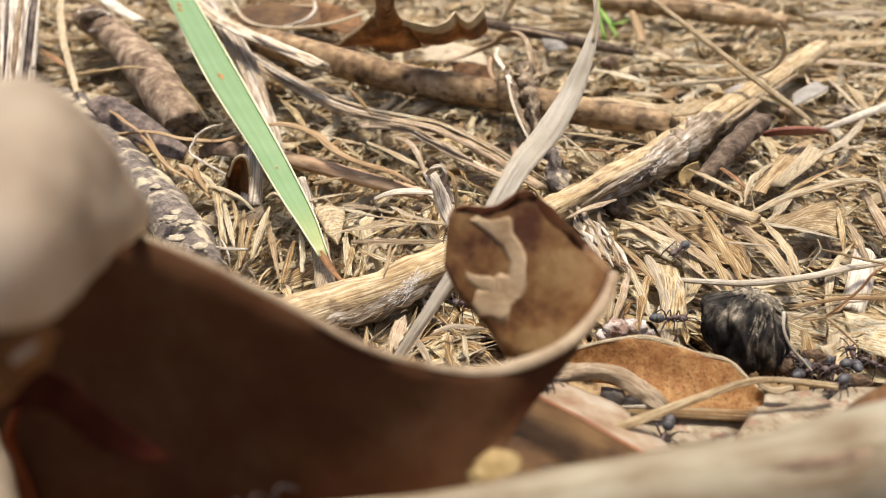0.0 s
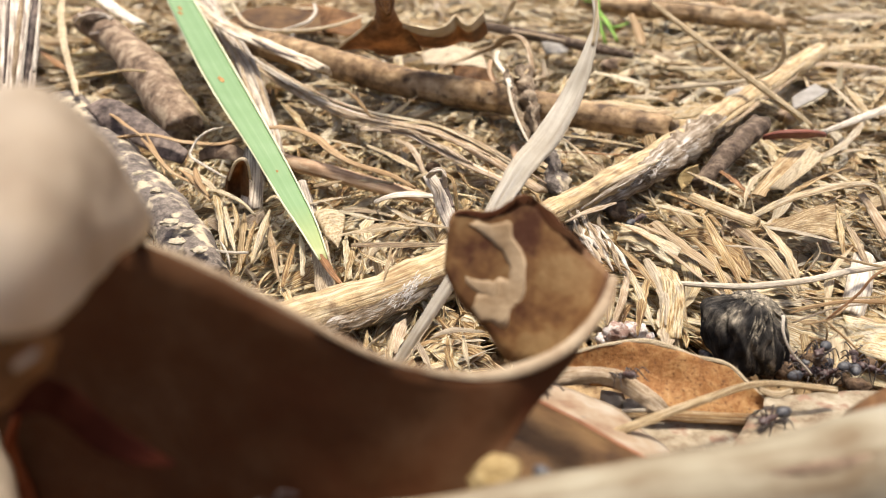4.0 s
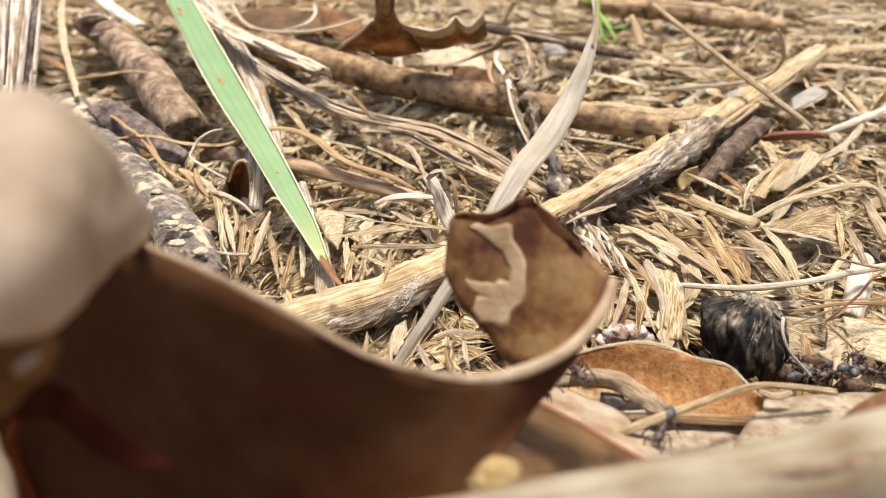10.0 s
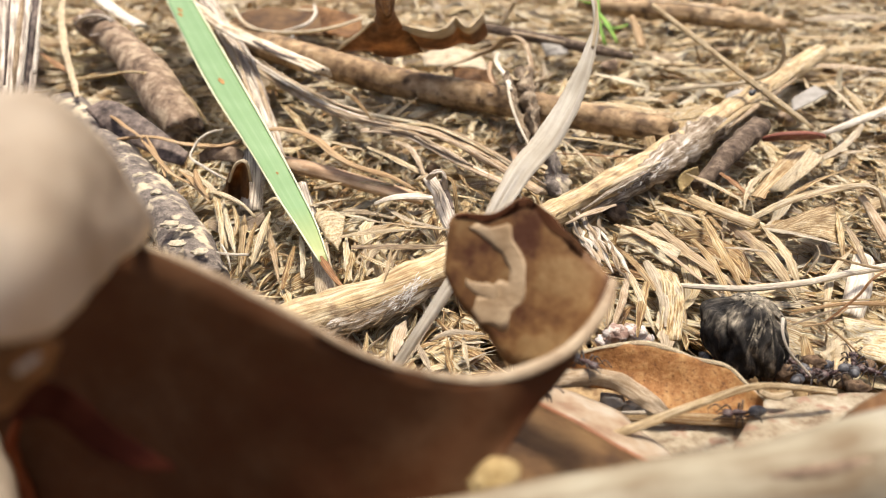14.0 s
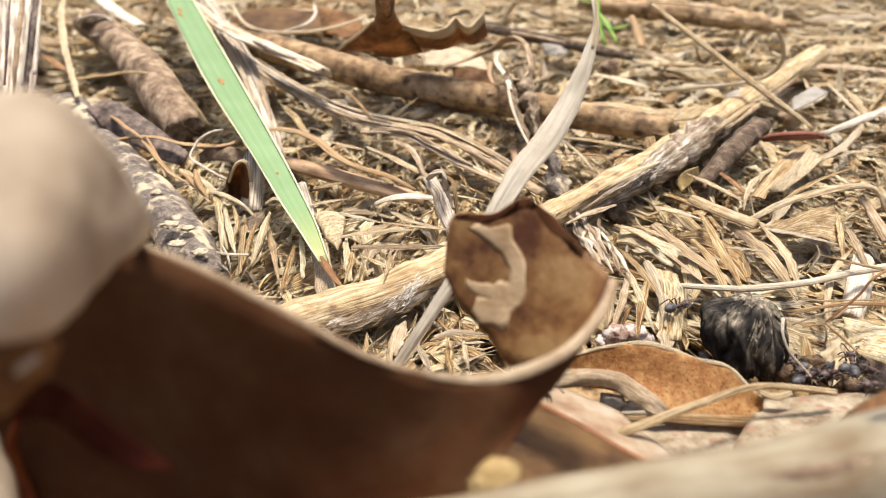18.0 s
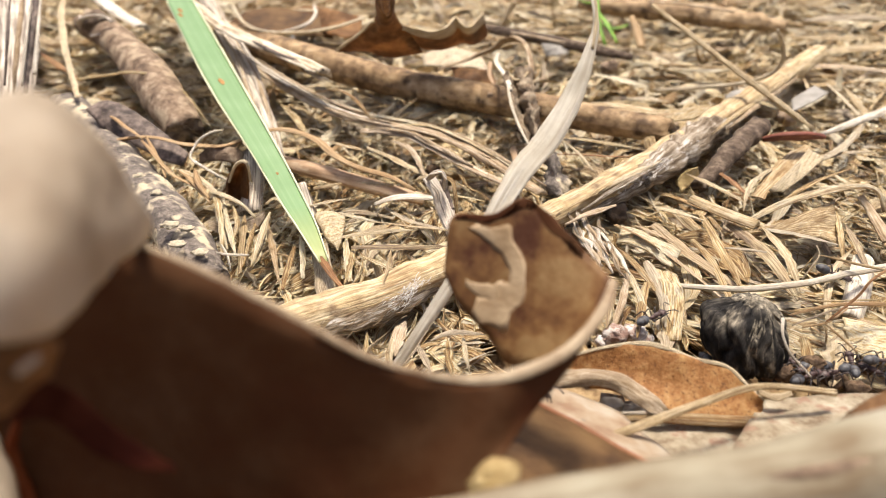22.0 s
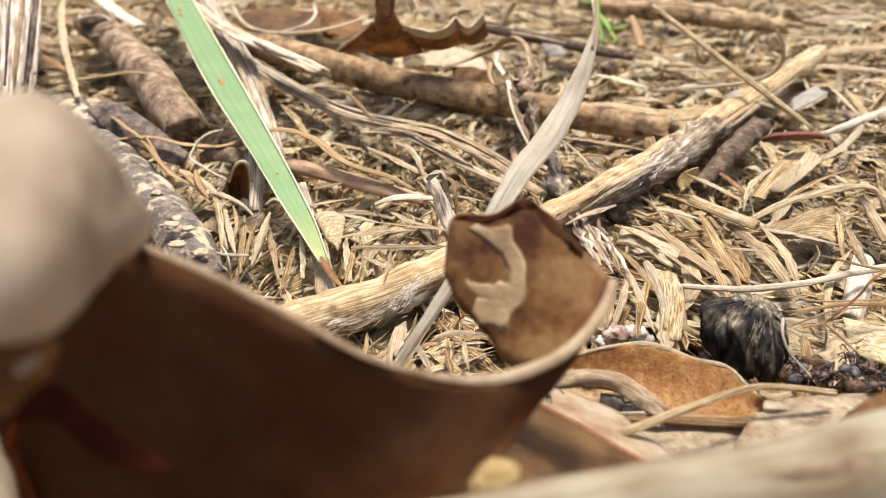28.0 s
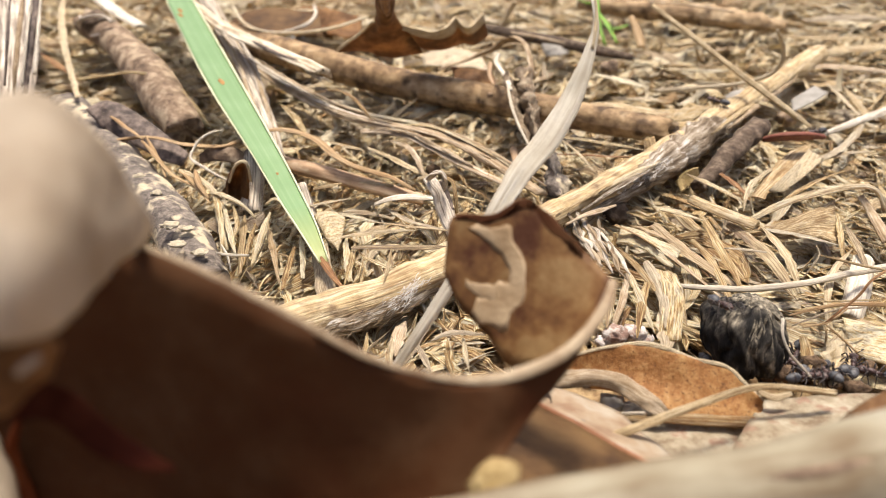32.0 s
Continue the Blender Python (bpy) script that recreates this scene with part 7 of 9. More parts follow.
    single_straw([(0.0519, 0.0754, 0.0020), (0.0497, 0.0714, 0.0020), (0.0468, 0.0669, 0.0020)], 0.0039, M_pale, "pale straw piece lying loose on the litter", 33)
    single_straw([(0.0458, 0.0732, 0.0030), (0.0439, 0.0674, 0.0030)], 0.0015, M_straw, "golden straw piece lying loose on the litter", 34)
    single_straw([(0.0554, 0.0790, 0.0020), (0.0571, 0.0772, 0.0020), (0.0593, 0.0742, 0.0020)], 0.0034, M_pale, "pale straw piece lying loose on the litter", 35)
    single_straw([(0.0317, 0.0828, 0.0030), (0.0299, 0.0777, 0.0030), (0.0280, 0.0719, 0.0030)], 0.0036, M_pale, "pale straw piece lying loose on the litter", 37)
    single_straw([(0.0283, 0.0844, 0.0040), (0.0247, 0.0738, 0.0040)], 0.0015, M_straw, "golden straw piece lying loose on the litter", 38)
    single_straw([(0.0259, 0.0858, 0.0040), (0.0224, 0.0761, 0.0040)], 0.0012, M_grey, "grey weathered straw piece in the litter", 39)
    single_straw([(0.0265, 0.0930, 0.0040), (0.0276, 0.0884, 0.0040), (0.0290, 0.0838, 0.0040)], 0.0013, M_straw, "golden straw piece lying loose on the litter", 40)
    single_straw([(0.0263, 0.0869, 0.0040), (0.0268, 0.0814, 0.0040), (0.0266, 0.0750, 0.0040)], 0.0011, M_straw, "golden straw piece lying loose on the litter", 41)
    single_straw([(0.0297, 0.0887, 0.0040), (0.0293, 0.0821, 0.0040), (0.0288, 0.0761, 0.0040)], 0.0018, M_pale, "pale straw piece lying loose on the litter", 42)
    single_straw([(0.0273, 0.0983, 0.0050), (0.0313, 0.0926, 0.0050)], 0.0017, M_straw, "golden straw piece lying loose on the litter", 43)
    single_straw([(0.0301, 0.0983, 0.0050), (0.0338, 0.0942, 0.0050)], 0.0010, M_pale, "pale straw piece lying loose on the litter", 44)
    single_straw([(0.0444, 0.1438, 0.0050), (0.0503, 0.1460, 0.0050), (0.0563, 0.1483, 0.0050)], 0.0024, M_pale, "pale straw piece lying loose on the litter", 45)
    single_straw([(0.0872, 0.1726, 0.0060), (0.0947, 0.1714, 0.0060), (0.1073, 0.1673, 0.0060)], 0.0019, M_grey, "grey weathered straw piece in the litter", 46)
    single_straw([(0.0879, 0.1616, 0.0050), (0.0863, 0.1460, 0.0050)], 0.0017, M_pale, "pale straw piece lying loose on the litter", 47)
    single_straw([(0.0907, 0.1598, 0.0050), (0.0876, 0.1438, 0.0050)], 0.0017, M_pale, "pale straw piece lying loose on the litter", 48)
    single_straw([(0.0951, 0.1848, 0.0060), (0.1058, 0.1862, 0.0060), (0.1186, 0.1886, 0.0060)], 0.0029, M_straw, "golden straw piece lying loose on the litter", 49)
    single_straw([(0.1085, 0.2189, 0.0050), (0.1290, 0.2201, 0.0050)], 0.0023, M_pale, "pale straw piece lying loose on the litter", 50)
    single_straw([(0.0546, 0.1121, 0.0040), (0.0629, 0.1222, 0.0040), (0.0689, 0.1291, 0.0040)], 0.0041, M_pale, "pale straw piece lying loose on the litter", 51)
    single_straw([(0.0645, 0.1198, 0.0040), (0.0723, 0.1258, 0.0040), (0.0794, 0.1276, 0.0040)], 0.0031, M_straw, "golden straw piece lying loose on the litter", 52)
    single_straw([(0.0236, 0.1327, 0.0050), (0.0376, 0.1269, 0.0050)], 0.0011, M_straw, "golden straw piece lying loose on the litter", 53)
    single_straw([(0.0231, 0.1254, 0.0050), (0.0305, 0.1229, 0.0050), (0.0385, 0.1239, 0.0050)], 0.0017, M_rust, "rusty brown straw piece in the litter", 54)
    single_straw([(0.0229, 0.1283, 0.0060), (0.0259, 0.1175, 0.0060)], 0.0008, M_pale, "pale straw piece lying loose on the litter", 55)
    single_straw([(0.0335, 0.1509, 0.0050), (0.0400, 0.1476, 0.0050), (0.0458, 0.1444, 0.0050)], 0.0029, M_pale, "pale straw piece lying loose on the litter", 56)
    single_straw([(-0.0335, 0.1467, 0.0060), (-0.0301, 0.1404, 0.0060), (-0.0262, 0.1317, 0.0060)], 0.0014, M_straw, "golden straw piece lying loose on the litter", 57)
    single_straw([(-0.0264, 0.1479, 0.0080), (-0.0220, 0.1503, 0.0080), (-0.0179, 0.1456, 0.0080), (-0.0153, 0.1354, 0.0080)], 0.0012, M_straw, "golden straw piece lying loose on the litter", 58)
    single_straw([(-0.0129, 0.1247, 0.0060), (-0.0085, 0.1203, 0.0060), (-0.0031, 0.1143, 0.0060)], 0.0014, M_pale, "pale straw piece lying loose on the litter", 59)
    single_straw([(-0.0092, 0.1255, 0.0070), (-0.0060, 0.1224, 0.0070), (-0.0037, 0.1136, 0.0070)], 0.0012, M_grey, "grey weathered straw piece in the litter", 60)
    single_straw([(-0.0433, 0.2185, 0.0080), (-0.0364, 0.2160, 0.0080), (-0.0289, 0.2147, 0.0080)], 0.0016, M_pale, "pale straw piece lying loose on the litter", 61)
    single_straw([(-0.0250, 0.2160, 0.0080), (-0.0190, 0.2122, 0.0080)], 0.0016, M_pale, "pale straw piece lying loose on the litter", 62)
    single_straw([(-0.1059, 0.1916, 0.0060), (-0.0991, 0.1911, 0.0060), (-0.0917, 0.1911, 0.0060)], 0.0015, M_pale, "pale straw piece lying loose on the litter", 63)
    single_straw([(-0.1134, 0.2265, 0.0100), (-0.0940, 0.1847, 0.0100), (-0.0792, 0.1527, 0.0100)], 0.0020, M_pale, "pale straw piece lying loose on the litter", 64)
    single_straw([(-0.0982, 0.1773, 0.0080), (-0.0896, 0.1677, 0.0080), (-0.0811, 0.1586, 0.0080)], 0.0013, M_rust, "rusty brown straw piece in the litter", 65)
    single_straw([(-0.0812, 0.1961, 0.0050), (-0.0735, 0.1982, 0.0050)], 0.0018, M_straw, "golden straw piece lying loose on the litter", 66)
    single_straw([(-0.0449, 0.1157, 0.0060), (-0.0409, 0.1118, 0.0060), (-0.0368, 0.1068, 0.0060)], 0.0011, M_pale, "pale straw piece lying loose on the litter", 67)
    single_straw([(-0.0378, 0.1082, 0.0060), (-0.0347, 0.0997, 0.0060), (-0.0322, 0.0913, 0.0060)], 0.0012, M_straw, "golden straw piece lying loose on the litter", 68)
    single_straw([(-0.0356, 0.1052, 0.0050), (-0.0326, 0.0979, 0.0050), (-0.0307, 0.0914, 0.0050)], 0.0010, M_straw, "golden straw piece lying loose on the litter", 69)
    single_straw([(0.0230, 0.0814, 0.0040), (0.0211, 0.0752, 0.0040)], 0.0012, M_straw, "golden straw piece lying loose on the litter", 70)
    single_straw([(0.0224, 0.0884, 0.0040), (0.0196, 0.0814, 0.0040)], 0.0011, M_grey, "grey weathered straw piece in the litter", 71)
    single_straw([(0.0031, 0.0962, 0.0040), (-0.0020, 0.0930, 0.0040)], 0.0015, M_straw, "golden straw piece lying loose on the litter", 72)
    single_straw([(-0.0010, 0.0718, 0.0040), (0.0011, 0.0734, 0.0040), (0.0047, 0.0729, 0.0040)], 0.0008, M_pale, "pale straw piece lying loose on the litter", 73)
    single_straw([(-0.0031, 0.0719, 0.0030), (-0.0016, 0.0676, 0.0030)], 0.0010, M_straw, "golden straw piece lying loose on the litter", 74)
    single_straw([(-0.0061, 0.0753, 0.0030), (-0.0064, 0.0687, 0.0030)], 0.0008, M_pale, "pale straw piece lying loose on the litter", 75)
    single_straw([(-0.0097, 0.0741, 0.0030), (-0.0099, 0.0687, 0.0030)], 0.0008, M_straw, "golden straw piece lying loose on the litter", 76)
    single_straw([(-0.0051, 0.0765, 0.0030), (-0.0059, 0.0708, 0.0030)], 0.0019, M_grey, "grey weathered straw piece in the litter", 77)
    single_straw([(0.0026, 0.0730, 0.0030), (0.0031, 0.0676, 0.0030)], 0.0008, M_pale, "pale straw piece lying loose on the litter", 78)
    single_straw([(0.0004, 0.0708, 0.0030), (0.0011, 0.0666, 0.0030)], 0.0008, M_straw, "golden straw piece lying loose on the litter", 79)
    single_straw([(0.0953, 0.2025, 0.0050), (0.1042, 0.1982, 0.0050), (0.1165, 0.2014, 0.0050)], 0.0018, M_pale, "pale straw piece lying loose on the litter", 80)
    single_straw([(0.0550, 0.1779, 0.0050), (0.0650, 0.1744, 0.0050), (0.0755, 0.1770, 0.0050)], 0.0025, M_straw, "golden straw piece lying loose on the litter", 81)
    single_straw([(0.0622, 0.1945, 0.0050), (0.0769, 0.1982, 0.0050)], 0.0021, M_pale, "pale straw piece lying loose on the litter", 82)
    single_straw([(0.0368, 0.1694, 0.0050), (0.0456, 0.1616, 0.0050)], 0.0018, M_straw, "golden straw piece lying loose on the litter", 83)
    single_straw([(0.0803, 0.1526, 0.0050), (0.0838, 0.1654, 0.0050)], 0.0015, M_pale, "pale straw piece lying loose on the litter", 84)
    single_straw([(0.0851, 0.1399, 0.0050), (0.0737, 0.1274, 0.0050), (0.0669, 0.1212, 0.0050)], 0.0015, M_straw, "golden straw piece lying loose on the litter", 85)
    single_straw([(0.0574, 0.1177, 0.0050), (0.0521, 0.1112, 0.0050), (0.0491, 0.1052, 0.0050)], 0.0010, M_pale, "pale straw piece lying loose on the litter", 86)
    single_straw([(0.0379, 0.0946, 0.0040), (0.0394, 0.0884, 0.0040), (0.0383, 0.0801, 0.0040)], 0.0014, M_straw, "golden straw piece lying loose on the litter", 87)
    single_straw([(0.0587, 0.0906, 0.0050), (0.0535, 0.0827, 0.0050), (0.0492, 0.0751, 0.0050)], 0.0012, M_pale, "pale straw piece lying loose on the litter", 88)
    single_straw([(-0.0004, 0.1092, 0.0050), (0.0061, 0.1068, 0.0050)], 0.0011, M_straw, "golden straw piece lying loose on the litter", 89)
    single_straw([(-0.0209, 0.1300, 0.0050), (-0.0152, 0.1269, 0.0050)], 0.0015, M_straw, "golden straw piece lying loose on the litter", 90)
    single_straw([(-0.0214, 0.1112, 0.0050), (-0.0178, 0.1129, 0.0050)], 0.0010, M_pale, "pale straw piece lying loose on the litter", 91)
    single_straw([(-0.0139, 0.1133, 0.0050), (-0.0090, 0.1123, 0.0050)], 0.0010, M_straw, "golden straw piece lying loose on the litter", 92)


make_single_straws()


# ---- ants ----
def ball(size, seg=16, ring=10, taper=0.0):
    v, f = [], []
    for i in range(ring + 1):
        th = math.pi * i / ring
        for k in range(seg):
            a = 2 * math.pi * k / seg
            x = math.cos(th)
            w = 1 + taper * x
            v.append((x * size[0], math.sin(th) * math.cos(a) * size[1] * w, math.sin(th) * math.sin(a) * size[2] * w))
    for i in range(ring):
        for k in range(seg):
            f.append((i * seg + k, (i + 1) * seg + k, (i + 1) * seg + (k + 1) % seg, i * seg + (k + 1) % seg))
    return np.array(v), f, np.zeros((len(v), 2))


def jointed(points, radii):
    return rod(points, radii, 12, 6, 1, 0.0)


def ant_part(name, geo, mat, parent, at=(0, 0, 0), label=""):
    ob = new(name, mesh_of(geo[0], geo[1], mat, geo[2]))
    ob.parent = parent
    ob.location = at
    return tagged(ob, label) if label else ob


def make_ant(label):
    """A worker ant about seven millimetres long that faces +x, its feet at z = 0."""
    ant = tagged(new("ant"), label, "ant", "ants of the trail")
    head = ant_part("head", ball((0.00086, 0.00078, 0.00062), taper=-0.22), M_thorax, ant, (0.00255, 0, 0.00155))
    ant_part("eye", ball((0.00015, 0.0001, 0.00015), 8, 6), M_gaster, head, (0.00018, 0.00066, 0.00025))
    ant_part("eye", ball((0.00015, 0.0001, 0.00015), 8, 6), M_gaster, head, (0.00018, -0.00066, 0.00025))
    for s in (1, -1):
        ant_part("mandible", jointed([(0.0007, 0.0004 * s, -0.0002), (0.0011, 0.0004 * s, -0.0003), (0.0013, 0.0001 * s, -0.0003)], [0.00013, 0.00011, 0.00004]), M_antleg, head)
        ant_part("antenna", jointed([(0.0006, 0.0003 * s, 0.0003), (0.0012, 0.0011 * s, 0.0009), (0.0017, 0.0013 * s, 0.0008), (0.0026, 0.0012 * s, 0.0001)], [0.00010, 0.00009, 0.00009, 0.00012]), M_antleg, head)
    thorax = ant_part("thorax", joined(tuple_shift(ball((0.00085, 0.00050, 0.00052)), (0.0003, 0, 0.00012)), tuple_shift(ball((0.0007, 0.00040, 0.00042)), (-0.00055, 0, -0.00005)), tuple_shift(ball((0.0004, 0.00026, 0.00026)), (0.00105, 0, 0.00002))), M_thorax, ant, (0.00085, 0, 0.00150))
    ant_part("petiole", joined(tuple_shift(ball((0.00022, 0.00018, 0.00036), 10, 8), (0, 0, 0.0001)), tuple_shift(ball((0.00045, 0.00012, 0.00012), 8, 6), (0, 0, -0.0001))), M_thorax, ant, (-0.00045, 0, 0.00140))
    gaster = ant_part("gaster", ball((0.00138, 0.00090, 0.00086), 20, 14, taper=0.12), M_gaster, ant, (-0.00205, 0, 0.00158), "glossy blue-black gaster")
    ant_part("band", ball((0.00046, 0.00094, 0.00090), 20, 8), M_antleg, gaster, (-0.0001, 0, 0))
    for i, (x, reach, back) in enumerate(((0.0013, 0.0020, 0.0016), (0.0007, 0.0022, -0.0003), (0.0001, 0.0024, -0.0022))):
        for s in (1, -1):
            knee = (back * 0.42, reach * 0.52 * s, 0.0011)
            ant_part("leg", jointed([(0, 0, 0), (back * 0.1, 0.0004 * s, 0.0001), knee, (back * 0.8, reach * 0.85 * s, -0.0002), (back, reach * s, -0.00105), (back * 1.15, reach * 1.12 * s, -0.00112)], [0.00014, 0.00016, 0.00011, 0.00011, 0.00007, 0.00005]), M_antleg, ant, (x, 0.0003 * s, 0.00115))
    return ant


def tuple_shift(geo, by):
    return geo[0] + np.array(by), geo[1], geo[2]


ANT_LABELS = ("black ant with a glossy gaster walking over dead leaves", "blue-black ant resting on the trail among crumbs", "black ant crossing the straw litter")


def make_ants():
    first = make_ant(ANT_LABELS[0])
    first.scale = (0.72, 0.72, 0.72)
    out = [first]
    for k in ANT_KINDS[1:]:
        ob = copy_thing(first, pose(0, 0, 0))
        tagged(ob, ANT_LABELS[k])
        out.append(ob)
    return out


ANT_KINDS = (1, 1, 1, 1, 1, 1, 0, 0, 0, 0, 2, 0, 2, 0, 0, 2, 0, 0, 2, 0, 0, 0, 0, 0, 0, 2, 2, 0, 0, 0, 2, 2, 2, 2, 2, 2, 2, 0, 2, 2, 2, 2)


def at(x, y, z, climb, heading):
    return pose(x, y, z, 0, -climb, heading)


ANTS = make_ants()


def paths():
    p = []
    p.append([(0, at(0.0429, 0.0690, 0.0016, 0, 122)),
              (3, at(0.0431, 0.0692, 0.0016, 0, 138)),
              (12, at(0.0429, 0.0690, 0.0016, 0, 122)),
              (21, at(0.0430, 0.0692, 0.0016, 0, 138)),
              (32, at(0.0429, 0.0690, 0.0016, 0, 122))])
    p.append([(0, at(0.0433, 0.0666, 0.0016, 0, 28)),
              (8, at(0.0432, 0.0668, 0.0016, 0, 12)),
              (16, at(0.0434, 0.0666, 0.0016, 0, 28)),
              (32, at(0.0432, 0.0667, 0.0016, 0, 12))])
    p.append([(0, at(0.0473, 0.0674, 0.0016, 0, -162)),
              (6, at(0.0471, 0.0674, 0.0016, 0, -158)),
              (20, at(0.0474, 0.0676, 0.0016, 0, -161)),
              (32, at(0.0473, 0.0674, 0.0016, 0, -159))])
    p.append([(0, at(0.0500, 0.0688, 0.0016, 0, 77)),
              (9, at(0.0501, 0.0687, 0.0016, 0, 63)),
              (23, at(0.0499, 0.0689, 0.0016, 0, 76)),
              (32, at(0.0500, 0.0687, 0.0016, 0, 64))])
    p.append([(0, at(0.0525, 0.0674, 0.0016, 0, 144)),
              (10, at(0.0522, 0.0672, 0.0016, 0, 157)),
              (22, at(0.0525, 0.0674, 0.0016, 0, 143)),
              (32, at(0.0524, 0.0673, 0.0016, 0, 157))])
    p.append([(0, at(0.0452, 0.0682, 0.0016, 0, 192)),
              (10, at(0.0453, 0.0680, 0.0016, 0, 208)),
              (19, at(0.0450, 0.0682, 0.0016, 0, 192)),
              (32, at(0.0452, 0.0681, 0.0016, 0, 208))])
    p.append([(0, at(0.0449, 0.0629, 0.0029, 3, -144)),
              (0.4, at(0.0368, 0.0560, 0.0036, -4, -136)),
              (0.8, at(0.0313, 0.0498, 0.0017, -13, -132)),
              (32, at(0.0313, 0.0498, 0.0017, -13, -132))])
    p.append([(0, at(0.0558, 0.0635, 0.0031, -1, 179)),
              (0.6, at(0.0558, 0.0635, 0.0031, -1, 179)),
              (0.92, at(0.0517, 0.0636, 0.0030, -2, 175)),
              (1.3, at(0.0473, 0.0643, 0.0027, 2, 194)),
              (1.56, at(0.0431, 0.0614, 0.0033, 4, 212)),
              (1.88, at(0.0391, 0.0593, 0.0034, 5, 210)),
              (2, at(0.0374, 0.0581, 0.0039, 11, 212)),
              (2.2, at(0.0359, 0.0573, 0.0042, 6, 206)),
              (2.52, at(0.0337, 0.0563, 0.0043, 0, 201)),
              (2.84, at(0.0318, 0.0558, 0.0042, -42, 137)),
              (3, at(0.0321, 0.0578, 0.0021, -42, 196)),
              (3.16, at(0.0302, 0.0553, 0.0019, -14, 227)),
              (3.48, at(0.0279, 0.0532, 0.0005, -11, 227)),
              (3.8, at(0.0250, 0.0498, 0.0005, 0, 229)),
              (32, at(0.0250, 0.0498, 0.0005, 0, 229))])
    p.append([(0, at(0.0558, 0.0635, 0.0031, 0, 178)),
              (2.4, at(0.0558, 0.0635, 0.0031, 0, 178)),
              (2.71, at(0.0522, 0.0637, 0.0031, 1, 182)),
              (3, at(0.0484, 0.0632, 0.0033, 1, 193)),
              (3.34, at(0.0442, 0.0619, 0.0033, 0, 200)),
              (3.5, at(0.0421, 0.0610, 0.0033, 0, 204)),
              (3.66, at(0.0401, 0.0600, 0.0033, 7, 210)),
              (3.97, at(0.0357, 0.0573, 0.0042, 6, 211)),
              (4.2, at(0.0329, 0.0558, 0.0042, -27, 179)),
              (4.6, at(0.0314, 0.0574, 0.0019, -27, 171)),
              (5, at(0.0284, 0.0564, 0.0020, 2, 196)),
              (5.23, at(0.0274, 0.0563, 0.0020, 7, 192)),
              (5.54, at(0.0260, 0.0559, 0.0023, 7, 192)),
              (5.86, at(0.0247, 0.0557, 0.0024, 3, 188)),
              (6, at(0.0241, 0.0556, 0.0024, 17, 242)),
              (6.17, at(0.0204, 0.0478, 0.0051, -27, 236)),
              (6.49, at(0.0221, 0.0526, 0.0005, -42, 156)),
              (6.8, at(0.0204, 0.0498, 0.0005, 0, 236)),
              (32, at(0.0204, 0.0498, 0.0005, 0, 236))])
    p.append([(0, at(0.0238, 0.0563, 0.0022, -24, -120)),
              (0.36, at(0.0226, 0.0536, 0.0005, -14, -114)),
              (0.7, at(0.0210, 0.0498, 0.0005, 0, -114)),
              (32, at(0.0210, 0.0498, 0.0005, 0, -114))])
    p.append([(0, at(0.0544, 0.0865, 0.0008, -42, -292)),
              (0.1, at(0.0527, 0.0844, 0.0007, -6, -212)),
              (0.3, at(0.0523, 0.0843, 0.0005, -5, -133)),
              (0.7, at(0.0510, 0.0826, 0.0005, 2, -128)),
              (1, at(0.0500, 0.0812, 0.0006, 2, -92)),
              (1.3, at(0.0509, 0.0787, 0.0006, 8, -79)),
              (1.5, at(0.0509, 0.0763, 0.0013, 19, -73)),
              (2, at(0.0524, 0.0737, 0.0024, 26, -59)),
              (2.2, at(0.0523, 0.0740, 0.0026, 14, 21)),
              (2.5, at(0.0522, 0.0745, 0.0026, -17, 101)),
              (2.8, at(0.0521, 0.0749, 0.0023, -24, 165)),
              (3, at(0.0515, 0.0746, 0.0023, 1, 217)),
              (3.5, at(0.0498, 0.0732, 0.0023, -2, 219)),
              (3.7, at(0.0488, 0.0725, 0.0022, 13, 227)),
              (4, at(0.0454, 0.0685, 0.0037, 13, 227)),
              (4.2, at(0.0445, 0.0680, 0.0036, -18, 286)),
              (4.6, at(0.0455, 0.0682, 0.0036, -22, 366)),
              (4.9, at(0.0478, 0.0706, 0.0020, -23, 399)),
              (5.2, at(0.0483, 0.0704, 0.0021, 21, 345)),
              (5.5, at(0.0488, 0.0703, 0.0024, 5, 399)),
              (5.8, at(0.0527, 0.0740, 0.0026, 7, 402)),
              (6, at(0.0547, 0.0756, 0.0033, 26, 390)),
              (6.4, at(0.0537, 0.0746, 0.0032, -8, 310)),
              (6.6, at(0.0534, 0.0742, 0.0031, -2, 268)),
              (7, at(0.0537, 0.0722, 0.0031, 1, 283)),
              (7.4, at(0.0542, 0.0707, 0.0031, -3, 317)),
              (7.6, at(0.0558, 0.0703, 0.0030, -22, 376)),
              (7.9, at(0.0604, 0.0724, 0.0005, -20, 371)),
              (8.2, at(0.0626, 0.0716, 0.0005, 0, 340)),
              (32, at(0.0626, 0.0716, 0.0005, 0, 340))])
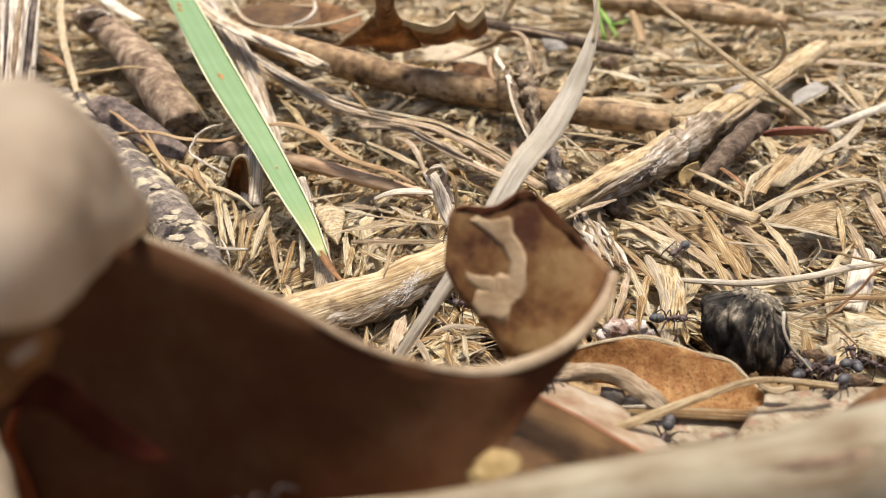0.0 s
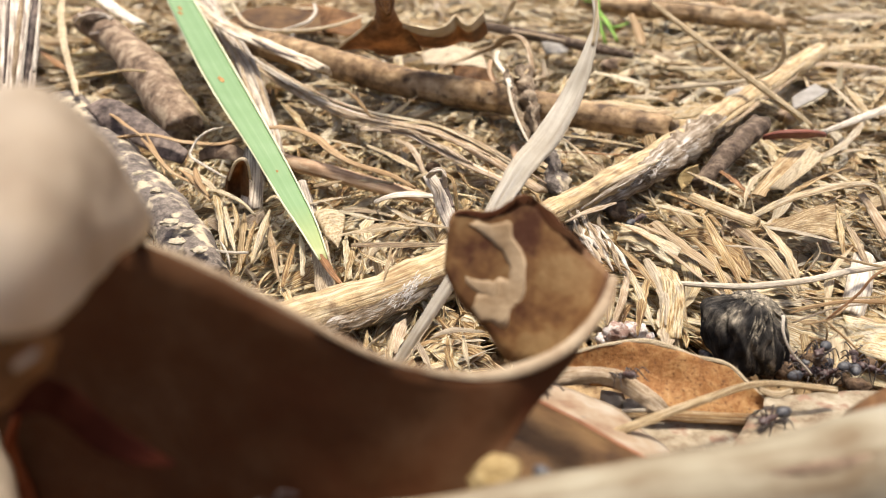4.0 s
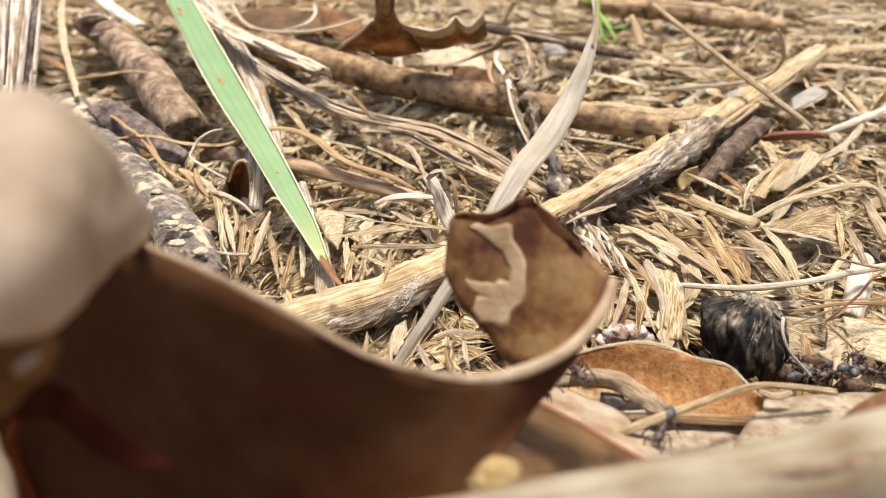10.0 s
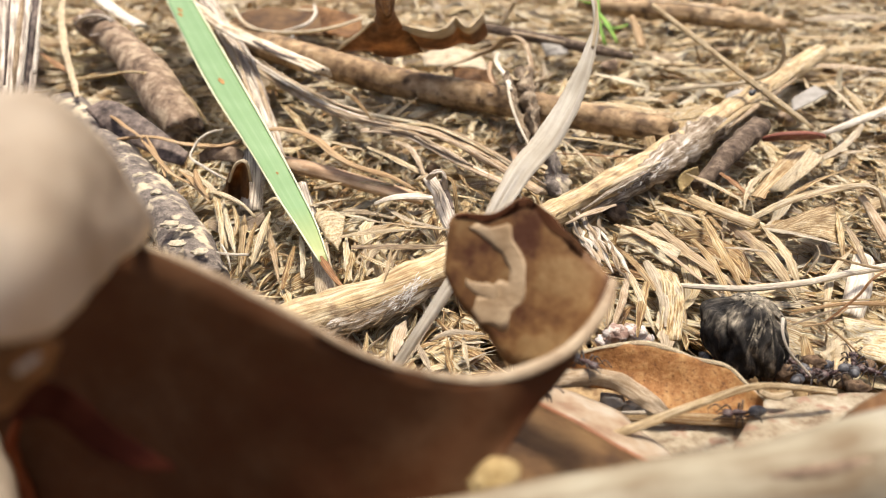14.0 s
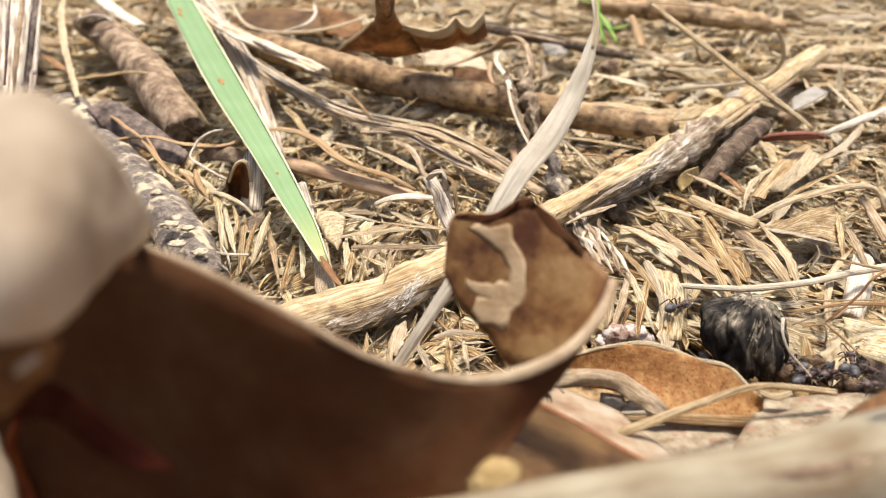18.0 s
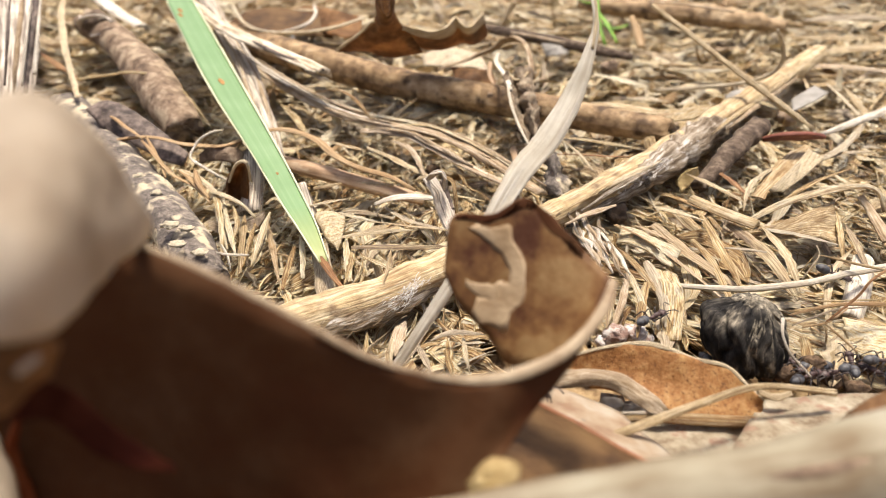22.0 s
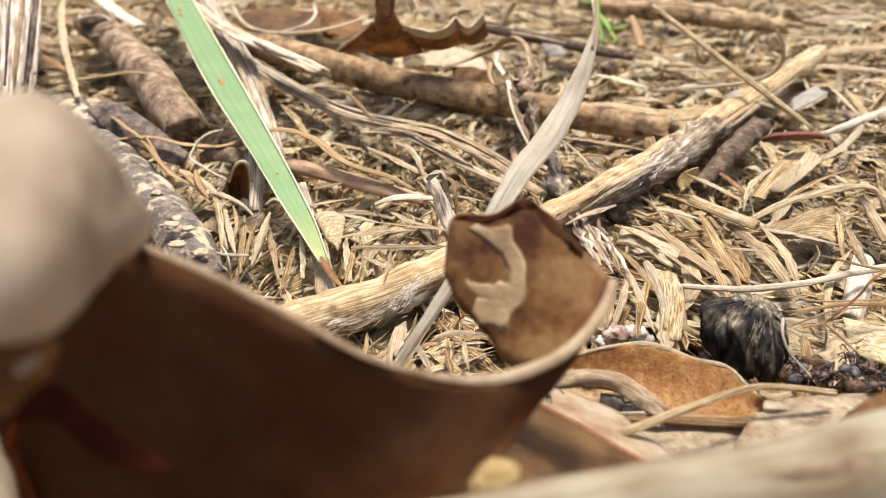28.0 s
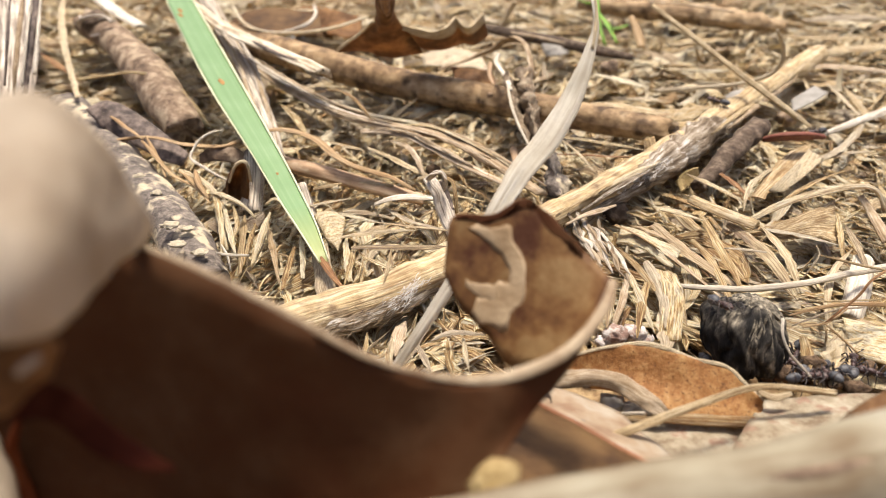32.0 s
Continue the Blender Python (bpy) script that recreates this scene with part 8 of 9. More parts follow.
    p.append([(0, at(0.0092, 0.0574, 0.0084, -15, 19)),
              (2.4, at(0.0092, 0.0574, 0.0084, -15, 19)),
              (2.71, at(0.0122, 0.0585, 0.0076, -35, 48)),
              (3, at(0.0167, 0.0658, 0.0005, -35, 50)),
              (3.32, at(0.0186, 0.0661, 0.0005, 0, 10)),
              (3.6, at(0.0202, 0.0664, 0.0005, 42, -68)),
              (3.94, at(0.0202, 0.0619, 0.0054, 42, -70)),
              (4.24, at(0.0216, 0.0624, 0.0054, -13, 10)),
              (4.6, at(0.0239, 0.0646, 0.0043, -24, 42)),
              (4.86, at(0.0238, 0.0644, 0.0042, -29, -38)),
              (5.16, at(0.0237, 0.0640, 0.0040, -15, -112)),
              (5.5, at(0.0235, 0.0635, 0.0039, 4, -151)),
              (5.78, at(0.0199, 0.0619, 0.0043, -8, -210)),
              (6, at(0.0187, 0.0663, 0.0031, 22, -156)),
              (6.39, at(0.0126, 0.0586, 0.0074, 22, -135)),
              (6.7, at(0.0091, 0.0566, 0.0087, 17, -150)),
              (32, at(0.0091, 0.0566, 0.0087, 17, -150))])
    p.append([(0, at(0.0612, 0.0716, 0.0011, 10, -149)),
              (4.6, at(0.0612, 0.0716, 0.0011, 10, -149)),
              (4.9, at(0.0558, 0.0683, 0.0023, 8, -156)),
              (5.2, at(0.0527, 0.0679, 0.0024, 11, -157)),
              (5.5, at(0.0479, 0.0650, 0.0039, 16, -148)),
              (5.8, at(0.0479, 0.0649, 0.0040, 42, -68)),
              (6.1, at(0.0480, 0.0649, 0.0040, 23, 12)),
              (6.3, at(0.0481, 0.0650, 0.0041, 8, -68)),
              (6.6, at(0.0432, 0.0603, 0.0049, -42, -148)),
              (6.9, at(0.0470, 0.0670, 0.0005, -28, -228)),
              (7.2, at(0.0450, 0.0684, 0.0005, 17, -179)),
              (7.5, at(0.0344, 0.0669, 0.0044, 10, -197)),
              (7.8, at(0.0298, 0.0730, 0.0034, -8, -226)),
              (8.1, at(0.0265, 0.0750, 0.0027, -5, -183)),
              (8.4, at(0.0209, 0.0734, 0.0026, -6, -180)),
              (8.8, at(0.0130, 0.0749, 0.0012, -10, -191)),
              (32, at(0.0130, 0.0749, 0.0012, -10, -191))])
    p.append([(0, at(0.0606, 0.0705, 0.0005, 0, 180)),
              (7, at(0.0606, 0.0705, 0.0005, 0, 180)),
              (7.3, at(0.0558, 0.0705, 0.0005, 8, 190)),
              (7.7, at(0.0477, 0.0683, 0.0024, 13, 193)),
              (7.9, at(0.0444, 0.0678, 0.0033, 11, 184)),
              (8.1, at(0.0415, 0.0679, 0.0037, 8, 185)),
              (8.4, at(0.0342, 0.0668, 0.0047, 8, 170)),
              (8.7, at(0.0322, 0.0696, 0.0050, 6, 208)),
              (9, at(0.0291, 0.0641, 0.0053, 1, 236)),
              (9.3, at(0.0283, 0.0638, 0.0052, -13, 207)),
              (9.6, at(0.0272, 0.0631, 0.0049, 11, 243)),
              (9.9, at(0.0232, 0.0540, 0.0073, 7, 240)),
              (10.2, at(0.0211, 0.0528, 0.0064, -42, 236)),
              (10.6, at(0.0204, 0.0498, 0.0023, -42, 257)),
              (32, at(0.0204, 0.0498, 0.0023, -42, 257))])
    p.append([(0, at(0.0130, 0.0749, 0.0021, 21, -85)),
              (9.5, at(0.0130, 0.0749, 0.0021, 21, -85)),
              (9.82, at(0.0138, 0.0654, 0.0058, 19, -82)),
              (10, at(0.0147, 0.0630, 0.0062, 4, -71)),
              (10.14, at(0.0148, 0.0624, 0.0061, -42, -69)),
              (10.3, at(0.0150, 0.0622, 0.0052, -42, 11)),
              (10.45, at(0.0170, 0.0671, 0.0005, -40, 49)),
              (10.77, at(0.0186, 0.0665, 0.0005, 29, -31)),
              (11, at(0.0191, 0.0636, 0.0027, 29, -62)),
              (11.41, at(0.0217, 0.0607, 0.0041, 12, -38)),
              (11.73, at(0.0240, 0.0598, 0.0041, 15, -71)),
              (12, at(0.0239, 0.0542, 0.0059, -26, -15)),
              (12.36, at(0.0283, 0.0587, 0.0019, -33, 35)),
              (12.5, at(0.0289, 0.0577, 0.0019, 3, -45)),
              (12.68, at(0.0282, 0.0538, 0.0021, -6, -93)),
              (13, at(0.0284, 0.0498, 0.0011, -15, -87)),
              (32, at(0.0284, 0.0498, 0.0011, -15, -87))])
    p.append([(0, at(0.0166, 0.0922, 0.0005, 0, 43)),
              (3.2, at(0.0166, 0.0922, 0.0005, 0, 43)),
              (3.52, at(0.0225, 0.0977, 0.0005, 1, 42)),
              (3.83, at(0.0286, 0.1029, 0.0009, 2, 40)),
              (4.15, at(0.0352, 0.1083, 0.0011, 1, 44)),
              (4.4, at(0.0416, 0.1156, 0.0011, 7, 21)),
              (4.78, at(0.0456, 0.1122, 0.0024, -2, 38)),
              (5.09, at(0.0563, 0.1270, 0.0005, -5, 50)),
              (5.3, at(0.0612, 0.1308, 0.0005, 0, 40)),
              (5.73, at(0.0657, 0.1350, 0.0005, 0, 43)),
              (6, at(0.0685, 0.1376, 0.0006, 1, 37)),
              (6.36, at(0.0712, 0.1393, 0.0006, 1, 36)),
              (6.67, at(0.0740, 0.1416, 0.0006, 16, -44)),
              (7, at(0.0716, 0.1338, 0.0022, 19, 33)),
              (7.31, at(0.0798, 0.1454, 0.0030, 26, 26)),
              (7.62, at(0.0768, 0.1364, 0.0050, 18, -54)),
              (8, at(0.0798, 0.1374, 0.0055, 3, 22)),
              (8.25, at(0.0841, 0.1393, 0.0055, -11, 41)),
              (8.57, at(0.0961, 0.1518, 0.0014, -10, 42)),
              (8.88, at(0.1036, 0.1566, 0.0009, -2, 24)),
              (9.2, at(0.1088, 0.1575, 0.0010, 1, 10)),
              (32, at(0.1088, 0.1575, 0.0010, 1, 10))])
    p.append([(0, at(0.0558, 0.0635, 0.0031, 0, -177)),
              (11.4, at(0.0558, 0.0635, 0.0031, 0, -177)),
              (11.72, at(0.0520, 0.0634, 0.0031, 0, -176)),
              (12.04, at(0.0482, 0.0630, 0.0031, 7, -159)),
              (12.3, at(0.0430, 0.0599, 0.0042, 0, -171)),
              (12.67, at(0.0428, 0.0622, 0.0031, -25, -224)),
              (13, at(0.0409, 0.0618, 0.0029, -2, -164)),
              (13.31, at(0.0383, 0.0609, 0.0029, 2, -159)),
              (13.5, at(0.0366, 0.0601, 0.0031, 4, -159)),
              (13.63, at(0.0357, 0.0599, 0.0032, 2, -162)),
              (14, at(0.0330, 0.0590, 0.0032, -3, -177)),
              (14.26, at(0.0261, 0.0593, 0.0027, 5, -153)),
              (14.5, at(0.0166, 0.0506, 0.0048, 2, -170)),
              (14.9, at(0.0109, 0.0566, 0.0032, -11, -226)),
              (32, at(0.0109, 0.0566, 0.0032, -11, -226))])
    p.append([(0, at(0.0558, 0.0635, 0.0031, 0, -173)),
              (11, at(0.0558, 0.0635, 0.0031, 0, -173)),
              (11.32, at(0.0523, 0.0631, 0.0031, 0, -173)),
              (11.64, at(0.0488, 0.0627, 0.0031, 1, -172)),
              (11.96, at(0.0453, 0.0622, 0.0032, 1, -172)),
              (12.2, at(0.0427, 0.0618, 0.0032, 1, -158)),
              (12.6, at(0.0391, 0.0597, 0.0033, 7, -146)),
              (13, at(0.0351, 0.0568, 0.0043, 10, -143)),
              (13.24, at(0.0335, 0.0554, 0.0045, 2, -141)),
              (13.6, at(0.0311, 0.0535, 0.0046, -16, -136)),
              (13.88, at(0.0295, 0.0516, 0.0029, -34, -131)),
              (14.2, at(0.0279, 0.0498, 0.0012, -35, -132)),
              (32, at(0.0279, 0.0498, 0.0012, -35, -132))])
    p.append([(0, at(0.0128, 0.0738, 0.0021, 24, -75)),
              (13.6, at(0.0128, 0.0738, 0.0021, 24, -75)),
              (13.91, at(0.0150, 0.0657, 0.0058, 19, -64)),
              (14.21, at(0.0179, 0.0635, 0.0061, 1, -28)),
              (14.5, at(0.0209, 0.0626, 0.0059, -12, 21)),
              (14.82, at(0.0225, 0.0652, 0.0051, -8, 52)),
              (15.13, at(0.0233, 0.0658, 0.0054, 27, 30)),
              (15.4, at(0.0240, 0.0661, 0.0060, 34, 47)),
              (15.74, at(0.0243, 0.0668, 0.0063, -24, 70)),
              (16.05, at(0.0268, 0.0735, 0.0025, -27, 70)),
              (16.35, at(0.0283, 0.0777, 0.0005, -21, 70)),
              (16.5, at(0.0286, 0.0785, 0.0005, 17, -10)),
              (16.66, at(0.0279, 0.0740, 0.0016, 26, -49)),
              (17, at(0.0309, 0.0759, 0.0022, 41, -4)),
              (17.27, at(0.0300, 0.0738, 0.0035, 42, -84)),
              (17.6, at(0.0307, 0.0757, 0.0036, 8, -4)),
              (17.88, at(0.0305, 0.0769, 0.0039, 11, 76)),
              (18, at(0.0304, 0.0774, 0.0040, -9, 33)),
              (18.19, at(0.0320, 0.0779, 0.0036, 22, -47)),
              (18.5, at(0.0319, 0.0726, 0.0060, 29, -73)),
              (18.8, at(0.0347, 0.0691, 0.0087, 24, -41)),
              (19, at(0.0371, 0.0681, 0.0090, 0, -9)),
              (19.41, at(0.0388, 0.0684, 0.0087, -20, 16)),
              (19.72, at(0.0404, 0.0690, 0.0078, -22, 28)),
              (20, at(0.0421, 0.0701, 0.0072, -19, 32)),
              (20.33, at(0.0424, 0.0702, 0.0070, -28, 58)),
              (20.6, at(0.0490, 0.0810, 0.0005, -22, 62)),
              (21, at(0.0499, 0.0843, 0.0005, 0, 60)),
              (21.25, at(0.0518, 0.0858, 0.0005, 0, 40)),
              (21.55, at(0.0540, 0.0877, 0.0005, 42, -40)),
              (21.86, at(0.0521, 0.0828, 0.0052, 42, -104)),
              (22, at(0.0529, 0.0834, 0.0053, -13, -24)),
              (22.16, at(0.0587, 0.0906, 0.0029, -10, 33)),
              (22.47, at(0.0584, 0.0869, 0.0041, 18, -41)),
              (22.78, at(0.0614, 0.0882, 0.0041, -16, 39)),
              (23.08, at(0.0683, 0.0948, 0.0005, -16, 38)),
              (23.39, at(0.0715, 0.0961, 0.0005, 0, 21)),
              (23.69, at(0.0747, 0.0973, 0.0005, 0, 21)),
              (24, at(0.0780, 0.0986, 0.0005, 0, 21)),
              (32, at(0.0780, 0.0986, 0.0005, 0, 21))])
    p.append([(0, at(0.0558, 0.0635, 0.0031, -1, 179)),
              (15.9, at(0.0558, 0.0635, 0.0031, -1, 179)),
              (16.2, at(0.0513, 0.0636, 0.0030, -3, 175)),
              (16.5, at(0.0473, 0.0643, 0.0027, 3, 201)),
              (16.8, at(0.0419, 0.0600, 0.0034, 6, 218)),
              (17, at(0.0389, 0.0577, 0.0039, 8, 215)),
              (17.4, at(0.0342, 0.0545, 0.0048, 6, 213)),
              (17.6, at(0.0322, 0.0534, 0.0047, -42, 206)),
              (18, at(0.0310, 0.0529, 0.0005, -39, 224)),
              (18.3, at(0.0284, 0.0498, 0.0005, 0, 231)),
              (32, at(0.0284, 0.0498, 0.0005, 0, 231))])
    p.append([(0, at(0.0330, 0.0359, 0.0307, -5, -166)),
              (17.8, at(0.0330, 0.0359, 0.0307, -5, -166)),
              (18.13, at(0.0260, 0.0342, 0.0301, -5, -166)),
              (18.4, at(0.0205, 0.0328, 0.0295, -1, -168)),
              (18.9, at(0.0032, 0.0293, 0.0296, -2, -168)),
              (19, at(0.0010, 0.0288, 0.0288, -2, -170)),
              (19.13, at(-0.0040, 0.0280, 0.0293, 7, -170)),
              (19.4, at(-0.0136, 0.0263, 0.0305, 3, -173)),
              (19.8, at(-0.0263, 0.0251, 0.0305, 0, -175)),
              (32, at(-0.0263, 0.0251, 0.0305, 0, -175))])
    p.append([(0, at(-0.0112, 0.0255, 0.0273, 6, 16)),
              (4.6, at(-0.0112, 0.0255, 0.0273, 6, 16)),
              (5, at(-0.0058, 0.0270, 0.0279, 1, 13)),
              (5.28, at(0.0001, 0.0281, 0.0275, -3, 10)),
              (5.5, at(0.0050, 0.0290, 0.0273, -4, 9)),
              (5.7, at(0.0115, 0.0299, 0.0268, -14, 4)),
              (5.9, at(0.0154, 0.0298, 0.0247, -36, -16)),
              (6.3, at(0.0178, 0.0281, 0.0221, -42, -34)),
              (32, at(0.0178, 0.0281, 0.0221, -42, -34))])
    p.append([(0, at(0.0558, 0.0635, 0.0031, -1, 179)),
              (17.6, at(0.0558, 0.0635, 0.0031, -1, 179)),
              (17.9, at(0.0520, 0.0636, 0.0030, -2, 175)),
              (18.3, at(0.0473, 0.0643, 0.0027, 1, 192)),
              (18.5, at(0.0438, 0.0619, 0.0032, 4, 211)),
              (18.8, at(0.0397, 0.0598, 0.0033, 3, 210)),
              (19, at(0.0367, 0.0578, 0.0036, -12, 189)),
              (19.4, at(0.0329, 0.0587, 0.0018, -12, 184)),
              (19.7, at(0.0288, 0.0573, 0.0019, 2, 200)),
              (20, at(0.0249, 0.0558, 0.0021, -12, 214)),
              (20.3, at(0.0232, 0.0535, 0.0005, -13, 237)),
              (20.6, at(0.0210, 0.0498, 0.0005, 0, 239)),
              (32, at(0.0210, 0.0498, 0.0005, 0, 239))])
    p.append([(0, at(0.0558, 0.0635, 0.0031, 0, 177)),
              (17.8, at(0.0558, 0.0635, 0.0031, 0, 177)),
              (18.11, at(0.0527, 0.0637, 0.0031, 1, 182)),
              (18.5, at(0.0484, 0.0632, 0.0033, 1, 189)),
              (18.74, at(0.0462, 0.0627, 0.0032, -1, 197)),
              (19, at(0.0436, 0.0618, 0.0032, 1, 204)),
              (19.36, at(0.0395, 0.0597, 0.0033, 5, 209)),
              (19.6, at(0.0364, 0.0578, 0.0040, 5, 209)),
              (19.99, at(0.0309, 0.0549, 0.0041, -9, 198)),
              (20.3, at(0.0280, 0.0550, 0.0026, -13, 190)),
              (20.61, at(0.0250, 0.0539, 0.0028, 33, 225)),
              (21, at(0.0186, 0.0456, 0.0111, 38, 232)),
              (21.24, at(0.0185, 0.0455, 0.0111, -42, 164)),
              (21.55, at(0.0184, 0.0456, 0.0108, -42, 84)),
              (21.86, at(0.0210, 0.0523, 0.0031, -42, 70)),
              (22, at(0.0209, 0.0523, 0.0031, -42, 61)),
              (22.18, at(0.0216, 0.0534, 0.0005, -42, -19)),
              (22.49, at(0.0213, 0.0516, 0.0005, 0, -99)),
              (22.8, at(0.0210, 0.0498, 0.0005, 0, -100)),
              (32, at(0.0210, 0.0498, 0.0005, 0, -100))])
    p.append([(0, at(0.0103, 0.0635, 0.0032, 25, -76)),
              (17.9, at(0.0103, 0.0635, 0.0032, 25, -76)),
              (18.2, at(0.0129, 0.0531, 0.0083, 23, -52)),
              (18.5, at(0.0176, 0.0543, 0.0082, 2, -16)),
              (18.8, at(0.0179, 0.0517, 0.0085, 2, -74)),
              (19, at(0.0185, 0.0512, 0.0083, -42, 6)),
              (19.4, at(0.0210, 0.0534, 0.0005, -42, -29)),
              (19.7, at(0.0210, 0.0498, 0.0005, 0, -91)),
              (32, at(0.0210, 0.0498, 0.0005, 0, -91))])
    p.append([(0, at(0.0589, 0.0674, 0.0005, 0, -180)),
              (19, at(0.0589, 0.0674, 0.0005, 0, -180)),
              (19.32, at(0.0548, 0.0674, 0.0005, 6, -163)),
              (19.64, at(0.0482, 0.0641, 0.0017, 5, -180)),
              (20, at(0.0460, 0.0673, 0.0012, 1, -225)),
              (20.27, at(0.0448, 0.0676, 0.0017, 22, -214)),
              (20.5, at(0.0441, 0.0686, 0.0022, 42, -294)),
              (20.91, at(0.0451, 0.0678, 0.0026, 0, -341)),
              (21.23, at(0.0475, 0.0697, 0.0022, -3, -333)),
              (21.5, at(0.0482, 0.0694, 0.0024, 7, -379)),
              (21.86, at(0.0515, 0.0683, 0.0027, 1, -367)),
              (22.18, at(0.0553, 0.0685, 0.0025, -10, -346)),
              (22.5, at(0.0606, 0.0705, 0.0011, -14, -339)),
              (32, at(0.0606, 0.0705, 0.0011, -14, -339))])
    p.append([(0, at(0.0131, 0.0761, 0.0007, 8, -8)),
              (20.8, at(0.0131, 0.0761, 0.0007, 8, -8)),
              (21.12, at(0.0167, 0.0756, 0.0013, 16, -15)),
              (21.5, at(0.0206, 0.0740, 0.0029, 19, -10)),
              (21.77, at(0.0238, 0.0743, 0.0037, 10, 10)),
              (22, at(0.0266, 0.0751, 0.0040, 2, 29)),
              (22.5, at(0.0301, 0.0778, 0.0040, -21, 68)),
              (22.74, at(0.0299, 0.0832, 0.0005, -26, 117)),
              (23.1, at(0.0268, 0.0842, 0.0006, 0, 156)),
              (23.38, at(0.0233, 0.0861, 0.0006, 0, 150)),
              (23.8, at(0.0179, 0.0892, 0.0005, 0, 138)),
              (24.03, at(0.0167, 0.0921, 0.0005, 0, 113)),
              (24.35, at(0.0149, 0.0963, 0.0005, 42, 163)),
              (24.68, at(0.0120, 0.0935, 0.0050, 42, 199)),
              (25, at(0.0097, 0.0945, 0.0064, 30, 156)),
              (32, at(0.0097, 0.0945, 0.0064, 30, 156))])
    p.append([(0, at(0.0558, 0.0635, 0.0031, -1, 180)),
              (22.6, at(0.0558, 0.0635, 0.0031, -1, 180)),
              (22.9, at(0.0520, 0.0636, 0.0031, 0, 181)),
              (23.2, at(0.0479, 0.0634, 0.0031, 2, 196)),
              (23.5, at(0.0447, 0.0614, 0.0033, 3, 211)),
              (23.8, at(0.0415, 0.0595, 0.0035, 3, 211)),
              (24, at(0.0395, 0.0583, 0.0036, 3, 207)),
              (24.4, at(0.0321, 0.0548, 0.0040, 0, 197)),
              (24.7, at(0.0284, 0.0550, 0.0036, 6, 217)),
              (25, at(0.0205, 0.0462, 0.0054, 22, 208)),
              (25.3, at(0.0225, 0.0518, 0.0062, 21, 239)),
              (25.6, at(0.0173, 0.0407, 0.0078, 7, 245)),
              (32, at(0.0173, 0.0407, 0.0078, 7, 245))])
    p.append([(0, at(0.0558, 0.0635, 0.0031, -1, 180)),
              (27.6, at(0.0558, 0.0635, 0.0031, -1, 180)),
              (27.94, at(0.0521, 0.0636, 0.0031, 0, 181)),
              (28.3, at(0.0479, 0.0634, 0.0031, 2, 196)),
              (28.61, at(0.0445, 0.0614, 0.0033, 2, 209)),
              (29, at(0.0404, 0.0592, 0.0034, 7, 213)),
              (29.29, at(0.0367, 0.0564, 0.0045, 7, 214)),
              (29.7, at(0.0324, 0.0539, 0.0046, -14, 214)),
              (29.96, at(0.0306, 0.0523, 0.0026, -29, 222)),
              (30.3, at(0.0279, 0.0498, 0.0011, -22, 223)),
              (32, at(0.0279, 0.0498, 0.0011, -22, 223))])
    p.append([(0, at(0.0085, 0.0570, 0.0090, -15, 10)),
              (28.2, at(0.0085, 0.0570, 0.0090, -15, 10)),
              (28.54, at(0.0108, 0.0573, 0.0084, -15, 5)),
              (28.88, at(0.0130, 0.0574, 0.0078, -15, 2)),
              (29, at(0.0138, 0.0574, 0.0076, -12, -16)),
              (29.21, at(0.0148, 0.0568, 0.0074, -6, -32)),
              (29.55, at(0.0163, 0.0558, 0.0072, -4, -34)),
              (29.7, at(0.0169, 0.0554, 0.0072, 13, -65)),
              (29.89, at(0.0175, 0.0533, 0.0079, 12, -78)),
              (30.3, at(0.0184, 0.0489, 0.0086, -42, 2)),
              (30.56, at(0.0213, 0.0540, 0.0005, -42, 19)),
              (30.9, at(0.0210, 0.0498, 0.0005, 0, -61)),
              (32, at(0.0210, 0.0498, 0.0005, 0, -61))])
    p.append([(0, at(0.0600, 0.0694, 0.0005, 0, -166)),
              (29.2, at(0.0600, 0.0694, 0.0005, 0, -166)),
              (29.51, at(0.0560, 0.0684, 0.0005, 13, -153)),
              (29.82, at(0.0495, 0.0642, 0.0033, 16, -152)),
              (30, at(0.0477, 0.0640, 0.0033, -1, -178)),
              (30.13, at(0.0471, 0.0641, 0.0032, -28, -250)),
              (30.44, at(0.0469, 0.0661, 0.0021, -26, -256)),
              (30.6, at(0.0464, 0.0666, 0.0020, -10, -225)),
              (30.76, at(0.0464, 0.0667, 0.0019, -16, -251)),
              (31.07, at(0.0463, 0.0668, 0.0019, -4, -233)),
              (31.38, at(0.0462, 0.0669, 0.0019, 1, -224)),
              (31.69, at(0.0462, 0.0669, 0.0019, -5, -239)),
              (32, at(0.0461, 0.0671, 0.0019, -10, -250))])
    p.append([(0, at(0.0726, 0.0925, 0.0010, -2, -160)),
              (28.6, at(0.0726, 0.0925, 0.0010, -2, -160)),
              (28.91, at(0.0686, 0.0911, 0.0009, 1, -152)),
              (29.22, at(0.0631, 0.0875, 0.0012, 5, -143)),
              (29.53, at(0.0563, 0.0818, 0.0022, -3, -154)),
              (29.84, at(0.0546, 0.0833, 0.0008, -24, -192)),
              (30, at(0.0527, 0.0825, 0.0005, -5, -149)),
              (30.15, at(0.0519, 0.0817, 0.0005, 0, -132)),
              (30.45, at(0.0504, 0.0800, 0.0005, 6, -130)),
              (30.76, at(0.0484, 0.0775, 0.0011, 10, -127)),
              (31, at(0.0458, 0.0739, 0.0019, -12, -128)),
              (31.38, at(0.0467, 0.0753, 0.0005, -42, -48)),
              (31.69, at(0.0459, 0.0740, 0.0005, 0, -121)),
              (32, at(0.0451, 0.0727, 0.0005, 0, -121))])
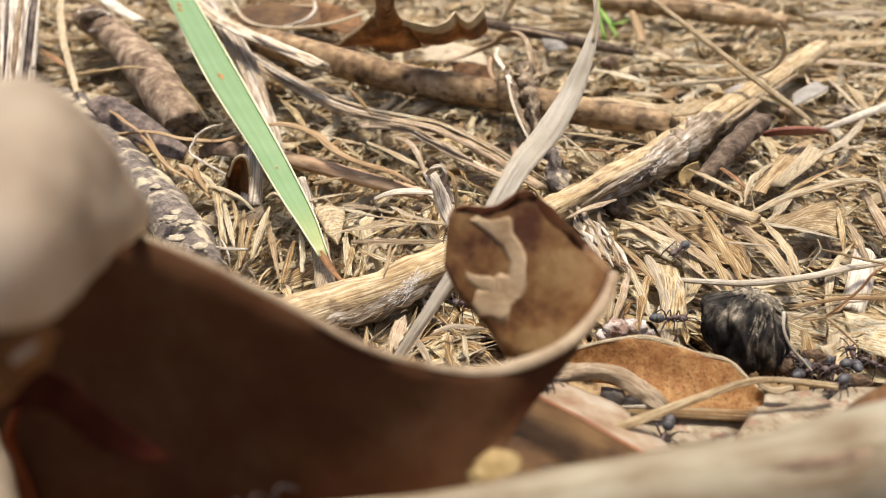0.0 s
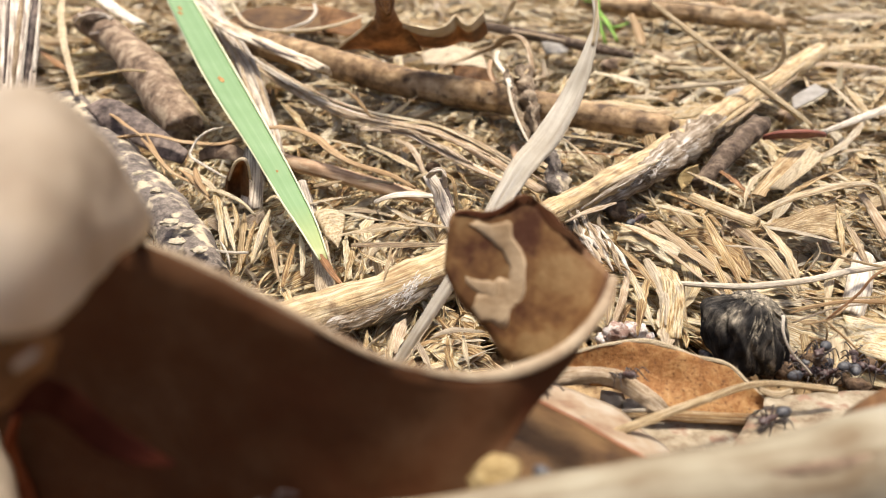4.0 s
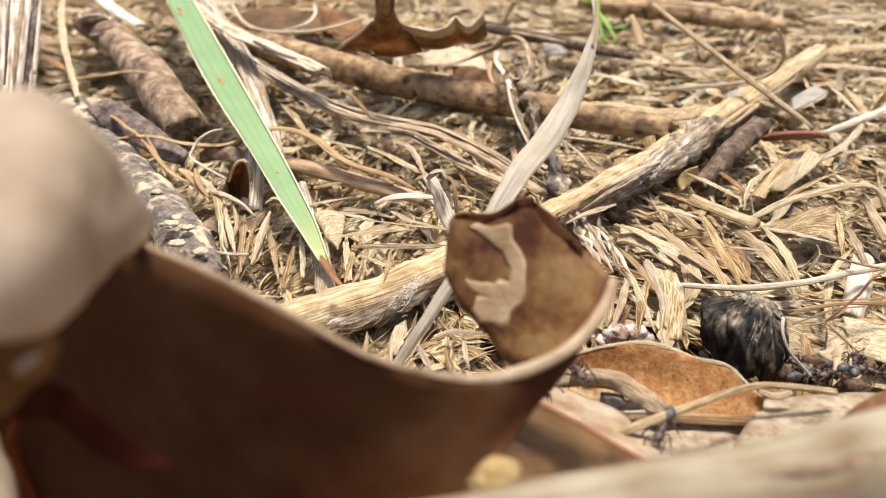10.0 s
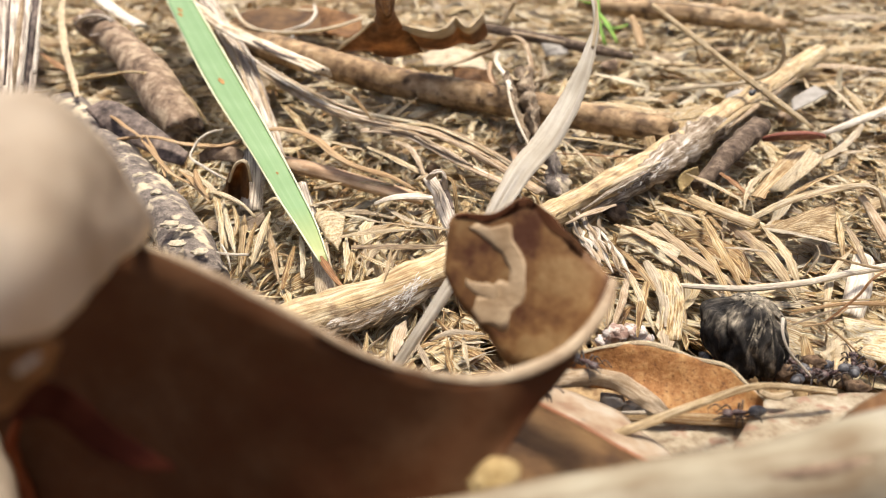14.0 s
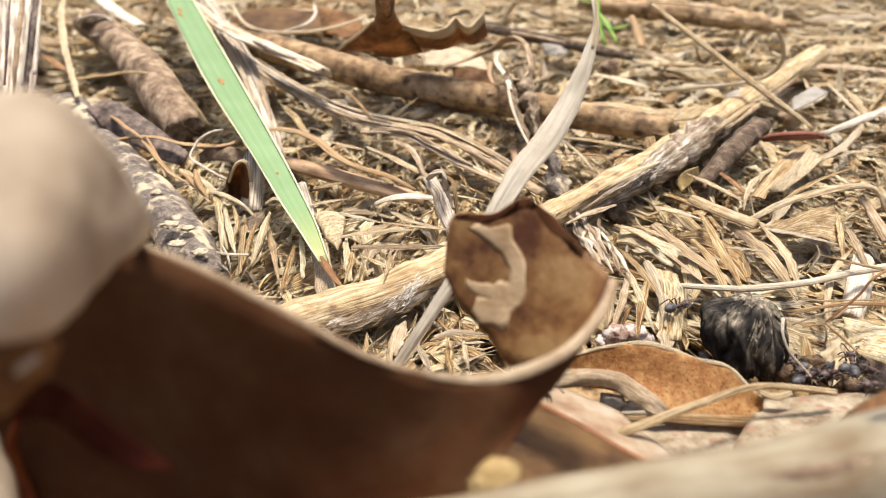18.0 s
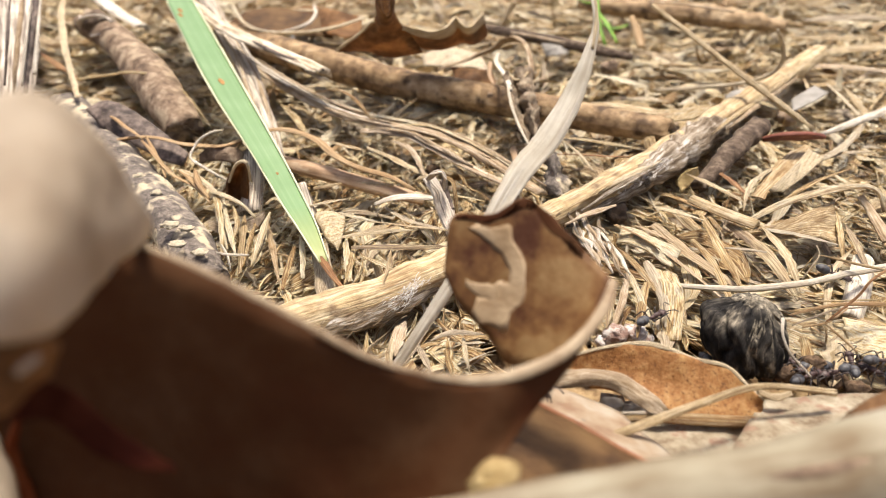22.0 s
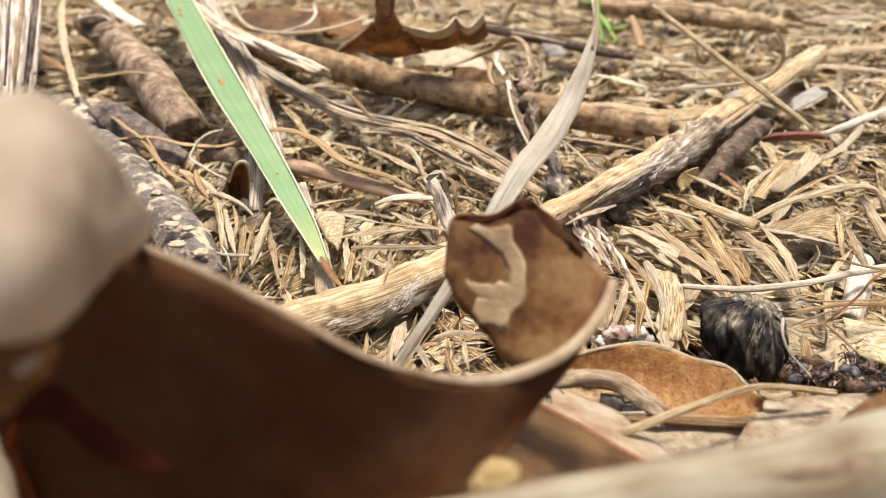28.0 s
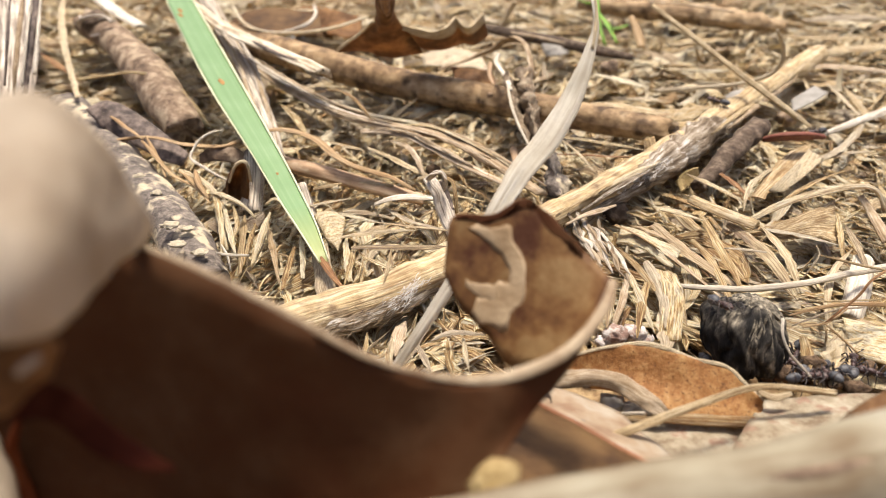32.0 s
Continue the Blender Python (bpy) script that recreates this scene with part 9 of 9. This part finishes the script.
    p.append([(0, at(0.0175, 0.0863, 0.0016, 5, -59)),
              (29.8, at(0.0175, 0.0863, 0.0016, 5, -59)),
              (30.11, at(0.0197, 0.0828, 0.0020, -8, 21)),
              (30.43, at(0.0245, 0.0897, 0.0005, -8, 49)),
              (30.6, at(0.0265, 0.0907, 0.0005, 34, -31)),
              (30.74, at(0.0262, 0.0846, 0.0040, 24, -72)),
              (31.06, at(0.0290, 0.0831, 0.0041, 6, -39)),
              (31.4, at(0.0314, 0.0804, 0.0047, 21, -64)),
              (31.69, at(0.0325, 0.0759, 0.0071, 24, -77)),
              (32, at(0.0335, 0.0716, 0.0087, 20, -77))])
    p.append([(0, at(0.1017, 0.1448, 0.0010, -3, 156)),
              (27.6, at(0.1017, 0.1448, 0.0010, -3, 156)),
              (27.91, at(0.0996, 0.1457, 0.0009, -7, 149)),
              (28.23, at(0.0977, 0.1472, 0.0005, -5, 156)),
              (28.54, at(0.0952, 0.1477, 0.0005, 0, 169)),
              (28.86, at(0.0926, 0.1482, 0.0005, 17, 221)),
              (29.17, at(0.0832, 0.1374, 0.0052, 16, 221)),
              (29.5, at(0.0805, 0.1376, 0.0053, -8, 141)),
              (29.8, at(0.0832, 0.1508, 0.0034, -7, 170)),
              (30.11, at(0.0720, 0.1391, 0.0043, -1, 196)),
              (30.43, at(0.0711, 0.1472, 0.0032, -7, 116)),
              (30.8, at(0.0689, 0.1558, 0.0021, 14, 196)),
              (31.06, at(0.0623, 0.1444, 0.0054, 15, 235)),
              (31.37, at(0.0597, 0.1428, 0.0065, 19, 203)),
              (31.69, at(0.0576, 0.1424, 0.0072, 10, 167)),
              (32, at(0.0562, 0.1436, 0.0072, 0, 139))])
    p.append([(0, at(0.1036, 0.1477, 0.0005, 0, -177)),
              (29.6, at(0.1036, 0.1477, 0.0005, 0, -177)),
              (29.94, at(0.0996, 0.1475, 0.0005, 0, -177)),
              (30.29, at(0.0956, 0.1473, 0.0005, 0, -177)),
              (30.63, at(0.0917, 0.1471, 0.0005, 0, -177)),
              (31, at(0.0874, 0.1468, 0.0005, 0, -170)),
              (31.31, at(0.0846, 0.1459, 0.0005, 14, -135)),
              (31.66, at(0.0763, 0.1358, 0.0043, 14, -135)),
              (32, at(0.0731, 0.1343, 0.0045, 3, -154))])
    p.append([(0, at(0.0069, 0.0931, 0.0050, 0, 110)),
              (5.1, at(0.0066, 0.0939, 0.0050, 0, 107)),
              (5.3, at(0.0039, 0.1022, 0.0055, 0, 116)),
              (5.5, at(0.0017, 0.1067, 0.0068, 0, 201)),
              (5.7, at(0.0007, 0.1042, 0.0095, 0, 225)),
              (5.9, at(-0.0004, 0.1030, 0.0128, 0, 140)),
              (6, at(-0.0018, 0.1041, 0.0118, 0, 128)),
              (6.1, at(-0.0045, 0.1075, 0.0078, 0, 124)),
              (6.3, at(-0.0061, 0.1099, 0.0062, 0, 209)),
              (6.5, at(-0.0078, 0.1076, 0.0052, 0, 159)),
              (6.7, at(-0.0115, 0.1089, 0.0050, 0, 154)),
              (6.9, at(-0.0131, 0.1098, 0.0050, 0, 207)),
              (7.1, at(-0.0166, 0.1079, 0.0050, 0, 194)),
              (7.4, at(-0.0228, 0.1063, 0.0045, 0, 121)),
              (7.7, at(-0.0286, 0.1159, 0.0010, 0, 113)),
              (8, at(-0.0307, 0.1207, -0.0000, 0, 113)),
              (32, at(-0.0307, 0.1207, -0.0000, 0, 113))])
    p.append([(0, at(0.0142, 0.0956, 0.0046, 5, 42)),
              (9.8, at(0.0142, 0.0956, 0.0046, 5, 42)),
              (10.1, at(0.0175, 0.0985, 0.0050, 9, 38)),
              (10.4, at(0.0207, 0.1006, 0.0060, 6, 44)),
              (10.7, at(0.0246, 0.1054, 0.0060, 4, 45)),
              (11.1, at(0.0296, 0.1095, 0.0068, 4, 47)),
              (11.3, at(0.0334, 0.1149, 0.0068, 2, 52)),
              (11.6, at(0.0390, 0.1217, 0.0072, 1, 53)),
              (12, at(0.0484, 0.1347, 0.0072, 0, 52)),
              (12.2, at(0.0501, 0.1361, 0.0072, 1, 40)),
              (12.5, at(0.0527, 0.1383, 0.0072, 1, 41)),
              (12.8, at(0.0554, 0.1406, 0.0073, 0, 42)),
              (13, at(0.0573, 0.1425, 0.0073, 1, 44)),
              (13.4, at(0.0611, 0.1461, 0.0074, 1, 45)),
              (13.7, at(0.0641, 0.1492, 0.0074, 21, -11)),
              (14, at(0.0642, 0.1455, 0.0086, 4, 43)),
              (14.2, at(0.0690, 0.1538, 0.0078, -2, 52)),
              (14.6, at(0.0747, 0.1592, 0.0079, 1, 44)),
              (14.9, at(0.0792, 0.1635, 0.0080, 1, 43)),
              (15.2, at(0.0838, 0.1678, 0.0081, 1, 44)),
              (15.5, at(0.0889, 0.1728, 0.0081, 0, 44)),
              (15.8, at(0.0941, 0.1779, 0.0081, -9, 55)),
              (16.1, at(0.1126, 0.2072, 0.0012, -8, 55)),
              (16.5, at(0.1229, 0.2185, 0.0009, 3, 52)),
              (16.7, at(0.1283, 0.2275, 0.0027, 1, 60)),
              (17, at(0.1790, 0.3165, 0.0022, 0, 60)),
              (32, at(0.1790, 0.3165, 0.0022, 0, 60))])
    p.append([(0, at(0.0078, 0.0305, 0.0222, 42, 162)),
              (1, at(0.0078, 0.0305, 0.0222, 42, 162)),
              (1.31, at(0.0067, 0.0309, 0.0233, 42, 162)),
              (1.62, at(0.0057, 0.0312, 0.0244, 42, 162)),
              (2, at(0.0045, 0.0316, 0.0257, 42, 158)),
              (2.24, at(0.0046, 0.0316, 0.0258, 22, 78)),
              (2.55, at(0.0048, 0.0317, 0.0259, 22, 15)),
              (2.85, at(0.0050, 0.0317, 0.0260, 22, 15)),
              (3, at(0.0051, 0.0317, 0.0260, -8, -5)),
              (3.16, at(0.0053, 0.0317, 0.0259, -21, -14)),
              (3.47, at(0.0057, 0.0316, 0.0258, -21, -14)),
              (3.6, at(0.0059, 0.0316, 0.0257, -42, -31)),
              (3.78, at(0.0062, 0.0313, 0.0248, -42, -38)),
              (4.09, at(0.0068, 0.0308, 0.0234, -42, -38)),
              (4.4, at(0.0074, 0.0303, 0.0219, -42, -38)),
              (32, at(0.0074, 0.0303, 0.0219, -42, -38))])
    p.append([(0, at(0.0339, 0.0893, 0.0045, 0, -135)),
              (0.15, at(0.0308, 0.0863, 0.0045, 0, -117)),
              (0.3, at(0.0286, 0.0819, 0.0045, 0, -92)),
              (0.6, at(0.0282, 0.0746, 0.0038, 0, -40)),
              (0.9, at(0.0303, 0.0729, 0.0030, 0, -13)),
              (1.2, at(0.0331, 0.0722, 0.0010, 0, -58)),
              (1.5, at(0.0340, 0.0707, 0.0000, 0, -58)),
              (32, at(0.0340, 0.0707, 0.0000, 0, -58))])
    p.append([(0, at(0.0283, 0.0737, 0.0040, 0, 0)),
              (0.5, at(0.0284, 0.0731, 0.0040, 0, 0)),
              (0.9, at(0.0286, 0.0728, 0.0040, 0, 85)),
              (1.2, at(0.0277, 0.0737, 0.0040, 0, 104)),
              (1.5, at(0.0270, 0.0765, 0.0042, 0, 105)),
              (1.8, at(0.0257, 0.0813, 0.0045, 0, 77)),
              (2, at(0.0269, 0.0866, 0.0050, 0, 91)),
              (2.2, at(0.0266, 0.0947, 0.0050, 0, 127)),
              (2.5, at(0.0227, 0.0998, 0.0040, 0, 161)),
              (2.8, at(0.0185, 0.1012, 0.0030, 0, 161)),
              (32, at(0.0185, 0.1012, 0.0030, 0, 161))])
    p.append([(0, at(0.0018, 0.0912, 0.0060, 0, -104)),
              (0.2, at(0.0005, 0.0859, 0.0085, 0, -140)),
              (0.3, at(-0.0021, 0.0838, 0.0090, 0, -138)),
              (0.6, at(-0.0032, 0.0828, 0.0090, 0, -150)),
              (0.8, at(-0.0071, 0.0806, 0.0090, 0, -164)),
              (1, at(-0.0160, 0.0781, 0.0068, 0, -159)),
              (1.2, at(-0.0221, 0.0758, 0.0040, 0, -153)),
              (1.4, at(-0.0250, 0.0744, 0.0020, 0, -153)),
              (32, at(-0.0250, 0.0744, 0.0020, 0, -153))])
    p.append([(0, at(0.0034, 0.0778, 0.0030, 0, 159)),
              (0.7, at(0.0021, 0.0783, 0.0030, 0, 223)),
              (0.85, at(-0.0014, 0.0751, 0.0040, 0, 212)),
              (1, at(-0.0050, 0.0728, 0.0040, 0, 240)),
              (1.15, at(-0.0078, 0.0677, 0.0030, 0, 249)),
              (1.3, at(-0.0095, 0.0631, 0.0010, 0, 249)),
              (32, at(-0.0095, 0.0631, 0.0010, 0, 249))])
    return p


def gait(leg, rows, index):
    """A leg swings while its ant walks: tripod gait, three legs forward as three go back."""
    turn, side = [], (1 if leg.location.y > 0 else -1)
    rest = leg.matrix_basis.copy()
    for (t, a), (u, b) in zip(rows, rows[1:]):
        gone = (b.translation - a.translation).length
        if gone < 0.003 or u - t > 1.6:
            turn += [(t, 0)]
            continue
        n = max(2, int((u - t) / 0.1))
        turn += [(t + (u - t) * i / n, 17 * math.sin((t + (u - t) * i / n) * 21 + (math.pi if index in (0, 3, 4) else 0))) for i in range(n)]
    turn += [(32.0, 0)]
    if turn[0][0] > 0:
        turn.insert(0, (0.0, 0))
    done, out = set(), []
    for t, g in turn:
        if frame(t) not in done:
            done.add(frame(t))
            out.append((t, rest @ pose(0, 0, 0, 0, 0, g * side)))
    walk(leg, out)


def motions():
    for ant, rows in zip(ANTS, paths()):
        walk(ant, rows)
        legs = [o for o in ant.children if o.name.startswith("leg")]
        for i, leg in enumerate(legs):
            gait(leg, rows, i)


motions()
